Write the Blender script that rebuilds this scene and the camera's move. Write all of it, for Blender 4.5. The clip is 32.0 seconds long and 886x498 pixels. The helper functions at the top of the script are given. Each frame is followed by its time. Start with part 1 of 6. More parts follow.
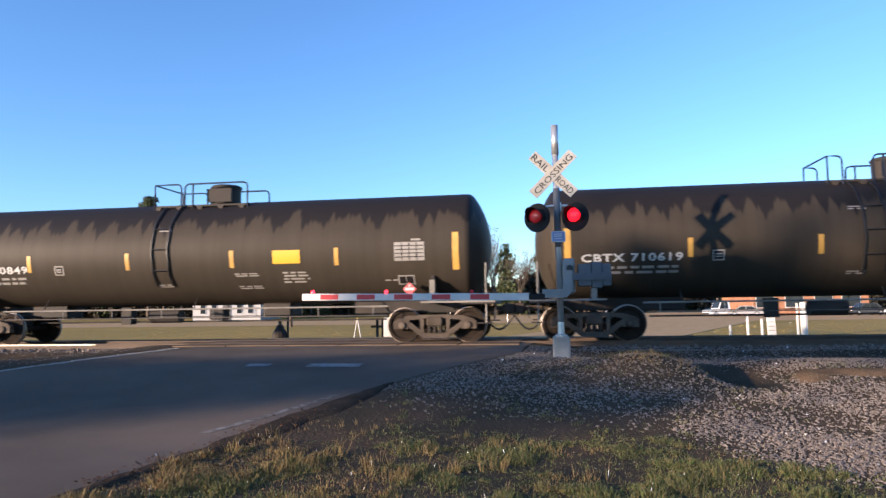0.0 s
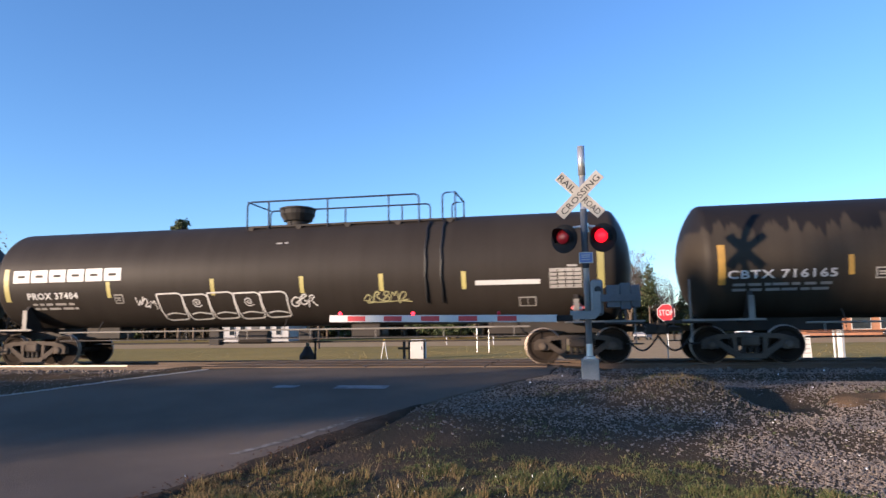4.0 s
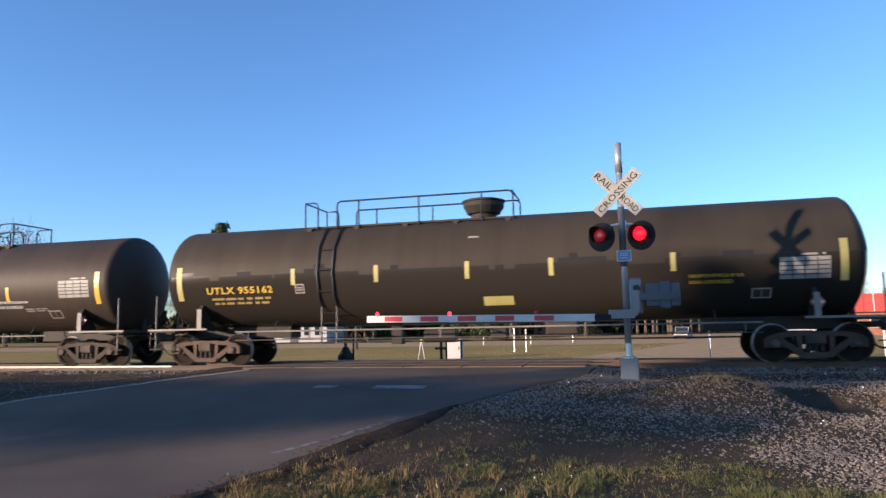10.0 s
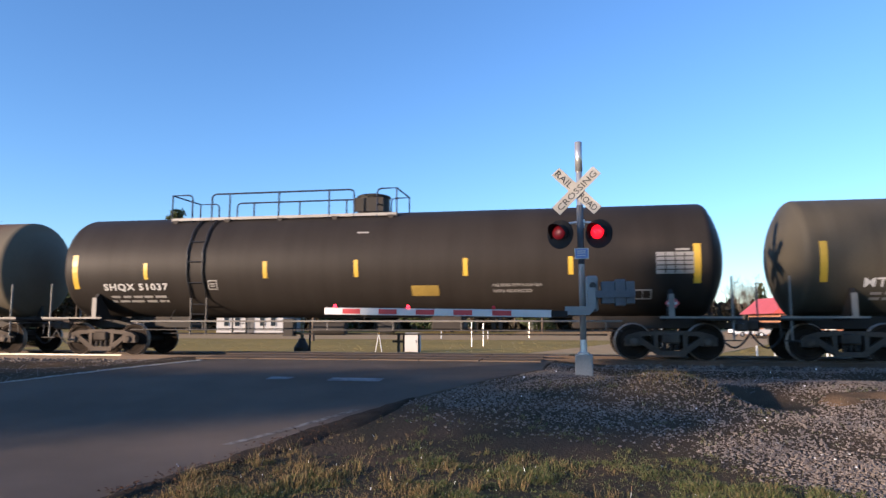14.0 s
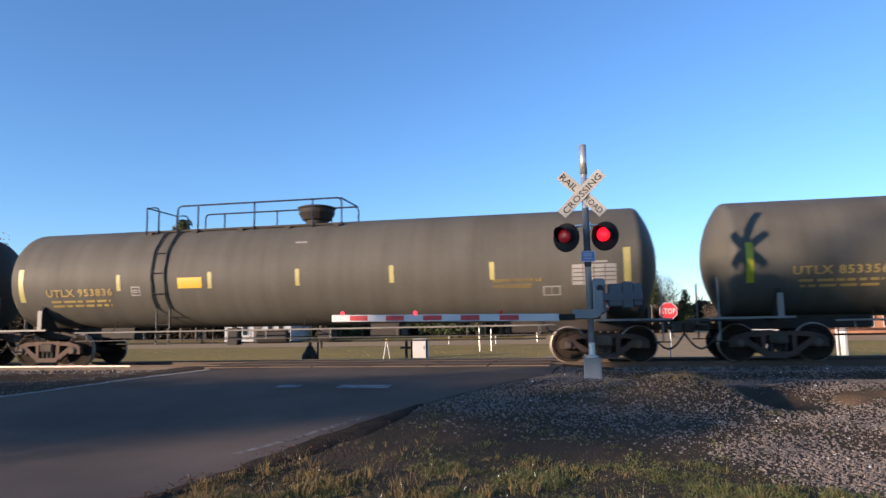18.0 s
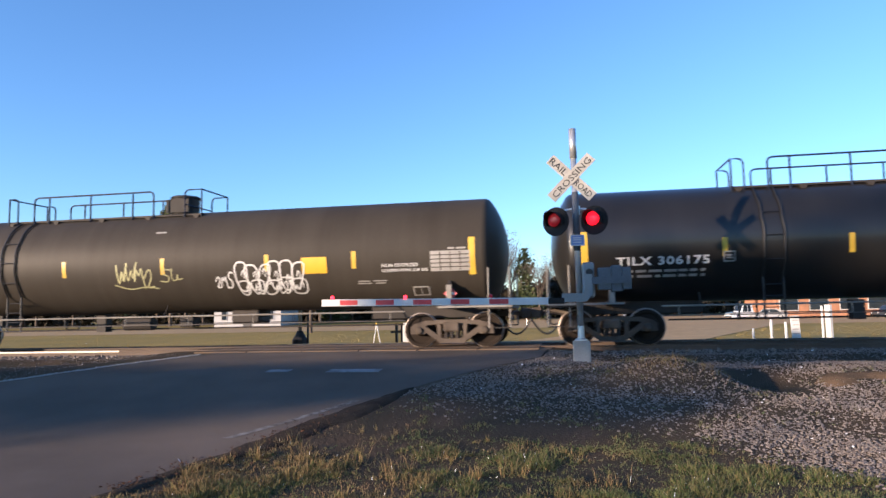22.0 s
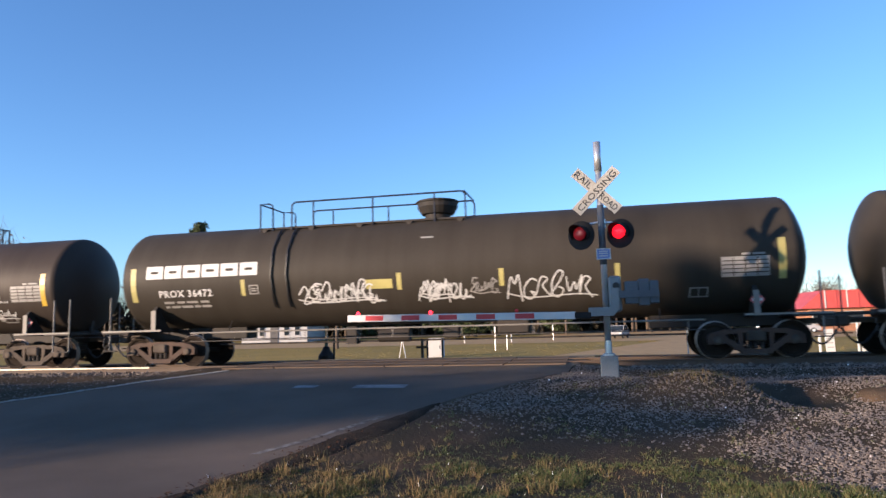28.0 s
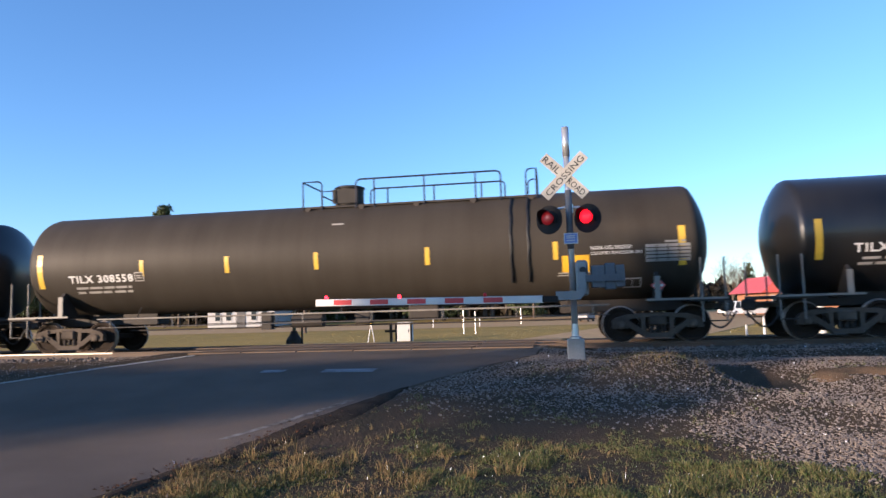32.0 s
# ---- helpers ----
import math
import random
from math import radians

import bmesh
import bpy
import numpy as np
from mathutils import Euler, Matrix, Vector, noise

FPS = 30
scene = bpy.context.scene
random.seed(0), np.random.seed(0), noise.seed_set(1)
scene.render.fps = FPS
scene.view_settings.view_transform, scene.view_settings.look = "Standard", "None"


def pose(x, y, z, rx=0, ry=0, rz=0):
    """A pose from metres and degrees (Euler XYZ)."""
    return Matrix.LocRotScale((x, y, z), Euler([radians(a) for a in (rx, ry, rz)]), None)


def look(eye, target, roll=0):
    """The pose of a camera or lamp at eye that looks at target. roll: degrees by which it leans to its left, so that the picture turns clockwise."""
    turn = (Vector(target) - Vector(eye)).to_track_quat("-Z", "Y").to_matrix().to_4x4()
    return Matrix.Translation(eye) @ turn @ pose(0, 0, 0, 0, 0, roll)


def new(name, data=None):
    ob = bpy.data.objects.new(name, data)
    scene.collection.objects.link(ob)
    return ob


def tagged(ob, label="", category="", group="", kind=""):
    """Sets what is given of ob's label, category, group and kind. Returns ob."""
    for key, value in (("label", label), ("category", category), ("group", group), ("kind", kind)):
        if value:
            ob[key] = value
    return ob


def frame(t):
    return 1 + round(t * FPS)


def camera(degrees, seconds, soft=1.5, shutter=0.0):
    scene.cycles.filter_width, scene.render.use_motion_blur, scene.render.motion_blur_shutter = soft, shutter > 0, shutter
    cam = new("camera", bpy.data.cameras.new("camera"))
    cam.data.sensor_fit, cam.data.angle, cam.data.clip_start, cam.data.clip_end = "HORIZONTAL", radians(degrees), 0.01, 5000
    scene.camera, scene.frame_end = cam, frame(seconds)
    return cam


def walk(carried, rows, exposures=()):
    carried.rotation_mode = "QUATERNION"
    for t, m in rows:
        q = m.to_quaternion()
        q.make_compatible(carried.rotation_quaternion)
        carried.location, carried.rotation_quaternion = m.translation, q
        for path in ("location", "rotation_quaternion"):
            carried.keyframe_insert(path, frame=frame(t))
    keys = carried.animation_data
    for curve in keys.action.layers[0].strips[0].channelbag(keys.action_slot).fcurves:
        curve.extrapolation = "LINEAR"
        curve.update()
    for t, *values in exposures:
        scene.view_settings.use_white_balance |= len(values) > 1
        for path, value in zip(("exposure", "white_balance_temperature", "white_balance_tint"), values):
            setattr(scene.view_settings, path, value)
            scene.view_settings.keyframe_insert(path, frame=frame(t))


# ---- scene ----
EYE = 0.98
# seconds, turn to the left, tilt up, lean
PATH = [
    (0, 8.42, 4.82, -0.84), (0.5, 8.22, 5.15, -0.75),
    (1, 8.08, 5.49, -0.57), (1.5, 7.99, 5.83, -0.47),
    (2, 8.17, 6.17, -0.28), (2.5, 8.90, 6.32, -0.41),
    (3, 9.55, 6.40, -0.56), (3.5, 10.17, 6.56, -0.71),
    (4, 10.68, 6.69, -0.81), (4.5, 11.16, 6.80, -0.71),
    (6.5, 12.56, 6.96, -1.07), (7, 12.89, 6.96, -1.10),
    (7.5, 13.13, 6.94, -1.07), (8, 13.33, 6.89, -1.03),
    (8.5, 13.48, 6.82, -0.88), (9, 13.61, 6.73, -0.91),
    (9.5, 13.71, 6.77, -1.00), (10, 13.77, 6.74, -1.10),
    (10.5, 13.77, 6.65, -0.93), (11, 13.78, 6.67, -0.79),
    (11.5, 13.68, 6.64, -0.81), (12, 13.46, 6.63, -0.52),
    (12.5, 12.93, 6.51, -0.09), (13, 12.14, 6.33, 0.10),
    (13.5, 11.20, 6.19, 0.05), (14, 10.33, 6.16, 0.01),
    (14.5, 9.75, 6.42, -0.51), (15, 9.56, 6.70, -0.89),
    (15.5, 9.56, 6.96, -0.97), (17.5, 10.62, 6.95, -1.31),
    (18, 10.85, 6.63, -0.99), (18.5, 10.69, 6.34, -0.74),
    (19, 10.20, 5.96, -0.60), (19.5, 9.48, 5.50, -0.78),
    (20, 8.86, 5.12, -1.15), (20.5, 8.63, 4.97, -1.38),
    (21, 9.02, 5.04, -1.28), (21.5, 9.53, 5.19, -1.40),
    (22, 10.00, 5.27, -1.22), (22.5, 10.47, 5.38, -1.17),
    (23, 10.80, 5.51, -1.25), (23.5, 11.14, 5.69, -1.16),
    (24, 11.44, 5.90, -1.19), (24.5, 11.62, 6.14, -1.25),
    (25, 11.71, 6.33, -1.13), (25.5, 11.75, 6.37, -1.11),
    (27.5, 12.02, 6.56, -1.47), (28, 12.11, 6.60, -1.53),
    (28.5, 12.08, 6.54, -1.28), (29, 11.86, 6.30, -1.00),
    (29.5, 11.34, 6.01, -1.17), (30, 10.75, 5.75, -1.19),
    (30.5, 10.19, 5.58, -1.22), (31, 9.80, 5.40, -1.36),
    (31.5, 9.60, 5.27, -1.47), (32, 9.47, 5.17, -1.68),
]
cam = camera(67.0, 32.0, 1.5, 0.12)
walk(cam, [(t, pose(0, 0, EYE, 90, 0, yaw) @ pose(0, 0, 0, pitch, 0, 0) @ pose(0, 0, 0, 0, 0, roll)) for t, yaw, pitch, roll in PATH],
     [(t, e, 5650, 18) for t, e in ((0, 1.22), (4, 1.05), (9, 0.99), (14, 1.04), (17.5, 0.88), (19, 0.94), (20, 1.08), (21.5, 1.19), (23, 1.2), (25, 1.09), (28, 1.0), (30, 1.02), (32, 1.14))])

# ---- light ----
SUN_AZ, SUN_EL = 226.8, 9.0          # where the sun stands: clockwise from +y, and over the horizon
world = bpy.data.worlds.new("sky")
scene.world = world
world.use_nodes = True
wn = world.node_tree
sky = wn.nodes.new("ShaderNodeTexSky")
sky.sky_type, sky.sun_disc = "NISHITA", False
sky.sun_elevation, sky.sun_rotation = radians(SUN_EL), radians(SUN_AZ)
sky.air_density, sky.dust_density, sky.ozone_density = 1.0, 0.0, 3.5
wn.nodes["Background"].inputs["Strength"].default_value = 0.14
wn.links.new(sky.outputs["Color"], wn.nodes["Background"].inputs["Color"])
sun_data = bpy.data.lights.new("sun", "SUN")
sun_data.energy, sun_data.angle, sun_data.color = 5.0, radians(0.8), (1.0, 0.73, 0.45)
sun = new("sun", sun_data)
sun.matrix_world = look((0, 0, 60), Vector((0, 0, 60)) + Vector((-math.sin(radians(SUN_AZ)), -math.cos(radians(SUN_AZ)), -math.tan(radians(SUN_EL)))))

# ---- materials ----


def mat(name, colour, rough=0.6, metal=0.0, vary=0.25, scale=6.0, bump=0.15, bump_scale=40.0, second=None, patch=1.2, emit=0.0, coat=0.0, per_object=0.0, spec=0.5):
    """A surface with fine grain and larger stains; second: the colour of the stains."""
    m = bpy.data.materials.new(name)
    m.use_nodes = True
    n, l = m.node_tree.nodes, m.node_tree.links
    b = n["Principled BSDF"]
    b.inputs["Roughness"].default_value, b.inputs["Metallic"].default_value = rough, metal
    b.inputs["Coat Weight"].default_value, b.inputs["Coat Roughness"].default_value = coat, 0.12
    b.inputs["Specular IOR Level"].default_value = spec
    if emit:
        b.inputs["Emission Color"].default_value, b.inputs["Emission Strength"].default_value = (*colour, 1), emit
    co = n.new("ShaderNodeTexCoord")
    grain, stain = n.new("ShaderNodeTexNoise"), n.new("ShaderNodeTexNoise")
    grain.inputs["Scale"].default_value, grain.inputs["Detail"].default_value = scale * 6, 6
    stain.inputs["Scale"].default_value, stain.inputs["Detail"].default_value = patch, 5
    for t in (grain, stain):
        l.new(co.outputs["Object"], t.inputs["Vector"])
    other = second or tuple(c * (1 - 1.6 * vary) for c in colour)
    ramp = n.new("ShaderNodeValToRGB")
    ramp.color_ramp.elements[0].position, ramp.color_ramp.elements[1].position = 0.35, 0.68
    ramp.color_ramp.elements[0].color, ramp.color_ramp.elements[1].color = (*other, 1), (*colour, 1)
    l.new(stain.outputs["Fac"], ramp.inputs["Fac"])
    hsv = n.new("ShaderNodeHueSaturation")
    rng = n.new("ShaderNodeMapRange")
    rng.inputs["To Min"].default_value, rng.inputs["To Max"].default_value = 1 - vary, 1 + vary
    l.new(grain.outputs["Fac"], rng.inputs["Value"])
    l.new(ramp.outputs["Color"], hsv.inputs["Color"])
    if per_object:
        info, mul, rng2 = n.new("ShaderNodeObjectInfo"), n.new("ShaderNodeMath"), n.new("ShaderNodeMapRange")
        mul.operation = "MULTIPLY"
        rng2.inputs["To Min"].default_value, rng2.inputs["To Max"].default_value = 1 - per_object, 1 + per_object
        l.new(info.outputs["Random"], rng2.inputs["Value"])
        l.new(rng.outputs["Result"], mul.inputs[0])
        l.new(rng2.outputs["Result"], mul.inputs[1])
        l.new(mul.outputs[0], hsv.inputs["Value"])
    else:
        l.new(rng.outputs["Result"], hsv.inputs["Value"])
    l.new(hsv.outputs["Color"], b.inputs["Base Color"])
    if bump:
        bn, bt = n.new("ShaderNodeTexNoise"), n.new("ShaderNodeBump")
        bn.inputs["Scale"].default_value, bn.inputs["Detail"].default_value = bump_scale, 4
        bt.inputs["Strength"].default_value, bt.inputs["Distance"].default_value = bump, 0.02
        l.new(co.outputs["Object"], bn.inputs["Vector"])
        l.new(bn.outputs["Fac"], bt.inputs["Height"])
        l.new(bt.outputs["Normal"], b.inputs["Normal"])
    return m


def island_mat(name, colours, rough=0.8, spec=0.15):
    """Loose pieces of one mesh, each with its own shade."""
    m = mat(name, colours[0], rough, bump=0, spec=spec)
    n, l = m.node_tree.nodes, m.node_tree.links
    geo, ramp = n.new("ShaderNodeNewGeometry"), n.new("ShaderNodeValToRGB")
    e = ramp.color_ramp.elements
    for i, c in enumerate(colours):
        p = i / (len(colours) - 1)
        q = e[0] if i == 0 else e[1] if i == len(colours) - 1 else e.new(p)
        q.position, q.color = p, (*c, 1)
    hsv = next(x for x in n if x.bl_idname == "ShaderNodeHueSaturation")
    spot, co, mixed = n.new("ShaderNodeTexWhiteNoise"), n.new("ShaderNodeTexCoord"), n.new("ShaderNodeMath")
    snap = n.new("ShaderNodeVectorMath")
    snap.operation = "SNAP"
    snap.inputs[1].default_value = (0.05, 0.05, 0.05)
    l.new(co.outputs["Object"], snap.inputs[0])
    l.new(snap.outputs["Vector"], spot.inputs["Vector"])
    mixed.operation = "ADD"
    l.new(geo.outputs["Random Per Island"], mixed.inputs[0])
    l.new(spot.outputs["Value"], mixed.inputs[1])
    wrap = n.new("ShaderNodeMath")
    wrap.operation = "FRACT"
    l.new(mixed.outputs[0], wrap.inputs[0])
    l.new(wrap.outputs[0], ramp.inputs["Fac"])
    l.new(ramp.outputs["Color"], hsv.inputs["Color"])
    return m


def tank_mat(name, colour, rough, streak=(0.012, 0.011, 0.012), amount=0.0, rust=None, coat=0.0, washed=False):
    """Painted tank steel: road dust along the length, runs down the sides, dark or rusty spill over the top."""
    m = mat(name, colour, rough, vary=0.1, scale=3, bump=0.04, bump_scale=3.0, second=tuple(c * 0.85 for c in colour), patch=0.7, coat=coat, spec=0.5 if rough < 0.5 else 0.16)
    n, l = m.node_tree.nodes, m.node_tree.links
    b = n["Principled BSDF"]
    hsv = next(x for x in n if x.bl_idname == "ShaderNodeHueSaturation")
    co = next(x for x in n if x.bl_idname == "ShaderNodeTexCoord")
    sep = n.new("ShaderNodeSeparateXYZ")
    l.new(co.outputs["Object"], sep.inputs[0])
    mp, runs = n.new("ShaderNodeMapping"), n.new("ShaderNodeTexNoise")
    mp.inputs["Scale"].default_value = (3.4 if amount else 2.3, 0.0, 0.2)
    runs.inputs["Scale"].default_value, runs.inputs["Detail"].default_value = 1.0, 4
    l.new(co.outputs["Object"], mp.inputs["Vector"])
    l.new(mp.outputs["Vector"], runs.inputs["Vector"])
    # faint runs of dirt
    mix = n.new("ShaderNodeMixRGB")
    mix.blend_type = "MULTIPLY"
    rr = n.new("ShaderNodeMapRange")
    rr.inputs["From Min"].default_value, rr.inputs["From Max"].default_value = 0.35, 0.7
    rr.inputs["To Min"].default_value, rr.inputs["To Max"].default_value = 0.0, 0.38
    l.new(runs.outputs["Fac"], rr.inputs["Value"])
    l.new(rr.outputs["Result"], mix.inputs["Fac"])
    l.new(hsv.outputs["Color"], mix.inputs["Color1"])
    mix.inputs["Color2"].default_value = (0.55, 0.5, 0.45, 1)
    last = mix.outputs["Color"]
    if amount or rust:
        # spill: height over the axis plus runs
        add, mm = n.new("ShaderNodeMath"), n.new("ShaderNodeMapRange")
        add.operation = "MULTIPLY_ADD"
        add.inputs[1].default_value = 1.9
        l.new(runs.outputs["Fac"], add.inputs[0])
        l.new(sep.outputs["Z"], add.inputs[2])
        lo = 1.62 if not rust else 1.9
        mm.inputs["From Min"].default_value, mm.inputs["From Max"].default_value = lo, lo + (0.12 if not rust else 0.5)
        l.new(add.outputs[0], mm.inputs["Value"])
        mix2 = n.new("ShaderNodeMixRGB")
        mix2.inputs["Color2"].default_value = (*(rust or streak), 1)
        sc = n.new("ShaderNodeMath")
        sc.operation = "MULTIPLY"
        sc.inputs[1].default_value = amount or 0.6
        l.new(mm.outputs["Result"], sc.inputs[0])
        l.new(sc.outputs[0], mix2.inputs["Fac"])
        l.new(last, mix2.inputs["Color1"])
        last = mix2.outputs["Color"]
    if washed:
        # dust above an uneven line, bare glossy black below it
        big, edge, line = n.new("ShaderNodeTexNoise"), n.new("ShaderNodeMath"), n.new("ShaderNodeMapRange")
        mp2 = n.new("ShaderNodeMapping")
        mp2.inputs["Scale"].default_value = (0.55, 0.0, 0.0)
        l.new(co.outputs["Object"], mp2.inputs["Vector"])
        l.new(mp2.outputs["Vector"], big.inputs["Vector"])
        big.inputs["Scale"].default_value, big.inputs["Detail"].default_value = 1.0, 3
        edge.operation = "MULTIPLY_ADD"
        edge.inputs[1].default_value = -1.3
        snap = n.new("ShaderNodeMath")
        snap.operation = "SNAP"
        snap.inputs[1].default_value = 0.09
        l.new(big.outputs["Fac"], snap.inputs[0])
        l.new(snap.outputs[0], edge.inputs[0])
        l.new(sep.outputs["Z"], edge.inputs[2])
        line.inputs["From Min"].default_value, line.inputs["From Max"].default_value = -0.6, -0.56
        l.new(edge.outputs[0], line.inputs["Value"])
        mix3, rgh = n.new("ShaderNodeMixRGB"), n.new("ShaderNodeMapRange")
        mix3.inputs["Color1"].default_value = (0.028, 0.024, 0.02, 1)
        l.new(line.outputs["Result"], mix3.inputs["Fac"])
        l.new(last, mix3.inputs["Color2"])
        last = mix3.outputs["Color"]
        rgh.inputs["To Min"].default_value, rgh.inputs["To Max"].default_value = 0.2, rough
        l.new(line.outputs["Result"], rgh.inputs["Value"])
        l.new(rgh.outputs["Result"], b.inputs["Roughness"])
    l.new(last, b.inputs["Base Color"])
    return m


TANK_BROWN = tank_mat("tank_paint_brown_black", (0.04822, 0.04143, 0.03277), 0.56)
TANK_STAINED = tank_mat("tank_paint_stained", (0.04909, 0.04042, 0.03061), 0.58, amount=0.9)
TANK_BLACK = tank_mat("tank_paint_gloss_black", (0.01738, 0.01659, 0.0158), 0.32, coat=0.18)
TANK_DARK = tank_mat("tank_paint_dark_brown", (0.03268, 0.02752, 0.02322), 0.55)
TANK_GREY = tank_mat("tank_paint_dusty_grey", (0.1121, 0.1053, 0.08832), 0.6)
TANK_RUSTY = tank_mat("tank_paint_rusty_grey", (0.1462, 0.1264, 0.09288), 0.65, rust=(0.129, 0.0645, 0.0344))
UNDER = mat("underframe_black", (0.022, 0.02, 0.018), 0.7, vary=0.3, second=(0.038, 0.031, 0.026), spec=0.3)
TRUCK = mat("truck_steel_dusty", (0.1062, 0.08492, 0.06636), 0.8, vary=0.35, second=(0.04645, 0.0365, 0.02853), per_object=0.25, spec=0.2)
TRUCK_RUST = mat("truck_steel_rusty", (0.0929, 0.04977, 0.03053), 0.8, vary=0.35, second=(0.0365, 0.02256, 0.01593), per_object=0.2)
WHEEL = mat("wheel_steel", (0.032, 0.025, 0.02), 0.85, second=(0.02, 0.0155, 0.0125), spec=0.06)
TREAD = mat("wheel_tread_polished", (0.36, 0.3, 0.25), 0.45, 0.5)
PIPE = mat("railing_pipe_blue_black", (0.012, 0.02, 0.042), 0.6, spec=0.2)
PIPE_DULL = mat("air_pipe_dull", (0.09, 0.08, 0.07), 0.7)
# pale tone that puts sunlight into handrails, platform edges and saddle edges
PIPE_SUNLIT = mat("pipe_sunlit_pale", (0.24, 0.22, 0.19), 0.6)
YELLOW = mat("reflective_yellow", (0.6337, 0.4096, 0.03864), 0.4, vary=0.1, bump=0)
PALE_YELLOW = mat("reflective_yellow_dirty", (0.462, 0.4032, 0.1344), 0.5, vary=0.15, bump=0)
ORANGE = mat("placard_orange_yellow", (0.6801, 0.3864, 0.01546), 0.45, vary=0.06, bump=0)
WHITE = mat("paint_white", (0.6028, 0.5951, 0.5719), 0.5, vary=0.08, bump=0)
OFFWHITE = mat("sign_face_aged_white", (0.4637, 0.4405, 0.3864), 0.55, vary=0.12, bump=0, second=(0.3864, 0.3555, 0.2937), patch=3)
# faded stencil white; on the walkway edge the pale tone paints sunlight
GREYWHITE = mat("faded_white_and_lit_edge", (0.3246, 0.3091, 0.2859), 0.6, vary=0.15, bump=0)
FADED_YELLOW = mat("stencil_faded_yellow", (0.3528, 0.252, 0.0756), 0.6, vary=0.15, bump=0)
RED = mat("reflective_red", (0.55, 0.035, 0.04), 0.4, vary=0.1, bump=0)
PLACARD_RED = mat("placard_red", (0.62, 0.1, 0.1), 0.4, vary=0.1, bump=0)
PINK = mat("placard_pink", (0.6, 0.3, 0.27), 0.5, bump=0)
MATTE = mat("signal_matte_black", (0.03, 0.028, 0.027), 0.8, vary=0.2, spec=0.15)
BLACKPAINT = mat("paint_black", (0.015, 0.015, 0.016), 0.5, vary=0.2)
GALV = mat("galvanised_aluminium", (0.62, 0.62, 0.61), 0.33, 0.65, vary=0.12)
SIGNAL_GREY = mat("signal_housing_grey", (0.252, 0.252, 0.252), 0.5, 0.2, vary=0.12)
WEIGHT = mat("counterweight_blue_grey", (0.12, 0.13, 0.145), 0.7)
CONCRETE = mat("concrete_pale", (0.336, 0.3192, 0.294), 0.85, second=(0.2268, 0.21, 0.1848))
LAMP_ON = mat("lamp_red_lit", (1.0, 0.006, 0.012), 0.25, emit=1.25, bump=0)
LAMP_DIM = mat("lamp_red_dim", (0.3, 0.01, 0.014), 0.35, emit=0.12, bump=0)
LED = mat("gate_led_red", (1.0, 0.02, 0.03), 0.2, emit=3.0, bump=0)
BLUE = mat("sign_blue", (0.2, 0.29, 0.6), 0.5, bump=0)
ASPHALT = mat("asphalt_worn", (0.155, 0.121, 0.094), 0.85, vary=0.25, scale=25, bump=0.4, bump_scale=120, second=(0.105, 0.084, 0.066), patch=0.45, spec=0.08)
SOIL = mat("dark_soil", (0.03, 0.022, 0.016), 0.95, vary=0.4, scale=12, bump=1.0, bump_scale=30, second=(0.055, 0.04, 0.026), patch=3, spec=0.08)
PANEL = mat("dusty_crossing_panel", (0.1774, 0.1257, 0.08131), 0.9, vary=0.25, scale=6, bump=0.4, bump_scale=40, second=(0.1183, 0.08501, 0.05914), patch=0.8, per_object=0.12, spec=0.08)
# pale steel whose colour stands in for the sun's glint on the rail
RAIL_GLINT = mat("rail_head_sun_glint", (0.504, 0.4368, 0.3528), 0.45, 0.25, vary=0.1)
TANDIRT = mat("sandy_dirt", (0.1901, 0.1197, 0.06336), 0.95, vary=0.35, scale=8, bump=0.8, bump_scale=26, second=(0.1126, 0.07392, 0.04224), patch=2.5, spec=0.08)
ROAD_PAINT = mat("road_paint_faded", (0.32, 0.32, 0.31), 0.8, vary=0.3, scale=10, second=(0.14, 0.14, 0.14), patch=6, spec=0.08)
WORN_PAINT = mat("road_paint_worn_off", (0.26, 0.24, 0.21), 0.85, vary=0.3, scale=10, second=(0.1, 0.082, 0.065), patch=9, spec=0.08)
DIRT = mat("ground_dirt_grass", (0.085, 0.058, 0.037), 0.95, vary=0.45, scale=9, bump=1.0, bump_scale=22, second=(0.048, 0.04, 0.026), patch=0.9, spec=0.08)
FIELD = mat("dry_winter_grass", (0.3696, 0.2464, 0.0748), 0.95, vary=0.2, scale=5, bump=0.5, bump_scale=9, second=(0.264, 0.1936, 0.0616), patch=0.07, spec=0.05)
HIGHWAY = mat("concrete_highway", (0.51, 0.3315, 0.153), 0.85, vary=0.12, scale=2, bump=0.1, spec=0.08)
BALLAST = island_mat("ballast_stone", [(0.21, 0.18, 0.157), (0.1, 0.084, 0.072), (0.32, 0.288, 0.26), (0.14, 0.115, 0.097), (0.47, 0.435, 0.405), (0.11, 0.09, 0.077), (0.26, 0.23, 0.206), (0.15, 0.125, 0.106), (0.68, 0.655, 0.62), (0.16, 0.132, 0.111), (0.36, 0.325, 0.295), (0.12, 0.098, 0.084)], 0.85)
PALE = island_mat("pale_crumbled_edge", [(0.378, 0.3612, 0.336), (0.504, 0.4872, 0.4536), (0.294, 0.2772, 0.252)], 0.9)
BED = mat("ballast_bed", (0.13, 0.105, 0.082), 0.95, vary=0.45, scale=14, bump=1.0, bump_scale=28, second=(0.07, 0.056, 0.044), patch=2, spec=0.08)
RAIL = mat("rail_rusty_side", (0.065, 0.0429, 0.02925), 0.75, second=(0.091, 0.06175, 0.04225))
TIE = mat("tie_wood_dark", (0.07, 0.055, 0.042), 0.9, per_object=0.3, spec=0.08)
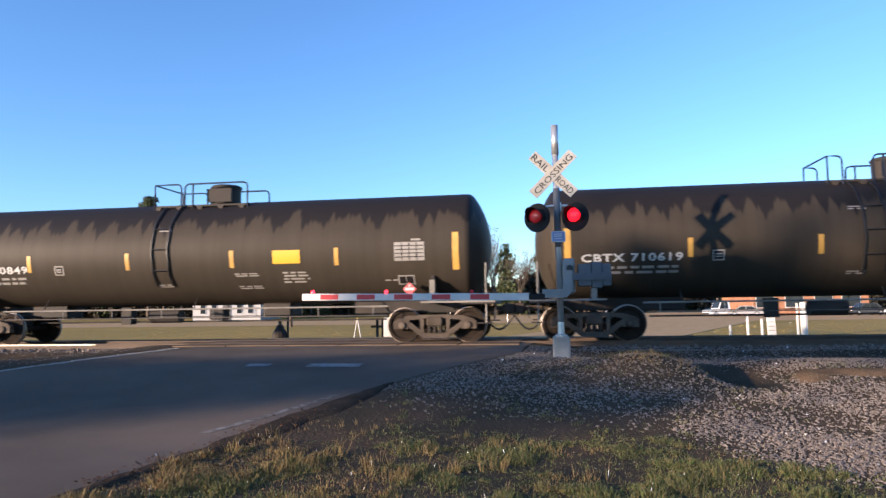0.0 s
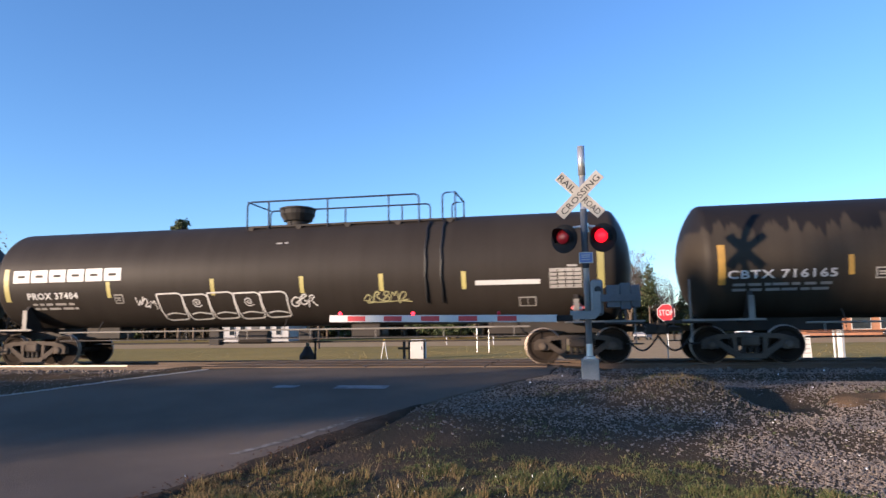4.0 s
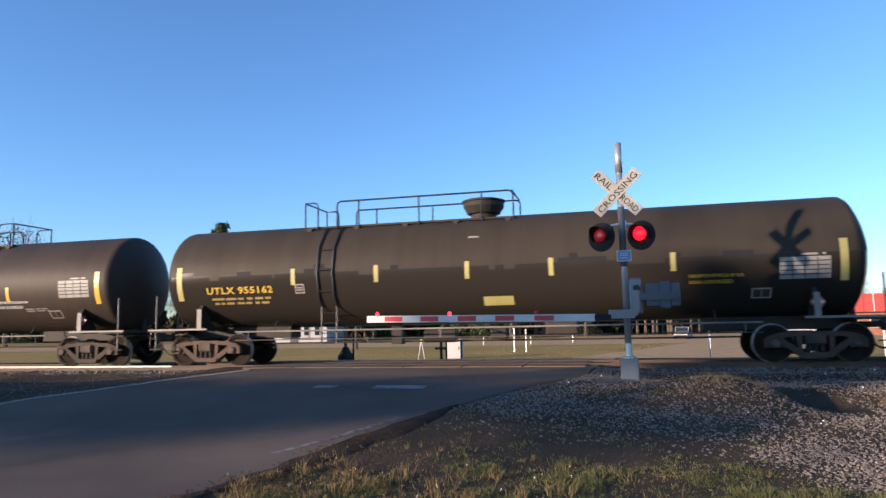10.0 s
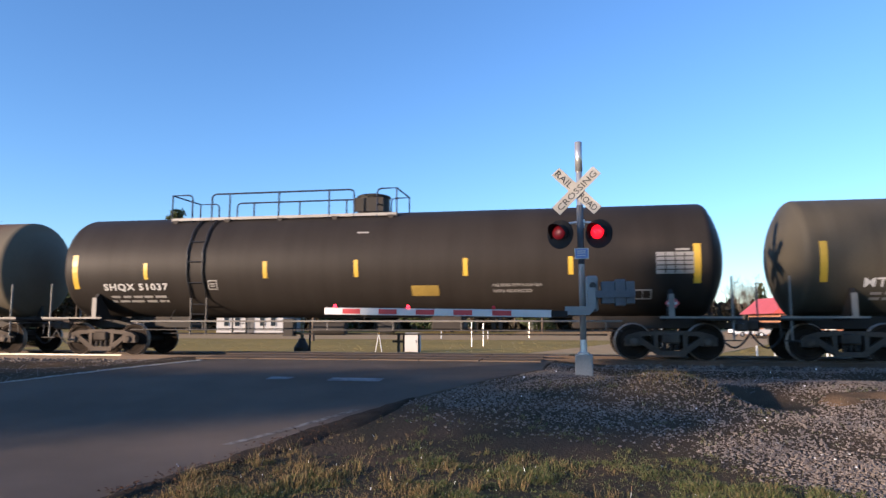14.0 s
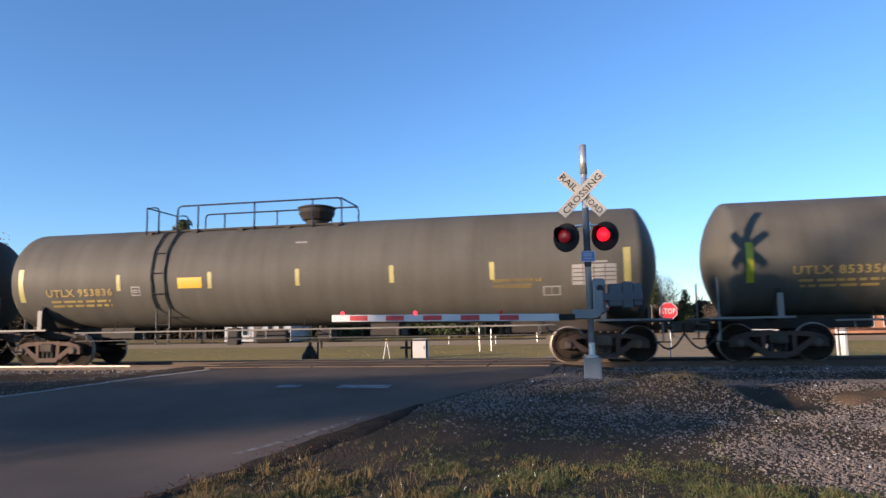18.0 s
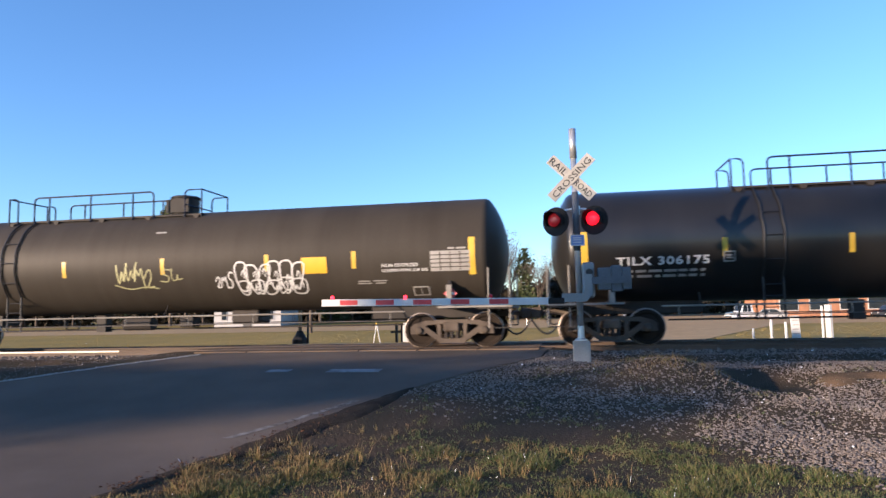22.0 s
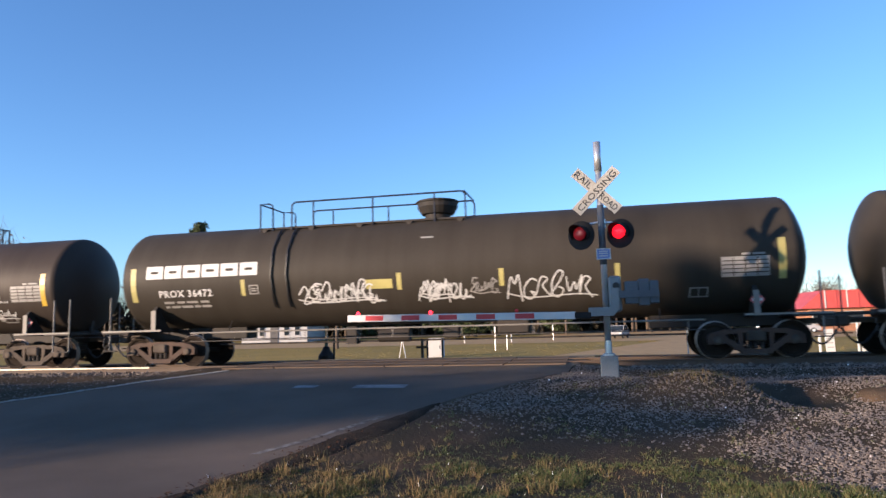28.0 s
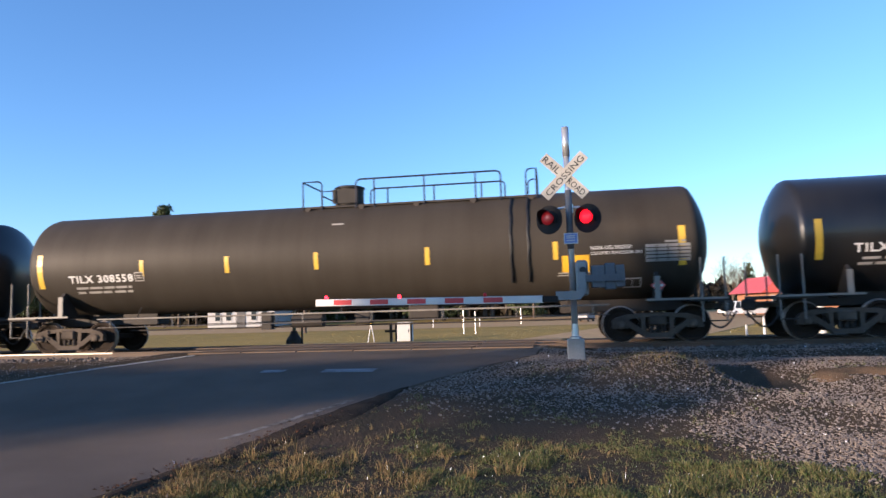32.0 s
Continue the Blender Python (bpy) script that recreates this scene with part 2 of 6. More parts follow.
BARK = mat("bark", (0.12, 0.09, 0.065), 0.95, bump=0.8, bump_scale=12)
LEAF = island_mat("pine_needles", [(0.03, 0.05, 0.02), (0.06, 0.085, 0.03), (0.045, 0.06, 0.03), (0.09, 0.1, 0.045)], 0.8)
TWIG = island_mat("bare_twigs", [(0.16, 0.13, 0.1), (0.24, 0.2, 0.15), (0.12, 0.1, 0.08)], 0.9)
GRASS = island_mat("grass_blades_green", [(0.05, 0.09, 0.022), (0.095, 0.145, 0.035), (0.036, 0.058, 0.018), (0.14, 0.165, 0.055), (0.065, 0.1, 0.028), (0.17, 0.135, 0.07)], 0.8)
STRAW = island_mat("grass_blades_straw", [(0.24, 0.155, 0.08), (0.14, 0.095, 0.052), (0.34, 0.235, 0.13), (0.1, 0.068, 0.04), (0.19, 0.125, 0.068), (0.09, 0.09, 0.03)], 0.8)
DEADLEAF = island_mat("dead_leaves", [(0.11, 0.0495, 0.022), (0.0715, 0.033, 0.0165), (0.165, 0.0935, 0.044), (0.044, 0.02475, 0.0165)], 0.8)
HAY = island_mat("field_grass_blades", [(0.2661, 0.1996, 0.07392), (0.2292, 0.1774, 0.06653), (0.2809, 0.207, 0.0887), (0.1996, 0.1626, 0.05544)], 0.9)
WALL_WHITE = mat("siding_white", (0.4875, 0.481, 0.468), 0.7, vary=0.08)
WALL_RED = mat("siding_red", (0.527, 0.085, 0.07225), 0.5, vary=0.08)
BRICK = mat("brick_orange", (0.4, 0.192, 0.104), 0.85, vary=0.2, scale=4)
ROOF = mat("roof_grey", (0.14, 0.135, 0.13), 0.8)
GLASS = mat("window_dark_glass", (0.03, 0.04, 0.05), 0.08, bump=0)
CARPAINT_W = mat("car_paint_white", (0.75, 0.76, 0.78), 0.25, coat=0.6, bump=0, vary=0.03)
CARPAINT_D = mat("car_paint_dark", (0.05, 0.055, 0.065), 0.25, coat=0.6, bump=0, vary=0.03)
CARPAINT_G = mat("car_paint_silver", (0.3, 0.3, 0.31), 0.3, vary=0.05, bump=0)
RUBBER = mat("tyre_rubber", (0.02, 0.02, 0.02), 0.9)

# ---- mesh helpers ----


def mesh_of(name, bm, material, smooth=False):
    me = bpy.data.meshes.new(name)
    bm.to_mesh(me)
    bm.free()
    for m in material if isinstance(material, (list, tuple)) else [material]:
        me.materials.append(m)
    if smooth:
        me.polygons.foreach_set("use_smooth", [True] * len(me.polygons))
    return me


def part(name, bm, material, parent, label="", at=None, smooth=False):
    """One mesh object under a thing or a part. bm: a bmesh, or a mesh that is shared."""
    me = bm if isinstance(bm, bpy.types.Mesh) else mesh_of(name, bm, material, smooth)
    ob = new(name, me)
    ob.parent = parent
    if at is not None:
        ob.matrix_basis = at
    return tagged(ob, label)


def thing(name, label, category, at=None, group="", kind="", bm=None, material=None, smooth=False):
    ob = new(name, mesh_of(name, bm, material, smooth) if bm else None)
    if at is not None:
        ob.matrix_basis = at
    return tagged(ob, label, category, group, kind)


def box(bm, x0, x1, y0, y1, z0, z1, m=None, bevel=0.0):
    r = bmesh.ops.create_cube(bm, size=1.0, matrix=Matrix.Translation(((x0 + x1) / 2, (y0 + y1) / 2, (z0 + z1) / 2)) @ Matrix.Diagonal((x1 - x0, y1 - y0, z1 - z0, 1)))
    vs = r["verts"]
    if bevel:
        es = {e for v in vs for e in v.link_edges}
        r2 = bmesh.ops.bevel(bm, geom=list(es), offset=bevel, segments=1, affect="EDGES")
        vs = list({v for f in r2["faces"] for v in f.verts} | {v for v in vs if v.is_valid})
    if m is not None:
        bmesh.ops.transform(bm, matrix=m, verts=vs)
    return bm


def tube(bm, points, r, sides=8, cap=True):
    """A round pipe along a line of points."""
    pts = [Vector(p) for p in points]
    rings = []
    for i, p in enumerate(pts):
        d = (pts[min(i + 1, len(pts) - 1)] - pts[max(i - 1, 0)]).normalized()
        a = d.orthogonal().normalized() if i == 0 else (rings_a - d * rings_a.dot(d)).normalized()
        rings_a = a
        b = d.cross(a)
        rr = r[i] if isinstance(r, (list, tuple)) else r
        rings.append([bm.verts.new(p + rr * (math.cos(t) * a + math.sin(t) * b)) for t in (2 * math.pi * k / sides for k in range(sides))])
    for u, v in zip(rings, rings[1:]):
        for k in range(sides):
            bm.faces.new((u[k], u[(k + 1) % sides], v[(k + 1) % sides], v[k]))
    if cap:
        bm.faces.new(rings[0][::-1])
        bm.faces.new(rings[-1])
    return bm


def lathe(bm, profile, axis="x", sides=32, m=None):
    """A turned shape: profile of (along, radius)."""
    rings = []
    for a, r in profile:
        ring = []
        for k in range(sides if r > 1e-4 else 1):
            c, s = r * math.cos(2 * math.pi * k / sides), r * math.sin(2 * math.pi * k / sides)
            p = Vector((a, c, s)) if axis == "x" else Vector((c, a, s)) if axis == "y" else Vector((c, s, a))
            ring.append(bm.verts.new(m @ p if m else p))
        rings.append(ring)
    for u, v in zip(rings, rings[1:]):
        n = max(len(u), len(v))
        for k in range(n):
            q = [u[k % len(u)], u[(k + 1) % len(u)], v[(k + 1) % len(v)], v[k % len(v)]]
            q = [x for i, x in enumerate(q) if x not in q[:i]]
            if len(q) > 2:
                bm.faces.new(q)
    bmesh.ops.recalc_face_normals(bm, faces=bm.faces)
    return bm


def prism(bm, outline, y0, y1):
    """A plate cut to an outline in x and z, from y0 to y1."""
    a = [bm.verts.new((x, y0, z)) for x, z in outline]
    b = [bm.verts.new((x, y1, z)) for x, z in outline]
    bm.faces.new(a)
    bm.faces.new(b[::-1])
    for i in range(len(a)):
        j = (i + 1) % len(a)
        bm.faces.new((a[j], a[i], b[i], b[j]))
    bmesh.ops.recalc_face_normals(bm, faces=bm.faces)
    return bm


TEXTS = {}


def text_mesh(words, material, width=None, height=None, depth=0.002, squeeze=1.0, bold=0.022):
    """Flat letters, standing in x and z, their lower left corner at the origin."""
    key = (words, material.name, width, height)
    if key in TEXTS:
        return TEXTS[key]
    cu = bpy.data.curves.new("letters", "FONT")
    cu.body, cu.size, cu.extrude, cu.resolution_u, cu.offset = words, 1.0, depth, 2, bold
    cu.space_character = 1.12 if bold else 1.0
    tmp = bpy.data.objects.new("letters", cu)
    me = bpy.data.meshes.new_from_object(tmp)
    bpy.data.objects.remove(tmp)
    bpy.data.curves.remove(cu)
    xs = [v.co.x for v in me.vertices]
    ys = [v.co.y for v in me.vertices]
    w, h = max(xs) - min(xs), max(ys) - min(ys)
    sx = (width / w) if width else height / h * squeeze
    sy = (height / h) if height else sx
    x0, y0 = min(xs), min(ys)
    for v in me.vertices:
        v.co = ((v.co.x - x0) * sx, -v.co.z, (v.co.y - y0) * sy)
    me.materials.clear()
    me.materials.append(material)
    TEXTS[key] = me
    return me


# ---- ground, road, track ----
TRACK_Y, RAIL_Z = 18.84, 0.0


def ss(a, b, x):
    t = min(1.0, max(0.0, (x - a) / (b - a)))
    return t * t * (3 - 2 * t)


def road_edges(y):
    """The road's left and right edge at y."""
    right = np.interp(y, [-30, 0, 5.5, 6.4, 7.6, 8.7, 10.3, 11.6, 13.0, 14.5, 16.5, 22, 30, 80], [-19.5, -5.2, -3.98, -3.9, -3.66, -3.28, -2.5, -1.7, -0.95, -0.5, -0.45, 0.2, 2.5, 24.0])
    left = np.interp(y, [-30, 0, 6, 10.6, 11.3, 12.3, 13.4, 17, 22, 30, 80], [-27.5, -15.3, -12.9, -10.75, -10.1, -9.5, -9.35, -9.3, -9.0, -7.5, 9.0])
    return float(left), float(right)


def ground_z(x, y):
    z = -0.58 + 0.54 * ss(6.5, 13.2, y)
    off = 1 - ss(-0.6, 1.5, x) if x > -5 else ss(-12.6, -10.8, x)      # on the road
    rough = 1 - off
    # ditch and gravel heap beside the signal
    z += 0.24 * math.exp(-((x - 1.6) / 0.9) ** 2 - ((y - 11.6) / 0.9) ** 2)
    z -= 0.38 * math.exp(-((x - 3.15) / 0.6) ** 2 - ((y - 12.0) / 1.2) ** 2)
    z -= rough * 0.2 * ss(12.5, 14.5, y) * (1 - ss(15.4, 16.6, y))
    bed = ss(15.6, 16.9, y) * (1 - ss(20.9, 22.2, y))
    z += rough * bed * (-0.17 - z) if rough > 0 else 0
    z -= 1.1 * ss(21.3, 30, y)
    if y > 5 and y < 16:
        z += rough * 0.03 * noise.noise((x * 0.9, y * 0.9, 3.0))
    return z


def lines(near_lo, near_hi, step, far):
    out = list(np.arange(near_lo, near_hi + step / 2, step))
    s = step
    while out[-1] < far:
        s *= 1.35
        out.append(out[-1] + s)
    s = step
    while out[0] > -far:
        s *= 1.35
        out.insert(0, out[0] - s)
    return [float(v) for v in out]


def sheet(bm, xs, ys, zf, keep=None):
    grid = {}
    for i, x in enumerate(xs):
        for j, y in enumerate(ys):
            grid[i, j] = bm.verts.new((x, y, zf(x, y)))
    for i in range(len(xs) - 1):
        for j in range(len(ys) - 1):
            if keep is None or keep((xs[i] + xs[i + 1]) / 2, (ys[j] + ys[j + 1]) / 2):
                bm.faces.new((grid[i, j], grid[i + 1, j], grid[i + 1, j + 1], grid[i, j + 1]))
    bmesh.ops.delete(bm, geom=[v for v in bm.verts if not v.link_faces], context="VERTS")
    return bm


def under(x, y):
    l, r = road_edges(y)
    return ground_z(x, y) - (0.06 if l + 0.15 < x < r - 0.15 and -20 < y < 77 else 0)


bm = sheet(bmesh.new(), lines(-22, 12, 0.4, 2600), lines(2, 26, 0.4, 2600), under)
ground = thing("ground", "rough dirt and winter grass ground beside the railway line", "ground", kind="structure", bm=bm, material=[DIRT, FIELD], smooth=True)
for p in ground.data.polygons:
    p.material_index = 1 if p.center.y > 21.8 else 0

bm = bmesh.new()
rows_y = [float(v) for v in np.arange(-20, 77.01, 0.5)]
across = 14
grid = []
for y in rows_y:
    l, r = road_edges(y)
    jag = 0.06 * noise.noise((y * 1.7, 0, 0))
    line = []
    for k in range(across + 1):
        x = l + (r + jag - l) * k / across
        line.append(bm.verts.new((x, y, ground_z(x, y) + 0.012)))
    grid.append(line)
for a, b in zip(grid, grid[1:]):
    for k in range(across):
        bm.faces.new((a[k], a[k + 1], b[k + 1], b[k]))
edge = [e for e in bm.edges if e.is_boundary]
r = bmesh.ops.extrude_edge_only(bm, edges=edge)
bmesh.ops.translate(bm, vec=(0, 0, -0.1), verts=[v for v in r["geom"] if isinstance(v, bmesh.types.BMVert)])
road = thing("road", "worn grey asphalt road running up to the level crossing", "road", kind="structure", bm=bm, material=[ASPHALT, HIGHWAY], smooth=False)
for p in road.data.polygons:
    p.material_index = 1 if p.center.y > 21.2 else 0


# crumbling dark soil lip along the road's verge
bm = bmesh.new()
prev = None
for y in [float(v) for v in np.arange(4.6, 10.6, 0.15)]:
    r = road_edges(y)[1]
    w = 0.14 + 0.26 * ss(5.5, 8.2, y) * (1 - ss(9.0, 10.4, y)) - 0.08 * ss(9.8, 10.6, y) + 0.07 * noise.noise((y * 2.1, 5, 0))
    line = []
    for u, dz in ((-0.06 + 0.09 * noise.noise((y * 2.6, 1, 0)), 0.015), (0.15 * w, 0.026), (0.5 * w, 0.03), (w, 0.02), (w * 1.25, -0.03)):
        line.append(bm.verts.new((r + u, y, ground_z(r + u, y) + dz + 0.012 * noise.noise((y * 6, u * 9, 2)))))
    if prev:
        for k in range(4):
            bm.faces.new((prev[k], prev[k + 1], line[k + 1], line[k]))
    prev = line
thing("soil_edge", "dark soil lip along the edge of the asphalt", "soil", kind="stuff", bm=bm, material=SOIL, smooth=True)


def marking(name, x0, x1, y0, y1, skew=0.0):
    bm = bmesh.new()
    sheet(bm, np.linspace(x0, x1, 9).tolist(), np.linspace(y0, y1, 5).tolist(), lambda x, y: ground_z(x, y) + 0.017)
    bmesh.ops.transform(bm, matrix=Matrix.Shear("XZ", 4, (0, 0)) if not skew else Matrix.Identity(4), verts=bm.verts)
    if skew:
        for v in bm.verts:
            v.co.x += (v.co.y - y0) * skew
            v.co.z = ground_z(v.co.x, v.co.y) + 0.017
    return part(name, bm, ROAD_PAINT if not skew else WORN_PAINT, road, "faded white stop bar" if not skew else "faded white edge line")


marking("stop_line", -4.3, -3.3, 11.75, 12.1)
marking("stop_line", -5.5, -5.05, 11.8, 12.1)
marking("edge_line", -4.16, -4.04, 7.75, 9.7, 0.54)

# crossing panels between and beside the rails
crossing = thing("crossing_surface", "dusty timber and asphalt crossing panels between the rails", "crossing", kind="structure")
for y0, y1, nx in ((17.0, 18.02, 6), (18.22, 19.46, 6), (19.66, 20.6, 6)):
    for i in range(nx):
        bm = box(bmesh.new(), -10.0 + i * 9.4 / nx + 0.02, -10.0 + (i + 1) * 9.4 / nx - 0.02, y0, y1, -0.2, -0.005, bevel=0.01)
        part("crossing_panel", bm, PANEL, crossing)

# ballast bed on both sides of the crossing
for name, x0, x1 in (("ballast_bed", -400, -10.6), ("ballast_bed", 0.2, 400)):
    bm = bmesh.new()
    prof = [(15.9, -0.5), (16.7, -0.2), (17.3, -0.16), (20.4, -0.16), (21.0, -0.22), (22.0, -0.55)]
    vs = [[bm.verts.new((x, y, z)) for y, z in prof] for x in (x0, x1)]
    for k in range(len(prof) - 1):
        bm.faces.new((vs[0][k], vs[1][k], vs[1][k + 1], vs[0][k + 1]))
    bm.faces.new(vs[0])
    bm.faces.new(vs[1])
    bmesh.ops.recalc_face_normals(bm, faces=bm.faces)
    thing(name, "grey brown crushed stone ballast under the track", "ballast", kind="stuff", bm=bm, material=BED)

track = thing("railway_track", "steel rails on dark timber ties running straight through the crossing", "railway", kind="structure")
for y in (TRACK_Y - 0.7525, TRACK_Y + 0.7525):
    bm = bmesh.new()
    prof = [(-0.075, -0.18), (0.075, -0.18), (0.075, -0.165), (0.012, -0.145), (0.012, -0.045), (0.036, -0.038), (0.036, -0.004), (0.03, 0.0),
            (-0.03, 0.0), (-0.036, -0.004), (-0.036, -0.038), (-0.012, -0.045), (-0.012, -0.145), (-0.075, -0.165)]
    a = [bm.verts.new((-400, y + u, z)) for u, z in prof]
    b = [bm.verts.new((400, y + u, z)) for u, z in prof]
    for k in range(len(prof)):
        j = (k + 1) % len(prof)
        bm.faces.new((a[k], a[j], b[j], b[k]))
    bmesh.ops.recalc_face_normals(bm, faces=bm.faces)
    bm.faces.ensure_lookup_table()
    rail = part("rail", bm, RAIL, track)
    # sun glint painted into the near left head; other heads dark for shade
    bm2 = box(bmesh.new(), -400, -13.0, y - 0.04, y + 0.04, -0.045, 0.003, bevel=0.006)
    part("rail_head", bm2, RAIL_GLINT if y < TRACK_Y else RAIL, rail, "polished running surface with sun glint put into its pale colour" if y < TRACK_Y else "")
    bm2 = box(bmesh.new(), -13.0, 400, y - 0.034, y + 0.034, -0.02, 0.003, bevel=0.006)
    part("rail_head", bm2, RAIL, rail)
tie_mesh = mesh_of("tie", box(bmesh.new(), -0.115, 0.115, -1.3, 1.3, -0.17, 0.0, bevel=0.008), TIE)
for i in range(150):
    x = -50 + i * 0.54
    if not -10.4 < x < -0.2:
        part("tie", tie_mesh, TIE, track, at=pose(x, TRACK_Y, -0.165 + random.uniform(-0.01, 0.005), 0, 0, random.uniform(-1, 1)))

bm = bmesh.new()
sheet(bm, np.linspace(2.9, 6.1, 17).tolist(), np.linspace(10.1, 12.5, 13).tolist(), lambda x, y: ground_z(x, y) + 0.022 - 0.1 * (((x - 4.5) / 1.5) ** 2 + ((y - 11.3) / 1.1) ** 2 + 0.9 * noise.noise((x * 1.9, y * 1.9, 0))))
thing("sandy_patch", "bare tan sandy dirt beside the gravel", "dirt", kind="stuff", bm=bm, material=TANDIRT, smooth=True)

# the highway beyond, parallel to the track
bm = sheet(bmesh.new(), np.linspace(-400, 600, 45).tolist(), [76, 90, 112], lambda x, y: ground_z(x, y) + 0.02)
sheet(bm, np.linspace(-9, 600, 30).tolist(), [112.001, 140, 176], lambda x, y: ground_z(x, y) + 0.02)
thing("highway", "pale concrete highway running parallel to the track", "road", kind="structure", bm=bm, material=HIGHWAY)


def stones(name, label, spots, size, material):
    """Many small broken stones as one mesh."""
    base = np.array([(1, 0, 0), (-1, 0, 0), (0, 1, 0), (0, -1, 0), (0, 0, 1), (0, 0, -0.6)], float)
    tri = np.array([(0, 2, 4), (2, 1, 4), (1, 3, 4), (3, 0, 4), (2, 0, 5), (1, 2, 5), (3, 1, 5), (0, 3, 5)])
    rnd = np.random.RandomState(5)
    at = np.array(spots)
    n = len(at)
    s = size * (0.35 + 1.8 * rnd.rand(n) ** 3.8)
    q = rnd.normal(size=(n, 4))
    q /= np.linalg.norm(q, axis=1)[:, None]
    w, x, y, z = q.T
    turn = np.stack([np.stack([1 - 2 * (y * y + z * z), 2 * (x * y - z * w), 2 * (x * z + y * w)], 1),
                     np.stack([2 * (x * y + z * w), 1 - 2 * (x * x + z * z), 2 * (y * z - x * w)], 1),
                     np.stack([2 * (x * z - y * w), 2 * (y * z + x * w), 1 - 2 * (x * x + y * y)], 1)], 1)
    v = base[None] * rnd.uniform(0.55, 1.3, (n, 6, 3)) * s[:, None, None]
    v = np.einsum("nij,nkj->nki", turn, v)
    v[:, :, 2] *= 0.75
    v += at[:, None, :]
    v[:, :, 2] += s[:, None] * 0.15
    f = tri[None] + 6 * np.arange(n)[:, None, None]
    me = bpy.data.meshes.new(name)
    me.vertices.add(n * 6)
    me.vertices.foreach_set("co", v.reshape(-1))
    me.loops.add(n * 24)
    me.loops.foreach_set("vertex_index", f.reshape(-1))
    me.polygons.add(n * 8)
    me.polygons.foreach_set("loop_start", np.arange(0, n * 24, 3))
    me.update(calc_edges=True)
    me.shade_flat()
    me.materials.append(material)
    return tagged(new(name, me), label, "gravel", kind="stuff")


def gravelly(x, y):
    """How thickly stones lie at a place."""
    l, r = road_edges(y)
    if l - 0.1 < x < r + 0.05:
        return 0.0
    if x > r:
        edge_y = 9.7 - 0.4 * (x + 1.5) if x < 1.4 else 8.55 - 1.5 * (x - 1.4)
        g = ss(-0.9, 0.9, y - edge_y + 0.5 * noise.noise((x * 0.8, y * 0.8, 4.0))) * (0.3 + 0.7 * ss(-0.35, 0.25, noise.noise((x * 0.6, y * 0.6, 9.0)) + 0.5 * noise.noise((x * 2.3, y * 2.3, 3.0))))
        g *= 1 - 0.75 * math.exp(-((x - 1.2) / 1.2) ** 2 - ((y - 12.2) / 0.7) ** 2)
        return max(0.0, g) * max(0.0, 1 - 0.85 * math.exp(-((x - 4.3) / 1.0) ** 2 - ((y - 11.3) / 0.7) ** 2) - 0.9 * math.exp(-((x - 3.1) / 0.5) ** 2 - ((y - 12.0) / 1.0) ** 2))
    return 0.8 * ss(9, 11, y)


rnd = np.random.RandomState(11)
spots = []
while len(spots) < 150000:
    y = 5.5 + 11.5 * rnd.rand() ** 1.45
    x = rnd.uniform(-2.6, 0.75 * y + 1.5)
    if rnd.rand() < gravelly(x, y):
        spots.append((x, y, ground_z(x, y) - 0.004 * rnd.rand()))
while len(spots) < 162000:
    y, x = rnd.uniform(10.5, 16.9), rnd.uniform(-24, -10.3)
    if rnd.rand() < gravelly(x, y):
        spots.append((x, y, ground_z(x, y)))
pale = []
for i in range(5200):
    y = rnd.uniform(8.0, 16.2)
    x = road_edges(y)[0] + rnd.normal(-0.02, 0.03) + 0.03 * noise.noise((y * 3.0, 2.0, 0.0))
    pale.append((x, y, ground_z(x, y) + 0.015))
stones("edge_gravel", "pale crumbled asphalt and stone along the road edge", pale, 0.014, PALE)
stones("gravel", "loose grey and brown crushed stone over the verge", spots, 0.0145, BALLAST)
spots = []
for i in range(13000):
    x, y = rnd.uniform(-26, 22), rnd.uniform(16.0, 18.6)
    if not -10.7 < x < 0.3:
        spots.append((x, y, float(np.interp(y, [15.9, 16.7, 17.3, 20.4], [-0.5, -0.2, -0.16, -0.16]))))
stones("track_ballast_stones", "coarse grey brown ballast stones along the track", spots, 0.042, BALLAST)


def blades(name, label, tufts, material, broad):
    """Tufts of (x, y, blades, height, spread): bent blades that lean out from the tuft's heart."""
    verts, faces = [], []
    rnd = np.random.RandomState(21)
    for x, y, k, h, spread in tufts:
        for _ in range(k):
            a, d = rnd.uniform(0, 6.28), abs(rnd.normal(0, 1))
            bx, by = x + math.cos(a) * d * spread, y + math.sin(a) * d * spread
            lean = rnd.uniform(0.1, 0.5) + 0.25 * d
            z = ground_z(bx, by) - 0.01
            L = h * rnd.uniform(0.45, 1.25)
            w = broad * rnd.uniform(0.6, 1.4)
            dx, dy = math.cos(a) * lean * L, math.sin(a) * lean * L
            b = a + rnd.uniform(-0.9, 0.9)
            ux, uy = -math.sin(b) * w, math.cos(b) * w
            n = len(verts)
            verts += [(bx - ux, by - uy, z), (bx + ux, by + uy, z), (bx + dx * 0.4 + ux * 0.8, by + dy * 0.4 + uy * 0.8, z + L * 0.6), (bx + dx * 0.4 - ux * 0.8, by + dy * 0.4 - uy * 0.8, z + L * 0.6),
                      (bx + dx, by + dy, z + L * 0.92)]
            faces += [(n, n + 1, n + 2, n + 3), (n + 3, n + 2, n + 4)]
    me = bpy.data.meshes.new(name)
    me.from_pydata(verts, [], faces)
    me.materials.append(material)
    return tagged(new(name, me), label, "grass", kind="stuff")


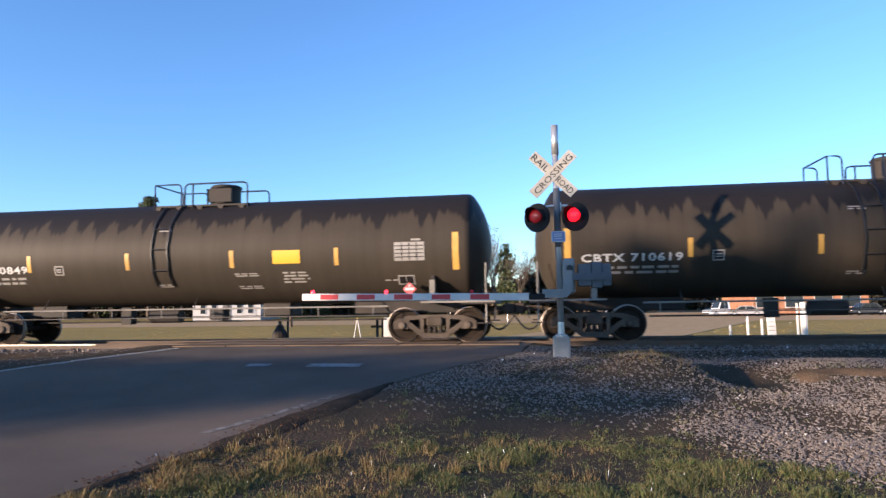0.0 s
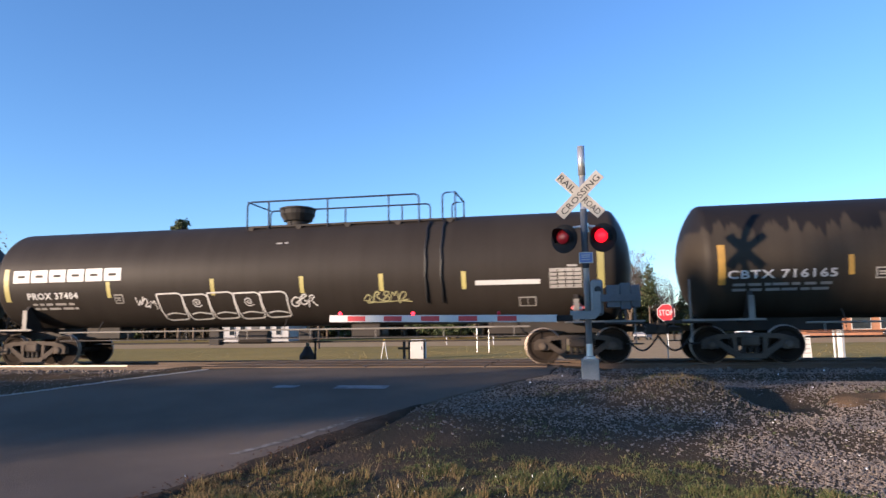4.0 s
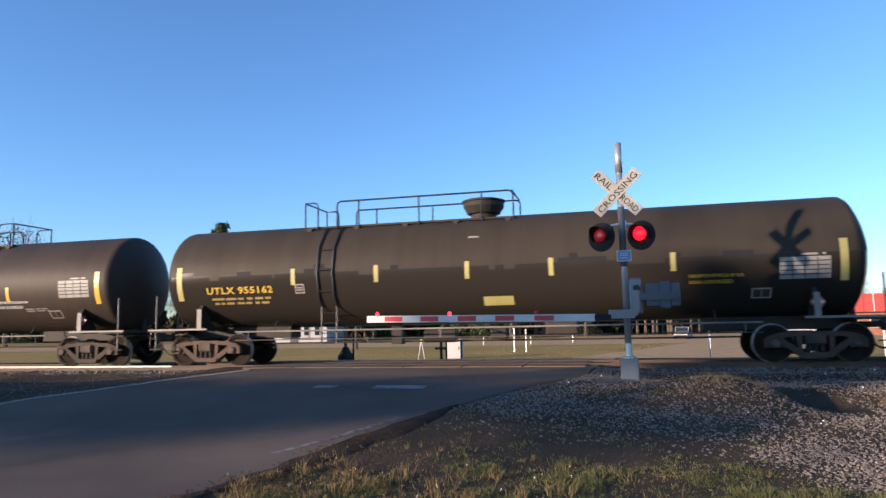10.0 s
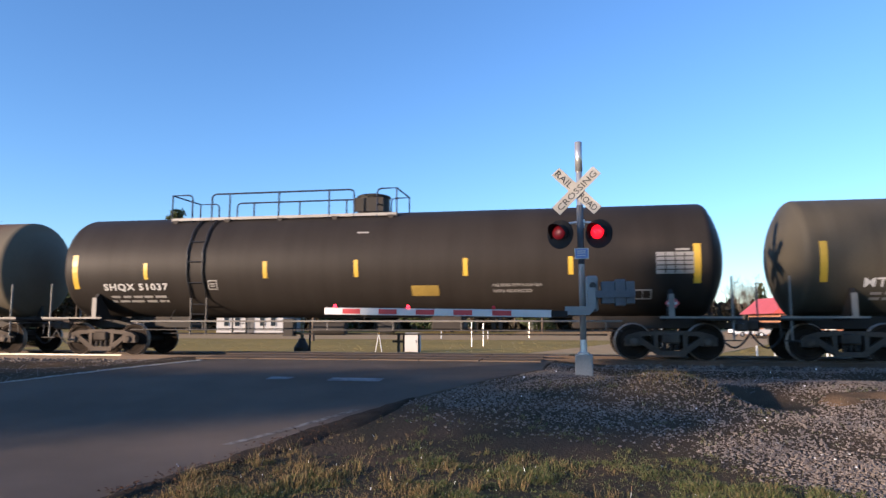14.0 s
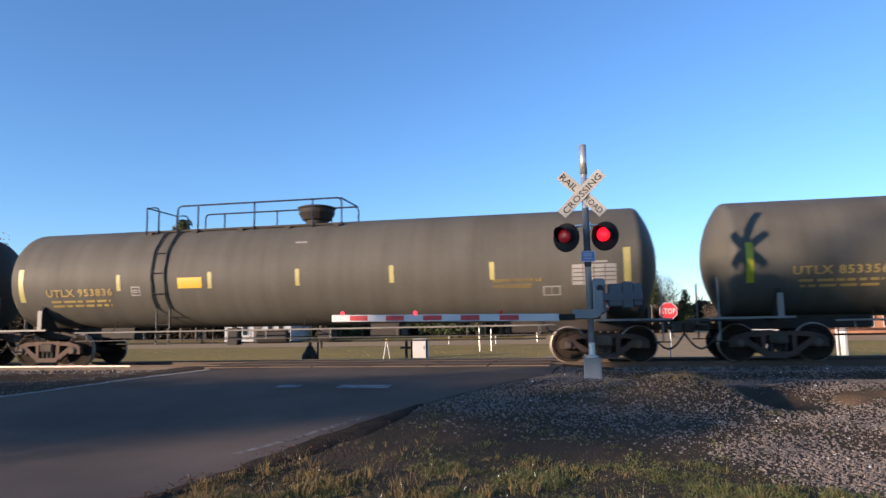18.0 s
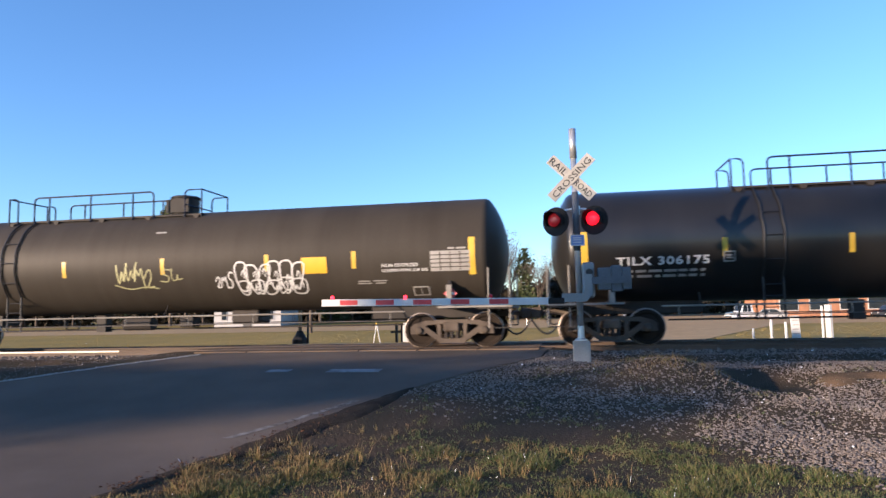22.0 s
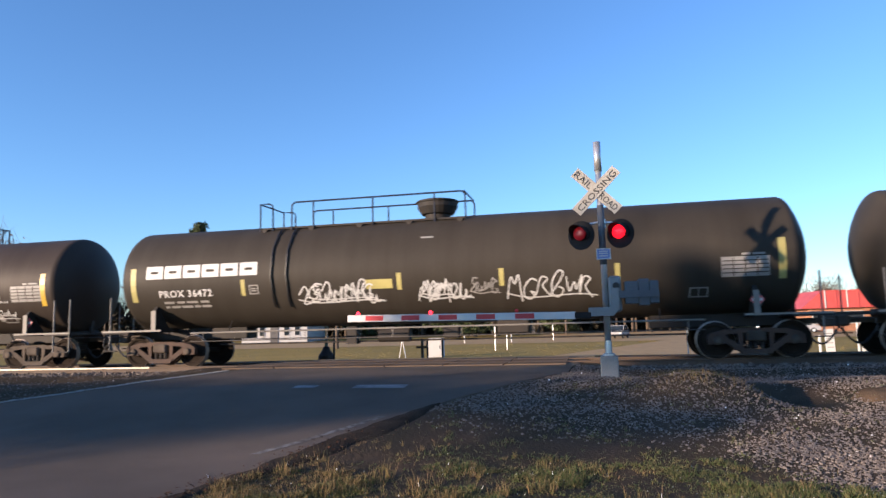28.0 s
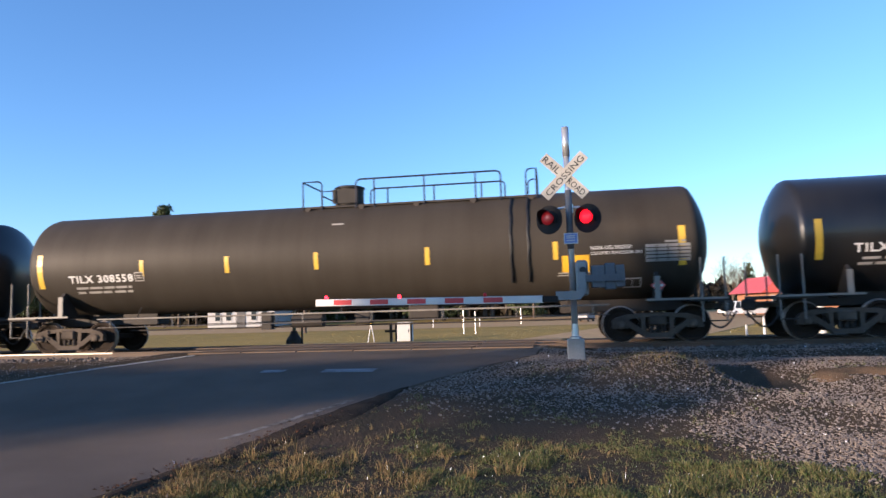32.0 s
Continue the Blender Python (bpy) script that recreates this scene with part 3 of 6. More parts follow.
green, straw = [], []
while len(green) + len(straw) < 24000:
    y = 4.6 + 7.6 * rnd.rand() ** 1.7
    x = rnd.uniform(-5.2, 6.5)
    l, r = road_edges(y)
    if x < r + 0.12:
        continue
    clump = noise.noise((x * 1.3, y * 1.3, 2.0)) + 0.7 * noise.noise((x * 4.2, y * 4.2, 6.0))
    far = 1 - 0.93 * ss(6.6, 8.4, y - 0.12 * x)
    cover = max(0.0, 1.0 - 1.15 * gravelly(x, y)) * far * (0.2 + 0.8 * ss(-0.35, 0.3, clump))
    if rnd.rand() < cover:
        size = 0.55 + 0.9 * ss(-0.1, 0.6, clump)
        dry = noise.noise((x * 0.9, y * 0.9, 7.0)) + 0.5 * noise.noise((x * 3.0, y * 3.0, 1.0)) - 0.16 * x - 0.35 > rnd.uniform(-0.3, 0.3)
        if dry:
            straw.append((x, y, rnd.randint(5, 10), size * rnd.uniform(0.03, 0.08) * (1.7 if rnd.rand() < 0.08 else 1.0), 0.03))
        else:
            green.append((x, y, rnd.randint(9, 15), size * rnd.uniform(0.025, 0.06), 0.035))
while len(green) + len(straw) < 27000:
    y, x = rnd.uniform(-5, 4.6), rnd.uniform(-6, 7)
    if x > road_edges(y)[1] + 0.1 and rnd.rand() < 0.12 + 0.88 * ss(-0.25, 0.35, noise.noise((x * 1.1, y * 1.1, 2.0))):
        (straw if rnd.rand() < 0.2 else green).append((x, y, rnd.randint(6, 12), rnd.uniform(0.025, 0.06), 0.04))
for _ in range(240):
    x, y = rnd.normal(1.5, 0.6), rnd.normal(11.7, 0.5)
    straw.append((x, y, 4, rnd.uniform(0.04, 0.13), 0.03))
# taller dead clumps along the verge
for cx, cy in ((-2.2, 6.9), (-1.7, 6.6), (-2.9, 7.3), (-0.9, 6.3), (-0.55, 6.45), (0.35, 6.2), (-3.3, 7.0), (-1.2, 7.0), (-2.5, 6.2)):
    for _ in range(7):
        straw.append((cx + rnd.normal(0, 0.07), cy + rnd.normal(0, 0.06), 9, rnd.uniform(0.1, 0.24), 0.02))
blades("grass", "short green winter grass in uneven patches", green, GRASS, 0.0032)
blades("straw_grass", "taller straw coloured dead grass tufts", straw, STRAW, 0.0026)
verts, faces = [], []
for i in range(240):
    y = 5.6 + 3.4 * rnd.rand() ** 1.6
    x = road_edges(y)[1] + abs(rnd.normal(0, 0.5)) - 0.25
    s, a, tl = rnd.uniform(0.012, 0.03), rnd.uniform(0, 6.28), rnd.uniform(-0.012, 0.02)
    z, n = ground_z(x, y) + (0.045 if x > road_edges(y)[1] - 0.05 else 0.02), len(verts)
    ca, sa = math.cos(a) * s, math.sin(a) * s
    verts += [(x - ca, y - sa, z), (x - sa * 0.6, y + ca * 0.6, z + tl), (x + ca, y + sa, z + 0.01), (x + sa * 0.6, y - ca * 0.6, z + tl)]
    faces += [(n, n + 1, n + 2), (n, n + 2, n + 3)]
me = bpy.data.meshes.new("dead_leaves")
me.from_pydata(verts, [], faces)
me.materials.append(DEADLEAF)
tagged(new("dead_leaves", me), "curled brown dead leaves along the road edge", "leaves", kind="stuff")

verts, faces = [], []
for i in range(14000):
    y = 33 + 43 * rnd.rand()
    x = rnd.uniform(-1.15, 0.55) * y
    l, r = road_edges(y)
    if l - 0.3 < x < r + 0.3:
        continue
    z, h, w, a = ground_z(x, y) - 0.02, rnd.uniform(0.02, 0.05), rnd.uniform(0.08, 0.2), rnd.uniform(-0.7, 0.7)
    n = len(verts)
    verts += [(x - w * math.cos(a), y - w * math.sin(a), z), (x + w * math.cos(a), y + w * math.sin(a), z), (x + rnd.normal(0, 0.08), y + rnd.uniform(-0.05, 0.08), z + h)]
    faces.append((n, n + 1, n + 2))
me = bpy.data.meshes.new("field_grass")
me.from_pydata(verts, [], faces)
me.materials.append(HAY)
tagged(new("field_grass", me), "dry straw coloured grass over the field beyond the track", "grass", kind="stuff")

# ---- crossing signals ----


def lens_unit(parent, x, z, lit, y=0.0):
    """One flashing light: round backing plate, hood, lens."""
    bm = lathe(bmesh.new(), [(0.0, 0.0), (0.0, 0.29), (0.015, 0.295), (0.02, 0.0)], "y", 28)
    unit = part("flashing_light", bm, MATTE, parent, "round black backing plate with a red lens", at=pose(x, y - 0.12, z, 0, 0, -28))
    bm = bmesh.new()
    # hood: a half pipe that sticks out over the lens
    n = 18
    for ro, ri, y0, y1 in ((0.19, 0.182, 0.0, -0.3),):
        out = []
        for k in range(n + 1):
            a = math.radians(-25 + 230 * k / n)
            c, s = math.cos(a), math.sin(a)
            cut = y1 * (0.35 + 0.65 * max(0.0, s))
            out.append([bm.verts.new((ro * c, y0, ro * s)), bm.verts.new((ro * c, cut, ro * s)), bm.verts.new((ri * c, cut, ri * s)), bm.verts.new((ri * c, y0, ri * s))])
        for u, v in zip(out, out[1:]):
            for i in range(3):
                bm.faces.new((u[i], v[i], v[i + 1], u[i + 1]))
    part("hood", bm, MATTE, unit)
    bm = lathe(bmesh.new(), [(-0.06, 0.14), (-0.08, 0.124), (-0.1, 0.07), (-0.106, 0.0)], "y", 24, pose(0, 0, 0.03))
    part("lens", bm, LAMP_ON if lit else LAMP_DIM, unit, "lit red lens" if lit else "dim red lens", smooth=True)
    bm = lathe(bmesh.new(), [(0.02, 0.0), (0.02, 0.15), (0.14, 0.13), (0.16, 0.0)], "y", 16)
    part("lamp_housing", bm, MATTE, unit)
    return unit


def crossing_signal(at, gate, label, arm_len=5.33):
    s = thing("crossing_signal", label, "crossing signal", at=at)
    part("foundation", box(bmesh.new(), -0.17, 0.17, -0.17, 0.17, -0.45, 0.31, bevel=0.02), CONCRETE, s, "weathered concrete footing")
    part("mast", tube(bmesh.new(), [(0, 0, 0.3), (-0.02, 0, 4.6)], 0.062, 16), GALV, s, "round aluminium mast", smooth=True)
    part("mast_sleeve", tube(bmesh.new(), [(-0.018, 0, 4.0), (-0.02, 0, 4.61)], 0.074, 16), GALV, s, smooth=True)
    # slightly wider slate grey tube round the mast's upper stretch
    part("mast_shroud", tube(bmesh.new(), [(-0.009, 0, 2.1), (-0.015, 0, 3.3)], 0.067, 16), WEIGHT, s, "slate grey upper stretch of the mast", smooth=True)
    part("mast_collar", lathe(bmesh.new(), [(0.3, 0.12), (0.34, 0.12), (0.36, 0.07), (0.6, 0.065)], "z", 16), GALV, s)
    for ang, words, dy in ((-45, ("RAIL", "ROAD"), -0.075), (45, ("CROSSING",), -0.095)):
        bm = bmesh.new()
        box(bm, -0.585, 0.585, -0.004, 0.004, -0.112, 0.112, bevel=0.003)
        blade = part("crossbuck_blade", bm, OFFWHITE, s, "white blade with black capital letters", at=pose(-0.075, dy, 3.59, 0, -ang, 0))
        if len(words) == 2:
            for w, x in zip(words, (-0.55, 0.12)):
                part("letters", text_mesh(w, BLACKPAINT, 0.42, 0.13, bold=0.0), BLACKPAINT, blade, at=pose(x, -0.008, -0.072))
        else:
            part("letters", text_mesh(words[0], BLACKPAINT, 1.04, 0.125, bold=0.0), BLACKPAINT, blade, at=pose(-0.52, -0.008, -0.07))
    bm = tube(bmesh.new(), [(-0.38, 0.04, 2.92), (-0.05, 0.04, 2.96), (0.05, 0.04, 2.96), (0.38, 0.04, 2.92)], 0.028, 10)
    tube(bm, [(0, 0.05, 2.84), (0, 0.05, 3.02)], 0.08, 10)
    part("light_bracket", bm, GALV, s)
    lens_unit(s, -0.42, 2.7, False)
    lens_unit(s, 0.34, 2.7, True)
    sign = part("information_sign", box(bmesh.new(), -0.14, 0.14, -0.075, -0.068, 2.2, 2.42, bevel=0.002), WHITE, s, "small white and blue sign")
    part("sign_field", box(bmesh.new(), -0.12, 0.12, -0.078, -0.0755, 2.22, 2.4), BLUE, sign)
    for z in (2.36, 2.32, 2.27):
        part("sign_line", box(bmesh.new(), -0.09, 0.08, -0.081, -0.0785, z - 0.01, z + 0.01), WHITE, sign)
    if not gate:
        part("relay_base", lathe(bmesh.new(), [(-0.25, 0.3), (0.3, 0.28), (0.5, 0.15), (0.62, 0.1)], "z", 14), UNDER, s, "dark bell shaped base housing")
        return s
    # gate mechanism
    bm = box(bmesh.new(), 0.06, 0.3, -0.18, 0.18, 1.15, 1.86, bevel=0.04)
    mech = part("gate_mechanism", bm, SIGNAL_GREY, s, "grey gate machine housing")
    part("shaft_cap", lathe(bmesh.new(), [(-0.21, 0.0), (-0.21, 0.06), (-0.18, 0.07)], "y", 16, pose(0.2, 0, 1.66)), BLACKPAINT, mech)
    bm = bmesh.new()
    prism(bm, [(-0.35, 1.08), (0.12, 1.08), (0.2, 1.16), (0.24, 1.3), (0.24, 1.62), (0.1, 1.62), (0.1, 1.32), (0.06, 1.25), (-0.35, 1.25)], -0.24, -0.19)
    part("arm_bracket", bm, SIGNAL_GREY, s, "grey elbow bracket that holds the arm")
    for y in (-0.235, 0.2):
        part("counterweight_arm", box(bmesh.new(), 0.24, 1.0, y, y + 0.03, 1.42, 1.56), WEIGHT, s)
    for x, w, z0, z1 in ((0.36, 0.26, 1.3, 1.74), (0.625, 0.2, 1.26, 1.78), (0.83, 0.17, 1.3, 1.74)):
        part("counterweight", box(bmesh.new(), x, x + w, -0.2, 0.19, z0, z1, bevel=0.015), WEIGHT, s, "blue grey steel counterweight")
    # the arm, of white and red sections, with three lamps
    arm = part("gate_arm", box(bmesh.new(), -arm_len, -0.6, -0.24, -0.215, -0.072, 0.072, bevel=0.004), WHITE, s, "lowered arm with white and red stripes", at=pose(0, 0, 1.1, 0, 0.8, 0))
    part("arm_adapter", box(bmesh.new(), -0.62, -0.3, -0.245, -0.21, -0.06, 0.06, bevel=0.006), MATTE, arm, "dark steel arm adapter")
    for o in (0.4, 1.18, 1.97, 2.75, 3.54):
        x = -arm_len + o
        part("red_stripe", box(bmesh.new(), x, x + 0.385, -0.244, -0.2405, -0.05, 0.052), RED, arm)
    for x, m in ((-arm_len + 0.23, LED), (-arm_len + 1.8, LED), (-arm_len + 3.57, LAMP_DIM)):
        bm = lathe(bmesh.new(), [(0.0, 0.0), (0.0, 0.035), (0.045, 0.04), (0.065, 0.028), (0.075, 0.0)], "z", 12)
        part("arm_lamp", bm, m, arm, "red warning lamp on the arm", at=pose(x, -0.228, 0.072), smooth=True)
    return s


crossing_signal(pose(0.34, 13.7, 0.02), True, "railroad crossing signal with crossbuck, red flashing lights and lowered gate arm")
far = crossing_signal(pose(-9.35, 23.0, -0.25, 0, 0, 178), False, "crossing signal with red flashing lights beyond the track")
lens_unit(far, 0.38, 2.82, True, 0.0).matrix_basis = pose(-0.38, 0.14, 2.8, 0, 0, 180)

# ---- tank cars ----
AXIS, RAD = 2.6, 1.52


def tank_mesh(cyl, head, material):
    bm = bmesh.new()
    # dished head: a tight knuckle, then a shallow crown
    knuckle, crown = 0.24, 2.5
    s0 = (RAD - knuckle) / (crown - knuckle)
    depth = crown - (crown - knuckle) * math.cos(math.asin(s0))
    turn = math.pi / 2 - math.asin(s0)
    seam = cyl + head - depth
    half = [(seam + knuckle * math.sin(turn * k / 6), RAD - knuckle + knuckle * math.cos(turn * k / 6)) for k in range(7)]
    for k in range(1, 8):
        a = math.asin(s0) * (1 - k / 7)
        half.append((seam + depth - crown + crown * math.cos(a), crown * math.sin(a)))
    n = 14
    prof = [(-x, r) for x, r in reversed(half)] + [(-seam + 2 * seam * k / n, RAD) for k in range(1, n)] + half
    lathe(bm, prof, "x", 56)
    return mesh_of("tank", bm, material, True)


def side_frame_mesh(material):
    """Cast truck side frame with its two triangular windows and spring seat."""
    bm = bmesh.new()
    for s in (-1, 1):
        prism(bm, [(s * 1.12, 0.36), (s * 1.12, 0.56), (s * 1.02, 0.64), (s * 0.72, 0.72), (s * 0.42, 0.72), (s * 0.42, 0.62), (s * 0.68, 0.6), (s * 0.74, 0.52), (s * 0.72, 0.36)], -0.08, 0.08)
        prism(bm, [(s * 0.76, 0.6), (s * 0.76, 0.44), (s * 0.34, 0.13), (s * 0.16, 0.13), (s * 0.24, 0.24)], -0.075, 0.075)
        prism(bm, [(s * 0.42, 0.7), (s * 0.3, 0.7), (s * 0.3, 0.2), (s * 0.38, 0.2)], -0.075, 0.075)
    prism(bm, [(-0.45, 0.74), (-0.45, 0.64), (0.45, 0.64), (0.45, 0.74)], -0.085, 0.085)
    prism(bm, [(-0.42, 0.24), (-0.34, 0.12), (0.34, 0.12), (0.42, 0.24)], -0.1, 0.1)
    return mesh_of("side_frame", bm, material)


def wheelset_mesh():
    bm = bmesh.new()
    for s in (-1, 1):
        y = s * 0.7525
        pr = [(y + s * 0.07, 0.0), (y + s * 0.075, 0.12), (y + s * 0.035, 0.17), (y + s * 0.02, 0.33), (y + s * 0.062, 0.375), (y + s * 0.065, 0.45), (y + s * 0.06, 0.457), (y - s * 0.03, 0.462), (y - s * 0.04, 0.487), (y - s * 0.06, 0.485),
              (y - s * 0.065, 0.38), (y - s * 0.02, 0.33), (y - s * 0.03, 0.16), (y - s * 0.09, 0.11), (y - s * 0.09, 0.0)]
        lathe(bm, pr, "y", 36)
    lathe(bm, [(-0.72, 0.08), (0.72, 0.08)], "y", 12)
    me = mesh_of("wheelset", bm, [WHEEL, TREAD])
    for p in me.polygons:
        r = math.hypot(p.center.x, p.center.z)
        p.material_index = 1 if 0.44 < r < 0.475 else 0
    return me


def spring_mesh():
    bm = bmesh.new()
    for k in range(5):
        lathe(bm, [(0.25 + k * 0.055, 0.045), (0.265 + k * 0.055, 0.062), (0.29 + k * 0.055, 0.062), (0.305 + k * 0.055, 0.045)], "z", 10)
    return mesh_of("spring", bm, UNDER)


FRAME_M, FRAME_R, WSET, SPRING = side_frame_mesh(TRUCK), side_frame_mesh(TRUCK_RUST), wheelset_mesh(), spring_mesh()
CAP_M = mesh_of("bearing_cap", lathe(bmesh.new(), [(-0.11, 0.0), (-0.11, 0.05), (-0.1, 0.09), (-0.02, 0.115), (0.06, 0.115)], "y", 16), TRUCK, True)
BOLSTER = mesh_of("bolster", box(bmesh.new(), -0.22, 0.22, -1.15, 1.15, 0.42, 0.68, bevel=0.04), TRUCK)
BEAM = mesh_of("brake_beam", box(bmesh.new(), -0.05, 0.05, -0.75, 0.75, -0.06, 0.06, bevel=0.01), UNDER)
SHOE = mesh_of("brake_shoe", box(bmesh.new(), -0.04, 0.04, -0.05, 0.05, -0.15, 0.15, bevel=0.01), UNDER)
WHEELSETS = []


def truck(car, x, rusty):
    t = part("truck", BOLSTER, TRUCK, car, "rusty four wheel truck" if rusty else "dusty grey four wheel truck", at=pose(x, 0, 0))
    for y in (-1.0, 1.0):
        part("side_frame", FRAME_R if rusty else FRAME_M, TRUCK, t, at=pose(0, y, 0))
        for sx in (-0.15, 0.0, 0.15):
            part("spring", SPRING, UNDER, t, at=pose(sx, y * 1.02, 0))
        for wx in (-0.889, 0.889):
            part("bearing_cap", CAP_M, TRUCK, t, at=pose(wx, y * 1.03, 0.457, 0, 0, 0 if y < 0 else 180))
    for wx in (-0.889, 0.889):
        w = part("wheelset", WSET, WHEEL, t, at=pose(wx, 0, 0.457))
        WHEELSETS.append((w, wx, car))
        part("brake_beam", BEAM, UNDER, t, at=pose(wx * 0.42, 0, 0.4))
        for y in (-0.75, 0.75):
            part("brake_shoe", SHOE, UNDER, t, at=pose(wx * 0.46, y, 0.43))


def on_side(x, z, lift=0.006):
    """A pose on the near side of the tank, at a height over its axis: local x along the car, z up the plate."""
    a = math.asin(max(-1, min(1, z / RAD)))
    return pose(x, -(RAD + lift) * math.cos(a), AXIS + (RAD + lift) * math.sin(a), -math.degrees(a), 0, 0)


def curved_plate(bm, x0, x1, z0, z1, lift=0.005, n=6, slant=0.0):
    """A thin plate that follows the tank, between two heights over the axis."""
    a0, a1 = math.asin(z0 / RAD), math.asin(z1 / RAD)
    for r in (RAD + lift,):
        rows = []
        for k in range(n + 1):
            a = a0 + (a1 - a0) * k / n
            dx = slant * k / n
            rows.append([bm.verts.new((x + dx, -r * math.cos(a), AXIS + r * math.sin(a))) for x in (x0, x1)])
        for u, v in zip(rows, rows[1:]):
            bm.faces.new((u[0], u[1], v[1], v[0]))
    rr = bmesh.ops.extrude_face_region(bm, geom=[f for f in bm.faces if all(v in sum(rows, []) for v in f.verts)])
    for v in rr["geom"]:
        if isinstance(v, bmesh.types.BMVert):
            c = Vector((0, v.co.y, v.co.z - AXIS)).normalized() * (RAD - 0.004)
            v.co.y, v.co.z = c.y, AXIS + c.z
    bmesh.ops.recalc_face_normals(bm, faces=bm.faces)
    return bm


def ribbon(bm, pts, width, lift):
    """A painted line along points (x, height over the axis) on the tank side."""
    prev = None
    for k in range(len(pts)):
        a, b = pts[max(0, k - 1)], pts[min(len(pts) - 1, k + 1)]
        d = Vector((b[0] - a[0], b[1] - a[1]))
        d = d.normalized() if d.length > 1e-6 else Vector((1, 0))
        pair = []
        for sgn in (-1, 1):
            x, z = pts[k][0] - sgn * d.y * width / 2, pts[k][1] + sgn * d.x * width / 2
            ang = math.asin(max(-0.99, min(0.99, z / RAD)))
            pair.append(bm.verts.new((x, -(RAD + lift) * math.cos(ang), AXIS + (RAD + lift) * math.sin(ang))))
        if prev:
            bm.faces.new((prev[0], pair[0], pair[1], prev[1]))
        prev = pair


def soft(pts, rounds=2, cuts=4):
    """A line through points, its corners rounded."""
    out = []
    for a, b in zip(pts, pts[1:]):
        out += [(a[0] + (b[0] - a[0]) * m / cuts, a[1] + (b[1] - a[1]) * m / cuts) for m in range(cuts)]
    out.append(pts[-1])
    for _ in range(rounds):
        out = [out[0]] + [((p[0] + q[0] + r[0]) / 3, (p[1] + q[1] + r[1]) / 3) for p, q, r in zip(out, out[1:], out[2:])] + [out[-1]]
    return out


# quick spray strokes in a unit square, drawn without lifting
STROKES = [
    [(0.9, 0.85), (0.5, 1.0), (0.1, 0.6), (0.15, 0.15), (0.6, 0.0), (0.95, 0.3), (0.55, 0.4)],
    [(0.0, 0.0), (0.15, 0.9), (0.45, 0.35), (0.6, 1.0), (0.95, -0.1)],
    [(0.1, 0.95), (0.1, 0.1), (0.5, 0.0), (0.6, 0.6), (0.6, 0.05), (1.0, 0.2)],
    [(0.0, 0.5), (0.4, 1.0), (0.75, 0.6), (0.2, 0.0), (0.9, 0.1)],
    [(0.1, -0.1), (0.2, 1.0), (0.8, 0.8), (0.3, 0.5), (0.95, 0.0)],
    [(0.9, 0.9), (0.3, 1.0), (0.2, 0.6), (0.8, 0.45), (0.7, 0.0), (0.05, 0.1)],
    [(0.05, 1.0), (0.35, 0.1), (0.6, 0.9), (0.75, 0.2), (1.0, 1.05)],
]


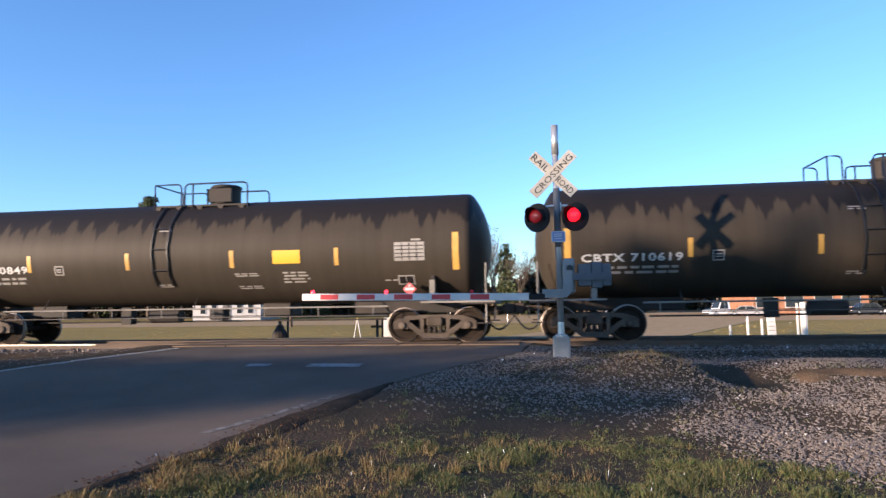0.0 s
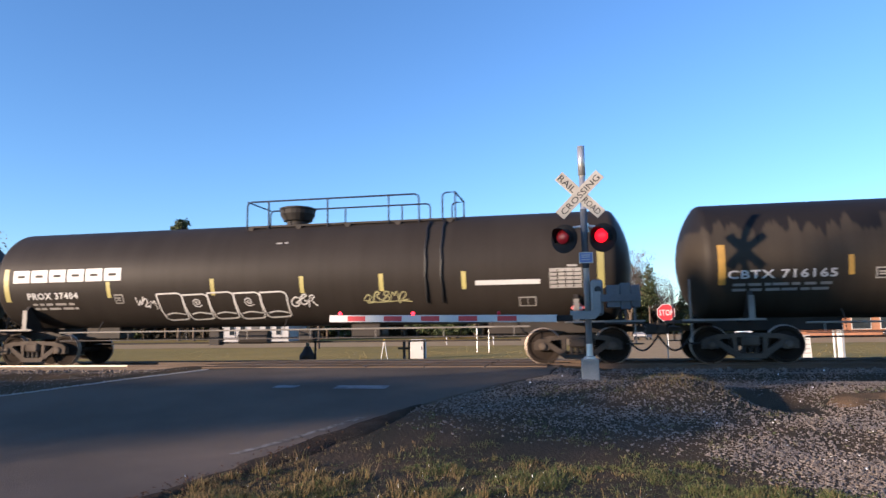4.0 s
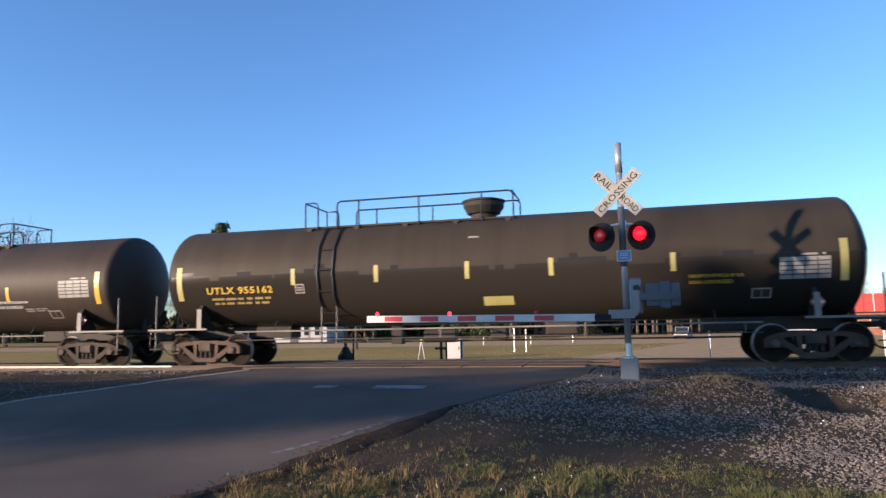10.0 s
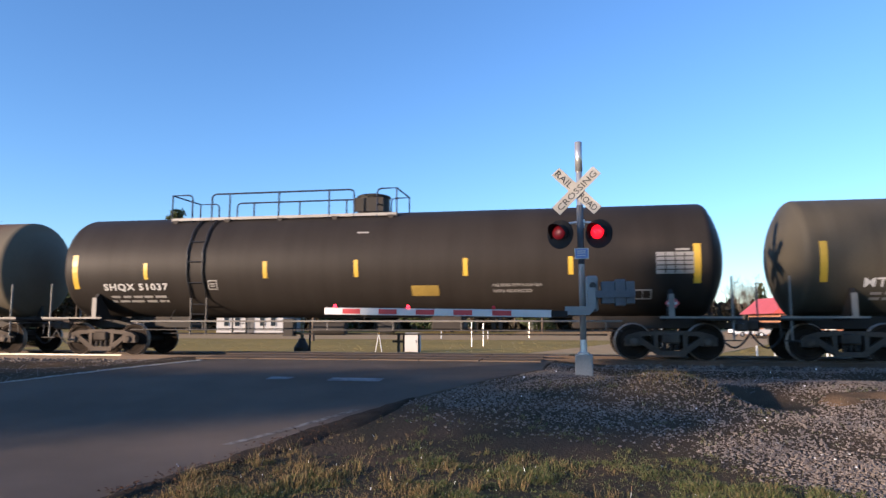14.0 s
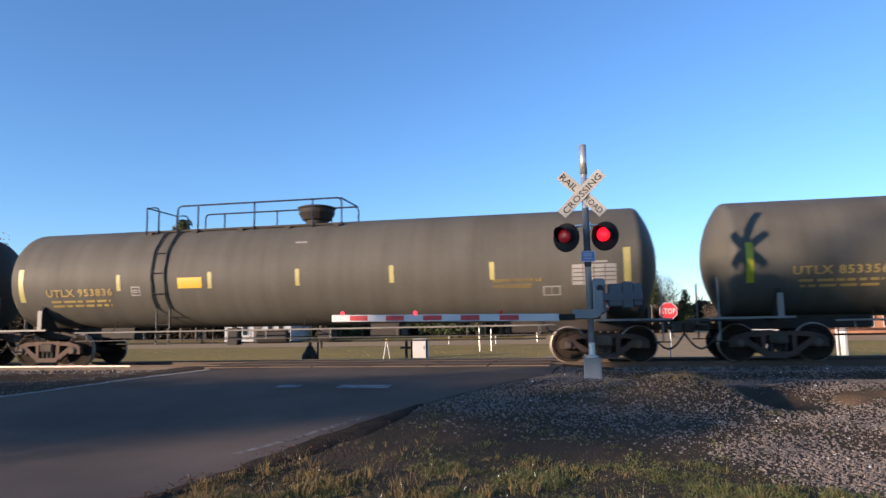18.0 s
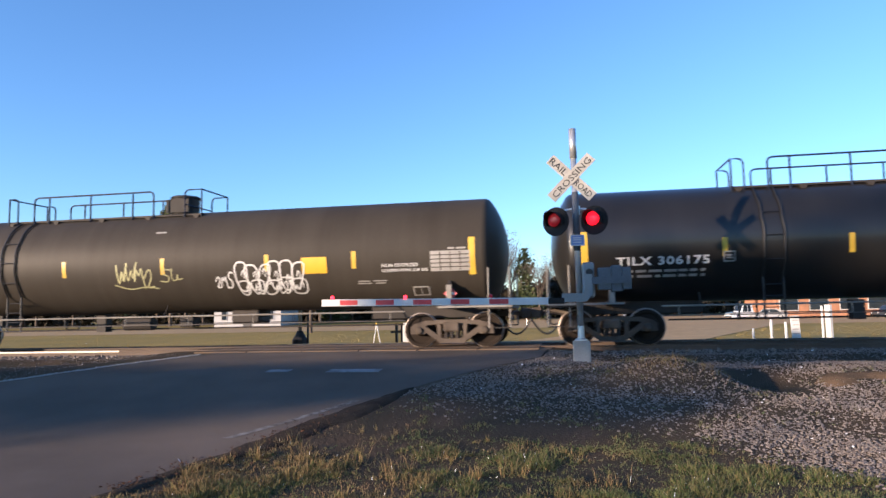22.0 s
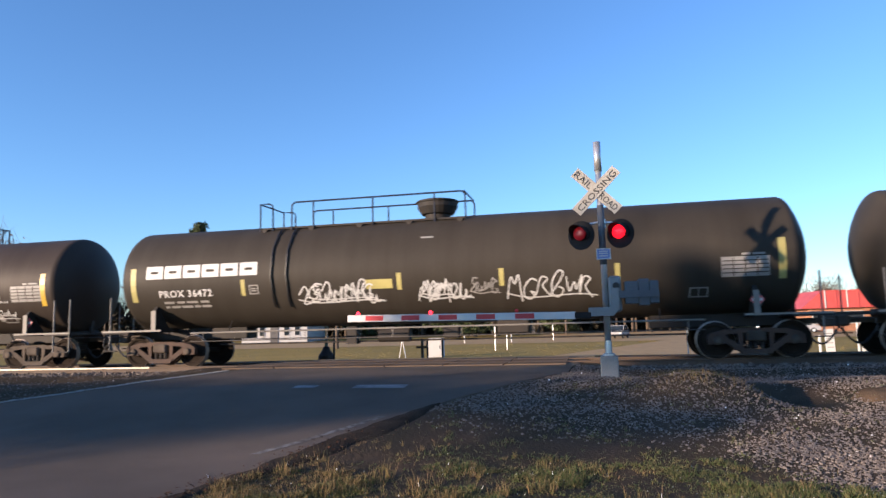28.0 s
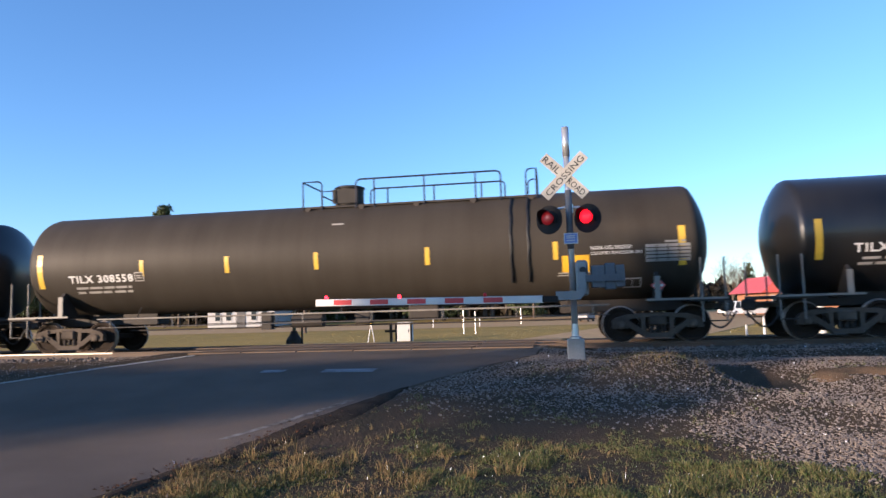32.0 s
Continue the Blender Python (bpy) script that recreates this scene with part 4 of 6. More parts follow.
def scrawl(seed, x0, x1, z0, z1, strokes, width=0.028, style="tag"):
    """Spray paint on the tank side: tag: joined hand strokes; bubble: swollen outlined shapes; block: upright outlined boxes."""
    rnd = random.Random(seed)
    bm = bmesh.new()
    w, h = (x1 - x0) / strokes, z1 - z0
    zc = (z0 + z1) / 2
    last = None
    for s in range(strokes):
        a, cx, lift = x0 + w * s, x0 + w * (s + 0.5), 0.007 + 0.0004 * s
        if style == "bubble":
            # a swollen letter: broad round top, narrower foot, a counter and a fold
            top, foot, lean = rnd.uniform(0.5, 0.72), rnd.uniform(0.25, 0.55), rnd.uniform(-0.12, 0.22)
            rise = rnd.uniform(0.82, 1.05)
            pts = []
            for k in range(41):
                q = 6.2832 * k / 40
                u, v = math.cos(q), math.sin(q)
                r = (abs(u) ** 3 + abs(v) ** 3) ** (-1 / 3)
                side = foot + (top - foot) * (0.5 + 0.5 * v * r)
                notch = 1 - (0.35 * math.exp(-((q - 4.71) / 0.28) ** 2) if s % 2 else 0.0)
                pts.append((cx + w * side * u * r + lean * h * v, z0 + h * rise * (0.5 + 0.5 * v * r * notch)))
            ribbon(bm, pts, width, lift)
            u0, v0 = rnd.uniform(-0.2, 0.1), rnd.uniform(0.35, 0.6)
            ribbon(bm, soft([(cx + w * u0, z0 + h * v0), (cx + w * (u0 + 0.12), z0 + h * (v0 + 0.22)), (cx + w * (u0 + 0.3), z0 + h * (v0 + 0.12)), (cx + w * (u0 + 0.22), z0 + h * (v0 - rnd.uniform(0.0, 0.2)))]), width * 0.7, lift + 0.0002)
            if rnd.random() < 0.6:
                u1 = rnd.uniform(-0.2, 0.2)
                ribbon(bm, soft([(cx + w * u1, z0 + 0.02 * h), (cx + w * (u1 + 0.04), z0 + 0.22 * h), (cx + w * (u1 + 0.1), z0 + 0.34 * h)]), width * 0.7, lift + 0.0002)
        elif style == "block":
            t, b = z1 - rnd.uniform(0, 0.12) * h, z0 + rnd.uniform(0.0, 0.06) * h
            pts = [(a, t), (a + 0.03, z0 + 0.3 * h), (a + 0.1 * w, b), (a + w * 0.95, b + 0.03), (a + w * 0.98, z0 + 0.3 * h), (a + w, t + 0.02), (a, t)]
            ribbon(bm, soft(pts, 1, 5), width, lift)
            ribbon(bm, soft([(a + 0.15 * w, z0 + 0.22 * h), (a + 0.5 * w, z0 + 0.3 * h), (a + 0.9 * w, z0 + 0.22 * h)]), width * 0.8, lift + 0.0002)
            if s % 2:
                ribbon(bm, [(cx + 0.03 + 0.2 * w * (k / 16) * math.cos(k * 0.75), zc + 0.15 * h + 0.18 * h * (k / 16) * math.sin(k * 0.75)) for k in range(17)], width * 0.7, lift + 0.0002)
        else:
            tall, sink = rnd.uniform(0.75, 1.1), rnd.uniform(-0.1, 0.12)
            pts = [(a + w * (1.15 * u - 0.07) + 0.12 * h * v, z0 + h * (sink + tall * v)) for u, v in STROKES[rnd.randrange(len(STROKES))]]
            if last and rnd.random() < 0.7:
                pts = [last] + pts
            last = pts[-1]
            ribbon(bm, soft(pts), width * rnd.uniform(0.85, 1.2), lift)
    if style == "tag" and strokes > 3:
        ribbon(bm, soft([(x0 - 0.1 * w, z0 + 0.2 * h), (x0 + 1.5 * w, z0 - 0.02 * h), (x1 - w, z0 + 0.12 * h), (x1 + 0.4 * w, z0 + 0.02 * h)]), width * 0.8, 0.0125)
    return bm


def bars_bm(x0, x1, z0, z1, rows, seed, cols=1, fill=0.55):
    """Unreadable lines of small lettering as plain bars on the tank."""
    rnd = random.Random(seed)
    bm = bmesh.new()
    for r in range(rows):
        zc = z1 - (z1 - z0) * (r + 0.5) / rows
        hh = (z1 - z0) / rows * fill / 2
        x = x0 + rnd.uniform(0, 0.06) * (x1 - x0)
        while x < x1 - 0.04:
            w = min(rnd.uniform(0.12, 0.42), x1 - x)
            ang0, ang1 = math.asin((zc - hh) / RAD), math.asin((zc + hh) / RAD)
            rad = RAD + 0.012
            q = [bm.verts.new((xx, -rad * math.cos(an), AXIS + rad * math.sin(an))) for xx, an in ((x, ang0), (x + w, ang0), (x + w, ang1), (x, ang1))]
            bm.faces.new(q)
            x += w + rnd.uniform(0.04, 0.1)
    return bm


def railing(points, height, posts=3, r=0.025):
    """A pipe railing with rounded ends along x on the tank top: (start, end, y)."""
    x0, x1, y = points
    z = AXIS + math.sqrt(max(0.0, RAD**2 - y**2)) - 0.02
    bm = bmesh.new()
    c = 0.12
    tube(bm, [(x0, y, z), (x0, y, z + height - c), (x0 + c * 0.3, y, z + height - c * 0.3), (x0 + c, y, z + height), (x1 - c, y, z + height), (x1 - c * 0.3, y, z + height - c * 0.3), (x1, y, z + height - c), (x1, y, z)], r, 6)
    for k in range(posts):
        x = x0 + (x1 - x0) * (0.13 + 0.7 * k / max(1, posts - 1))
        tube(bm, [(x, y, z), (x, y, z + height)], r, 6)
    return bm


def end_loop(outer, inner, height, r=0.024):
    """A short loop of pipe on both sides of the walkway, joined across its outer end."""
    bm = bmesh.new()
    s = 1 if inner > outer else -1
    c = min(0.12, 0.5 * abs(inner - outer))
    z = AXIS + math.sqrt(RAD**2 - 0.78**2) - 0.02
    for y in (-0.78, 0.78):
        tube(bm, [(outer, y, z), (outer, y, z + height), (inner - s * c, y, z + height), (inner - s * c * 0.3, y, z + height - c * 0.3), (inner, y, z + height - c), (inner, y, z)], r, 6)
    tube(bm, [(outer, -0.78, z + height), (outer, 0.78, z + height)], r, 6)
    return bm


def coupler_parts(car, x, s, posts):
    """End of the car: stub sill, platform, coupler, hoses, brake wheel or steps."""
    end = part("end_sill", box(bmesh.new(), min(x - s * 2.4, x + s * 1.15), max(x - s * 2.4, x + s * 1.15), -0.33, 0.33, 0.78, 1.14, bevel=0.02), UNDER, car)
    bm = box(bmesh.new(), min(x + s * 0.75, x + s * 1.65), max(x + s * 0.75, x + s * 1.65), -1.5, 1.5, 1.0, 1.08, bevel=0.01)
    part("end_platform", bm, UNDER, end)
    # strips whose pale colour paints the sun along the platform edges
    for y in (-1.5, 1.5):
        part("platform_edge", box(bmesh.new(), min(x - s * 0.3, x + s * 1.65), max(x - s * 0.3, x + s * 1.65), y - 0.015, y + 0.015, 1.05, 1.1), PIPE_SUNLIT, end, "platform edge with sunlight put into its pale colour")
    bm = bmesh.new()
    box(bm, min(x + s * 1.1, x + s * 1.86), max(x + s * 1.1, x + s * 1.86), -0.08, 0.08, 0.8, 0.95)
    box(bm, min(x + s * 1.78, x + s * 2.1), max(x + s * 1.78, x + s * 2.1), -0.16, 0.17, 0.72, 1.02, bevel=0.05)
    part("coupler", bm, TRUCK, car, "cast knuckle coupler")
    pts = [(x + s * (1.25 + 0.85 * k / 8), -0.35, 0.72 - 0.42 * math.sin(math.pi * k / 8)) for k in range(9)]
    part("air_hose", tube(bmesh.new(), pts, 0.026, 8), BLACKPAINT, car, "black rubber brake hose")
    part("uncoupling_lever", tube(bmesh.new(), [(x + s * 1.66, -1.4, 0.62), (x + s * 1.66, -1.4, 0.9), (x + s * 1.7, -1.2, 0.93), (x + s * 1.75, -0.2, 0.93), (x + s * 1.85, 0.0, 0.8)], 0.014, 6), PIPE_DULL, car)
    for sy in (-1, 1):
        for o in posts:
            part("end_handrail", tube(bmesh.new(), [(x + s * o, sy * 1.45, 0.5), (x + s * o, sy * 1.45, 2.08)], 0.024, 6), PIPE_SUNLIT, end)
        part("sill_step", box(bmesh.new(), min(x + s * 1.2, x + s * 1.6), max(x + s * 1.2, x + s * 1.6), sy * 1.45 - 0.05, sy * 1.45 + 0.05, 0.5, 0.53), UNDER, end)
    # saddle that carries the tank over the truck
    bm = bmesh.new()
    for sy in (-1, 1):
        plate = prism(bmesh.new(), [(sy * 0.7, 1.1), (sy * 1.4, 1.1), (sy * 1.42, 1.62), (sy * 1.3, 1.78), (sy * 1.12, 1.6)], x - 0.05, x + 0.05)
        for v in plate.verts:
            v.co = (v.co.y, v.co.x, v.co.z)
        bmesh.ops.recalc_face_normals(plate, faces=plate.faces)
        saddle = part("saddle_plate", plate, UNDER, car)
        # added strip: sunlight on the plate's outer edge painted as a pale colour
        part("saddle_flange", box(bmesh.new(), x - 0.07, x + 0.07, sy * 1.43 - 0.014, sy * 1.43 + 0.014, 1.1, 1.66), PIPE_SUNLIT, saddle, "added edge strip with sunlight put into its pale colour")
    box(bm, x - 0.1, x + 0.1, -1.35, 1.35, 1.02, 1.14)
    part("saddle", bm, UNDER, car)
    if s > 0:
        bm = bmesh.new()
        ring = [(x + s * 1.2, 0.28 * math.cos(a), 2.0 + 0.28 * math.sin(a)) for a in (2 * math.pi * k / 20 for k in range(21))]
        tube(bm, ring, 0.016, 6, cap=False)
        for k in range(3):
            a = math.pi * k / 3
            tube(bm, [(x + s * 1.2, 0.28 * math.cos(a), 2.0 + 0.28 * math.sin(a)), (x + s * 1.2, -0.28 * math.cos(a), 2.0 - 0.28 * math.sin(a))], 0.012, 6)
        box(bm, x + 1.12, x + 1.22, -0.06, 0.06, 1.05, 2.02)
        part("brake_wheel", bm, UNDER, car)


def shell_bm(kind, x0, x1):
    """The housing over the valves on top of the tank."""
    xc, r = (x0 + x1) / 2, (x1 - x0) / 2
    bm = bmesh.new()
    if kind == "bowl":
        prof = [(0.0, r * 0.62), (0.12, r * 0.62), (0.14, r * 0.8), (0.34, r * 1.0), (0.46, r * 1.0), (0.48, r * 1.06), (0.52, r * 1.06), (0.55, r * 0.9), (0.56, 0.0)]
    else:
        prof = [(0.0, r * 0.95), (0.05, r * 0.95), (0.05, r * 0.88), (0.5, r * 0.88), (0.5, r * 0.95), (0.54, r * 0.95), (0.58, r * 0.8), (0.59, 0.0)]
    lathe(bm, prof, "z", 24, pose(xc, 0, AXIS + RAD - 0.04))
    if kind != "bowl":
        box(bm, x0 + 0.1, x1 - 0.1, -r * 1.02, -r * 0.86, AXIS + RAD, AXIS + RAD + 0.4)
    return bm


def tank_car(spec, index):
    k, half = spec["kind"], spec["half"]
    cyl = half + (0.78 if k != "A" else 0.76)
    paint = spec.get("paint", TANK_BROWN)
    car = new("tank_car")
    tagged(car, spec["label"], "tank car", "tank cars of the train")
    car["spec"] = index
    tank = part("tank", tank_mesh(cyl, 0.72, paint), paint, car, spec.get("tank_label", ""), at=pose(0, 0, AXIS))
    rusty = spec.get("rusty", False)
    for s in (-1, 1):
        truck(car, s * half, rusty)
        coupler_parts(car, s * half, s, (1.05, 1.6) if k == "C" else (1.42,))
    # platform, railings, valve housing on top
    p0, p1 = spec["plat"]
    d0, d1 = spec["dome"]
    t = AXIS + RAD
    ends = [p0, p1, d0 - 0.2, d1 + 0.2, *spec.get("hoop", ()), *spec.get("gate", ())]
    lo, hi = min(ends), max(ends)
    plat = part("top_platform", box(bmesh.new(), lo, hi, -0.75, 0.75, t - 0.16, t - 0.11), UNDER, car, "dark steel grating walkway on the tank top")
    part("valve_housing", shell_bm(spec.get("shell", "bowl"), d0, d1), spec.get("shell_mat", UNDER), car, "round steel valve housing", smooth=False)
    # pale strip that paints sunlight along the walkway's near edge
    if spec.get("edge"):
        part("walkway_edge", box(bmesh.new(), lo, hi, -0.8, -0.76, t - 0.17, t - 0.09), GREYWHITE, plat, "walkway edge with sunlight put into its pale colour")
    tall = spec.get("rail_h", 0.84)
    for y in (-0.78, 0.78):
        part("railing", railing((p0, p1, y), tall, spec.get("posts", 3)), PIPE, plat)
    zr = AXIS + math.sqrt(RAD**2 - 0.78**2) - 0.02
    if "gate" in spec:
        part("ladder_rail", end_loop(*spec["gate"], tall), PIPE, plat)
    if "hoop" in spec:
        part("end_rail", end_loop(*spec["hoop"], tall), PIPE, plat)
        part("cross_rail", tube(bmesh.new(), [(spec["hoop"][1], -0.78, zr + 0.5 * tall), (spec["hoop"][1], 0.78, zr + 0.5 * tall)], 0.022, 6), PIPE, plat)
    if "closed" in spec:
        part("cross_rail", tube(bmesh.new(), [(spec["closed"], -0.78, zr + tall), (spec["closed"], 0.78, zr + tall)], 0.024, 6), PIPE, plat)
    # bright bracket feet under the walkway
    for x in np.linspace(lo + 0.15, hi - 0.15, 5):
        part("walkway_bracket", prism(bmesh.new(), [(x - 0.03, t - 0.3), (x + 0.03, t - 0.3), (x + 0.1, t - 0.16), (x - 0.1, t - 0.16)], -0.84, -0.74), UNDER, plat)
    # ladder up both sides, following the tank
    if "arcs" in spec:
        a, b = spec["arcs"]
        lone = spec.get("long_ladder")
        for side in (-1, 1):
            for x in (a, b):
                pts = [(x + 0.012 * math.sin(i * 1.7 + index), side * (RAD + 0.04) * math.cos(q), AXIS + (RAD + 0.04) * math.sin(q)) for i, q in enumerate(math.radians(-38 + 98 * i / 14) for i in range(15))]
                low = pts[0]
                part("ladder_stile", tube(bmesh.new(), ([(x, low[1], 0.6)] if lone else []) + pts, 0.026, 6), BLACKPAINT, car, "curved black ladder stile")
            if lone or spec.get("rung"):
                for q in (-20, 2, 24):
                    u, v = side * (RAD + 0.05) * math.cos(math.radians(q)), AXIS + (RAD + 0.05) * math.sin(math.radians(q))
                    part("ladder_rung", tube(bmesh.new(), [(a, u, v), (b, u, v)], 0.014, 5), BLACKPAINT, car)
            if lone:
                for i in range(4):
                    part("ladder_rung", tube(bmesh.new(), [(a, low[1], 0.62 + 0.28 * i), (b, low[1], 0.62 + 0.28 * i)], 0.012, 5), BLACKPAINT, car)
    # running rail and its posts along the bottom, brake gear between the trucks
    for y in (-1.42, 1.42):
        bm = bmesh.new()
        tube(bm, [(-half + 1.2, y, 0.98), (half - 1.2, y, 0.98)], 0.024, 6)
        n = 7
        for i in range(n + 1):
            x = -half + 1.6 + (2 * half - 3.2) * i / n
            tube(bm, [(x, y, 0.74), (x, y, 0.98)], 0.014, 5)
        part("bottom_handrail", bm, PIPE_SUNLIT, car)
        part("air_pipe", tube(bmesh.new(), [(-half + 1.2, y, 0.74), (half - 1.2, y, 0.74)], 0.014, 5), PIPE_DULL, car)
        for x in (-half + 2.2, 0.0, half - 2.2):
            part("rail_bracket", tube(bmesh.new(), [(x, y, 0.96), (x, y * 0.75, 1.0), (x, y * 0.6, 1.3)], 0.02, 5), UNDER, car)
    bm = bmesh.new()
    tube(bm, [(-1.6, -0.5, 0.78), (-0.7, -0.5, 0.78)], 0.2, 12)
    box(bm, 0.3, 0.75, -0.75, -0.35, 0.66, 1.0, bevel=0.03)
    box(bm, -2.6, -2.3, -0.5, -0.2, 0.55, 1.05)
    tube(bm, [(-half + 1.5, -0.3, 0.62), (half - 1.5, -0.3, 0.62)], 0.025, 6)
    part("brake_gear", bm, UNDER, car)
    part("outlet_skid", box(bmesh.new(), spec.get("skid", 2.2) - 0.45, spec.get("skid", 2.2) + 0.45, -0.4, 0.4, 0.72, 1.15, bevel=0.06), UNDER, car)
    # reflective bars
    yel = spec.get("bar_mat", YELLOW)
    zb0, zb1 = spec.get("bar_z", (-0.4, 0.07))
    for x in spec["bars"]:
        part("reflector_bar", curved_plate(bmesh.new(), x - 0.06, x + 0.06, zb0, zb1), yel, car)
    for x in (-half - 0.64, half + 0.64):
        part("end_reflector_bar", curved_plate(bmesh.new(), x - 0.085, x + 0.085, -0.68, 0.3), yel, car)
    # lettering
    ink = spec.get("ink", WHITE)
    if "text" in spec:
        words, x0, x1, z0, z1 = spec["text"]
        z0, z1 = z0 - 0.015, z1 + 0.015
        part("car_number", text_mesh(words, ink, x1 - x0, z1 - z0), ink, car, "stencilled reporting mark", at=on_side(x0, (z0 + z1) / 2, 0.012) @ pose(0, 0, -(z1 - z0) / 2))["kind"] = "stuff"
        part("weight_stencil", bars_bm(x0 + 0.1, x1 - 0.1, z0 - 0.32, z0 - 0.07, 2, index, fill=0.5), GREYWHITE if ink is WHITE else FADED_YELLOW, car)["kind"] = "stuff"
    for m in spec.get("marks", ((-0.15, 0.2, 0.75, 0.84, 1), (5.9, 6.8, -0.86, -0.74, 2))):
        part("small_stencil", bars_bm(*m[:4], m[4], index + 3, fill=0.5), GREYWHITE, car)["kind"] = "stuff"
    if "sq" in spec:
        x, z = spec["sq"]
        bm = curved_plate(bmesh.new(), x - 0.14, x + 0.14, z - 0.13, z + 0.13)
        q = part("stencil_box", bm, GREYWHITE, car)
        part("stencil_mark", curved_plate(bmesh.new(), x - 0.11, x + 0.11, z - 0.1, z + 0.1, 0.009), paint, q)
        part("stencil_mark", bars_bm(x - 0.08, x + 0.08, z - 0.06, z + 0.06, 2, index), GREYWHITE, q)
    if "logo" in spec:
        x0, x1, z0, z1 = spec["logo"]
        n = 6
        w = (x1 - x0) / n
        for i in range(n):
            a = x0 + w * i
            lg = part("logo_block", curved_plate(bmesh.new(), a, a + w * 0.9, z0, z1, 0.006), WHITE, car, "bold white block shape")
            part("logo_gap", curved_plate(bmesh.new(), a + w * 0.24, a + w * 0.66, z0 + (z1 - z0) * 0.4, z0 + (z1 - z0) * 0.6, 0.01), paint, lg)
    if "plate" in spec:
        x0, x1, z0, z1, m = spec["plate"]
        pl = part("yellow_plate", curved_plate(bmesh.new(), x0, x1, z0, z1), m, car, "plain yellow painted panel")
    if "stripe" in spec:
        x0, x1, z0, z1, m = spec["stripe"]
        part("paint_patch", curved_plate(bmesh.new(), x0, x1, z0, z1), m, car)
    if "cap" in spec:
        x0, z, m = spec["cap"]
        for i, w in enumerate(("NON-ODORIZED", "LIQUEFIED PETROLEUM GAS") if spec.get("cap_order", 0) == 0 else ("LIQUEFIED PETROLEUM GAS", "NON-ODORIZED")):
            L = 1.0 if w.startswith("NON") else 1.25
            part("stencil_wording", text_mesh(w, m, L, 0.095), m, car, at=on_side(x0, z - 0.14 * i, 0.012))["kind"] = "stuff"
    if "table" in spec:
        x0, x1, z0, z1 = spec["table"]
        m = spec.get("table_mat", GREYWHITE)
        tb = part("data_panel", curved_plate(bmesh.new(), x0, x1, z0, z1), m, car, "pale stencilled data table")
        bm = bmesh.new()
        nr, nc = 5, 4
        for i in range(1, nr):
            z = z0 + (z1 - z0) * i / nr
            curved_plate(bm, x0 + 0.02, x1 - 0.02, z - 0.012, z + 0.012, 0.009, 1)
        for j in range(1, nc):
            x = x0 + (x1 - x0) * j / nc
            curved_plate(bm, x - 0.012, x + 0.012, z0 + 0.02, z1 - 0.02, 0.009, 3)
        part("table_line", bm, paint, tb)
        xs, zs = spec.get("small", (x0 + (0.05 if k == "A" else -0.55), z0 - 0.38))
        sp = part("small_panel", curved_plate(bmesh.new(), xs, xs + 0.45, zs - 0.24, zs), GREYWHITE, car, "white framed stencil box")
        for u in (0.035, 0.235):
            part("small_panel_field", curved_plate(bmesh.new(), xs + u, xs + u + 0.18, zs - 0.21, zs - 0.03, 0.009), paint, sp)
        part("panel_heading", bars_bm(x0 + 0.45, x1 - 0.1, z1 + 0.03, z1 + 0.09, 1, index + 9, fill=0.8), GREYWHITE, car)["kind"] = "stuff"
    if spec.get("placard", True):
        # diamond placard in a holder on the end posts
        px = half + spec.get("placard_x", 0.03 if k != "A" else -0.62)
        bm = bmesh.new()
        prism(bm, [(-0.18, 0), (0, -0.18), (0.18, 0), (0, 0.18)], -0.006, 0.006)
        pc = part("hazard_placard", bm, PLACARD_RED, car, "red diamond hazard placard with white figures", at=pose(px, -1.36, 1.43))
        bm = bmesh.new()
        prism(bm, [(-0.12, -0.035), (0.12, -0.035), (0.12, 0.035), (-0.12, 0.035)], -0.012, -0.007)
        prism(bm, [(-0.03, 0.065), (0.03, 0.065), (0.012, 0.12), (-0.012, 0.12)], -0.012, -0.007)
        part("placard_field", bm, WHITE, pc)
        bm = bmesh.new()
        box(bm, px - 0.13, px + 0.13, -1.35, -1.335, 1.3, 1.56, pose(0, 0, 0))
        part("placard_holder", bm, UNDER, car)
        part("placard_post", tube(bmesh.new(), [(px, -1.34, 1.08), (px, -1.34, 1.36)], 0.02, 6), PIPE, car)
    for i, g in enumerate(spec.get("graffiti", ())):
        x0, x1, z0, z1, n, m, wd, style = g
        part("graffiti", scrawl(index * 7 + i, x0, x1, z0, z1, n, wd, style), m, car, "spray painted scrawl")["kind"] = "stuff"
    return car


SPACING = [14.0, 13.82, 13.96, 13.78, 16.17, 16.97, 16.45, 16.55, 16.41, 16.13, 16.26, 16.08, 16.0, 16.45, 16.36, 17.0, 17.0, 16.9, 16.94, 16.93, 16.42, 16.4, 16.82, 16.84, 16.73, 17.0]
FRONT = [145.11, 126.94, 108.95, 90.82, 72.87, 52.53, 31.39, 10.77, -9.95, -30.53, -50.83, -71.25, -91.51, -111.68, -132.3, -152.82, -174.39, -195.56, -216.63, -237.74, -259.1, -279.74, -300.57, -321.88, -343.16, -364.08]
SPEED_T = [0, 4, 8, 12, 16, 20, 24, 28, 32]
SPEED = [14.169, 14.381, 14.646, 14.807, 14.786, 14.881, 15.08, 15.43, 15.55]
TS = np.arange(0, 32.0001, 1 / 300)
GONE = np.concatenate([[0], np.cumsum(np.interp((TS[1:] + TS[:-1]) / 2, SPEED_T, SPEED) / 300)])
GONE = GONE - np.interp(9.0, TS, GONE)


def gone(t):
    """How far the train has run at t seconds."""
    return float(np.interp(t, TS, GONE))


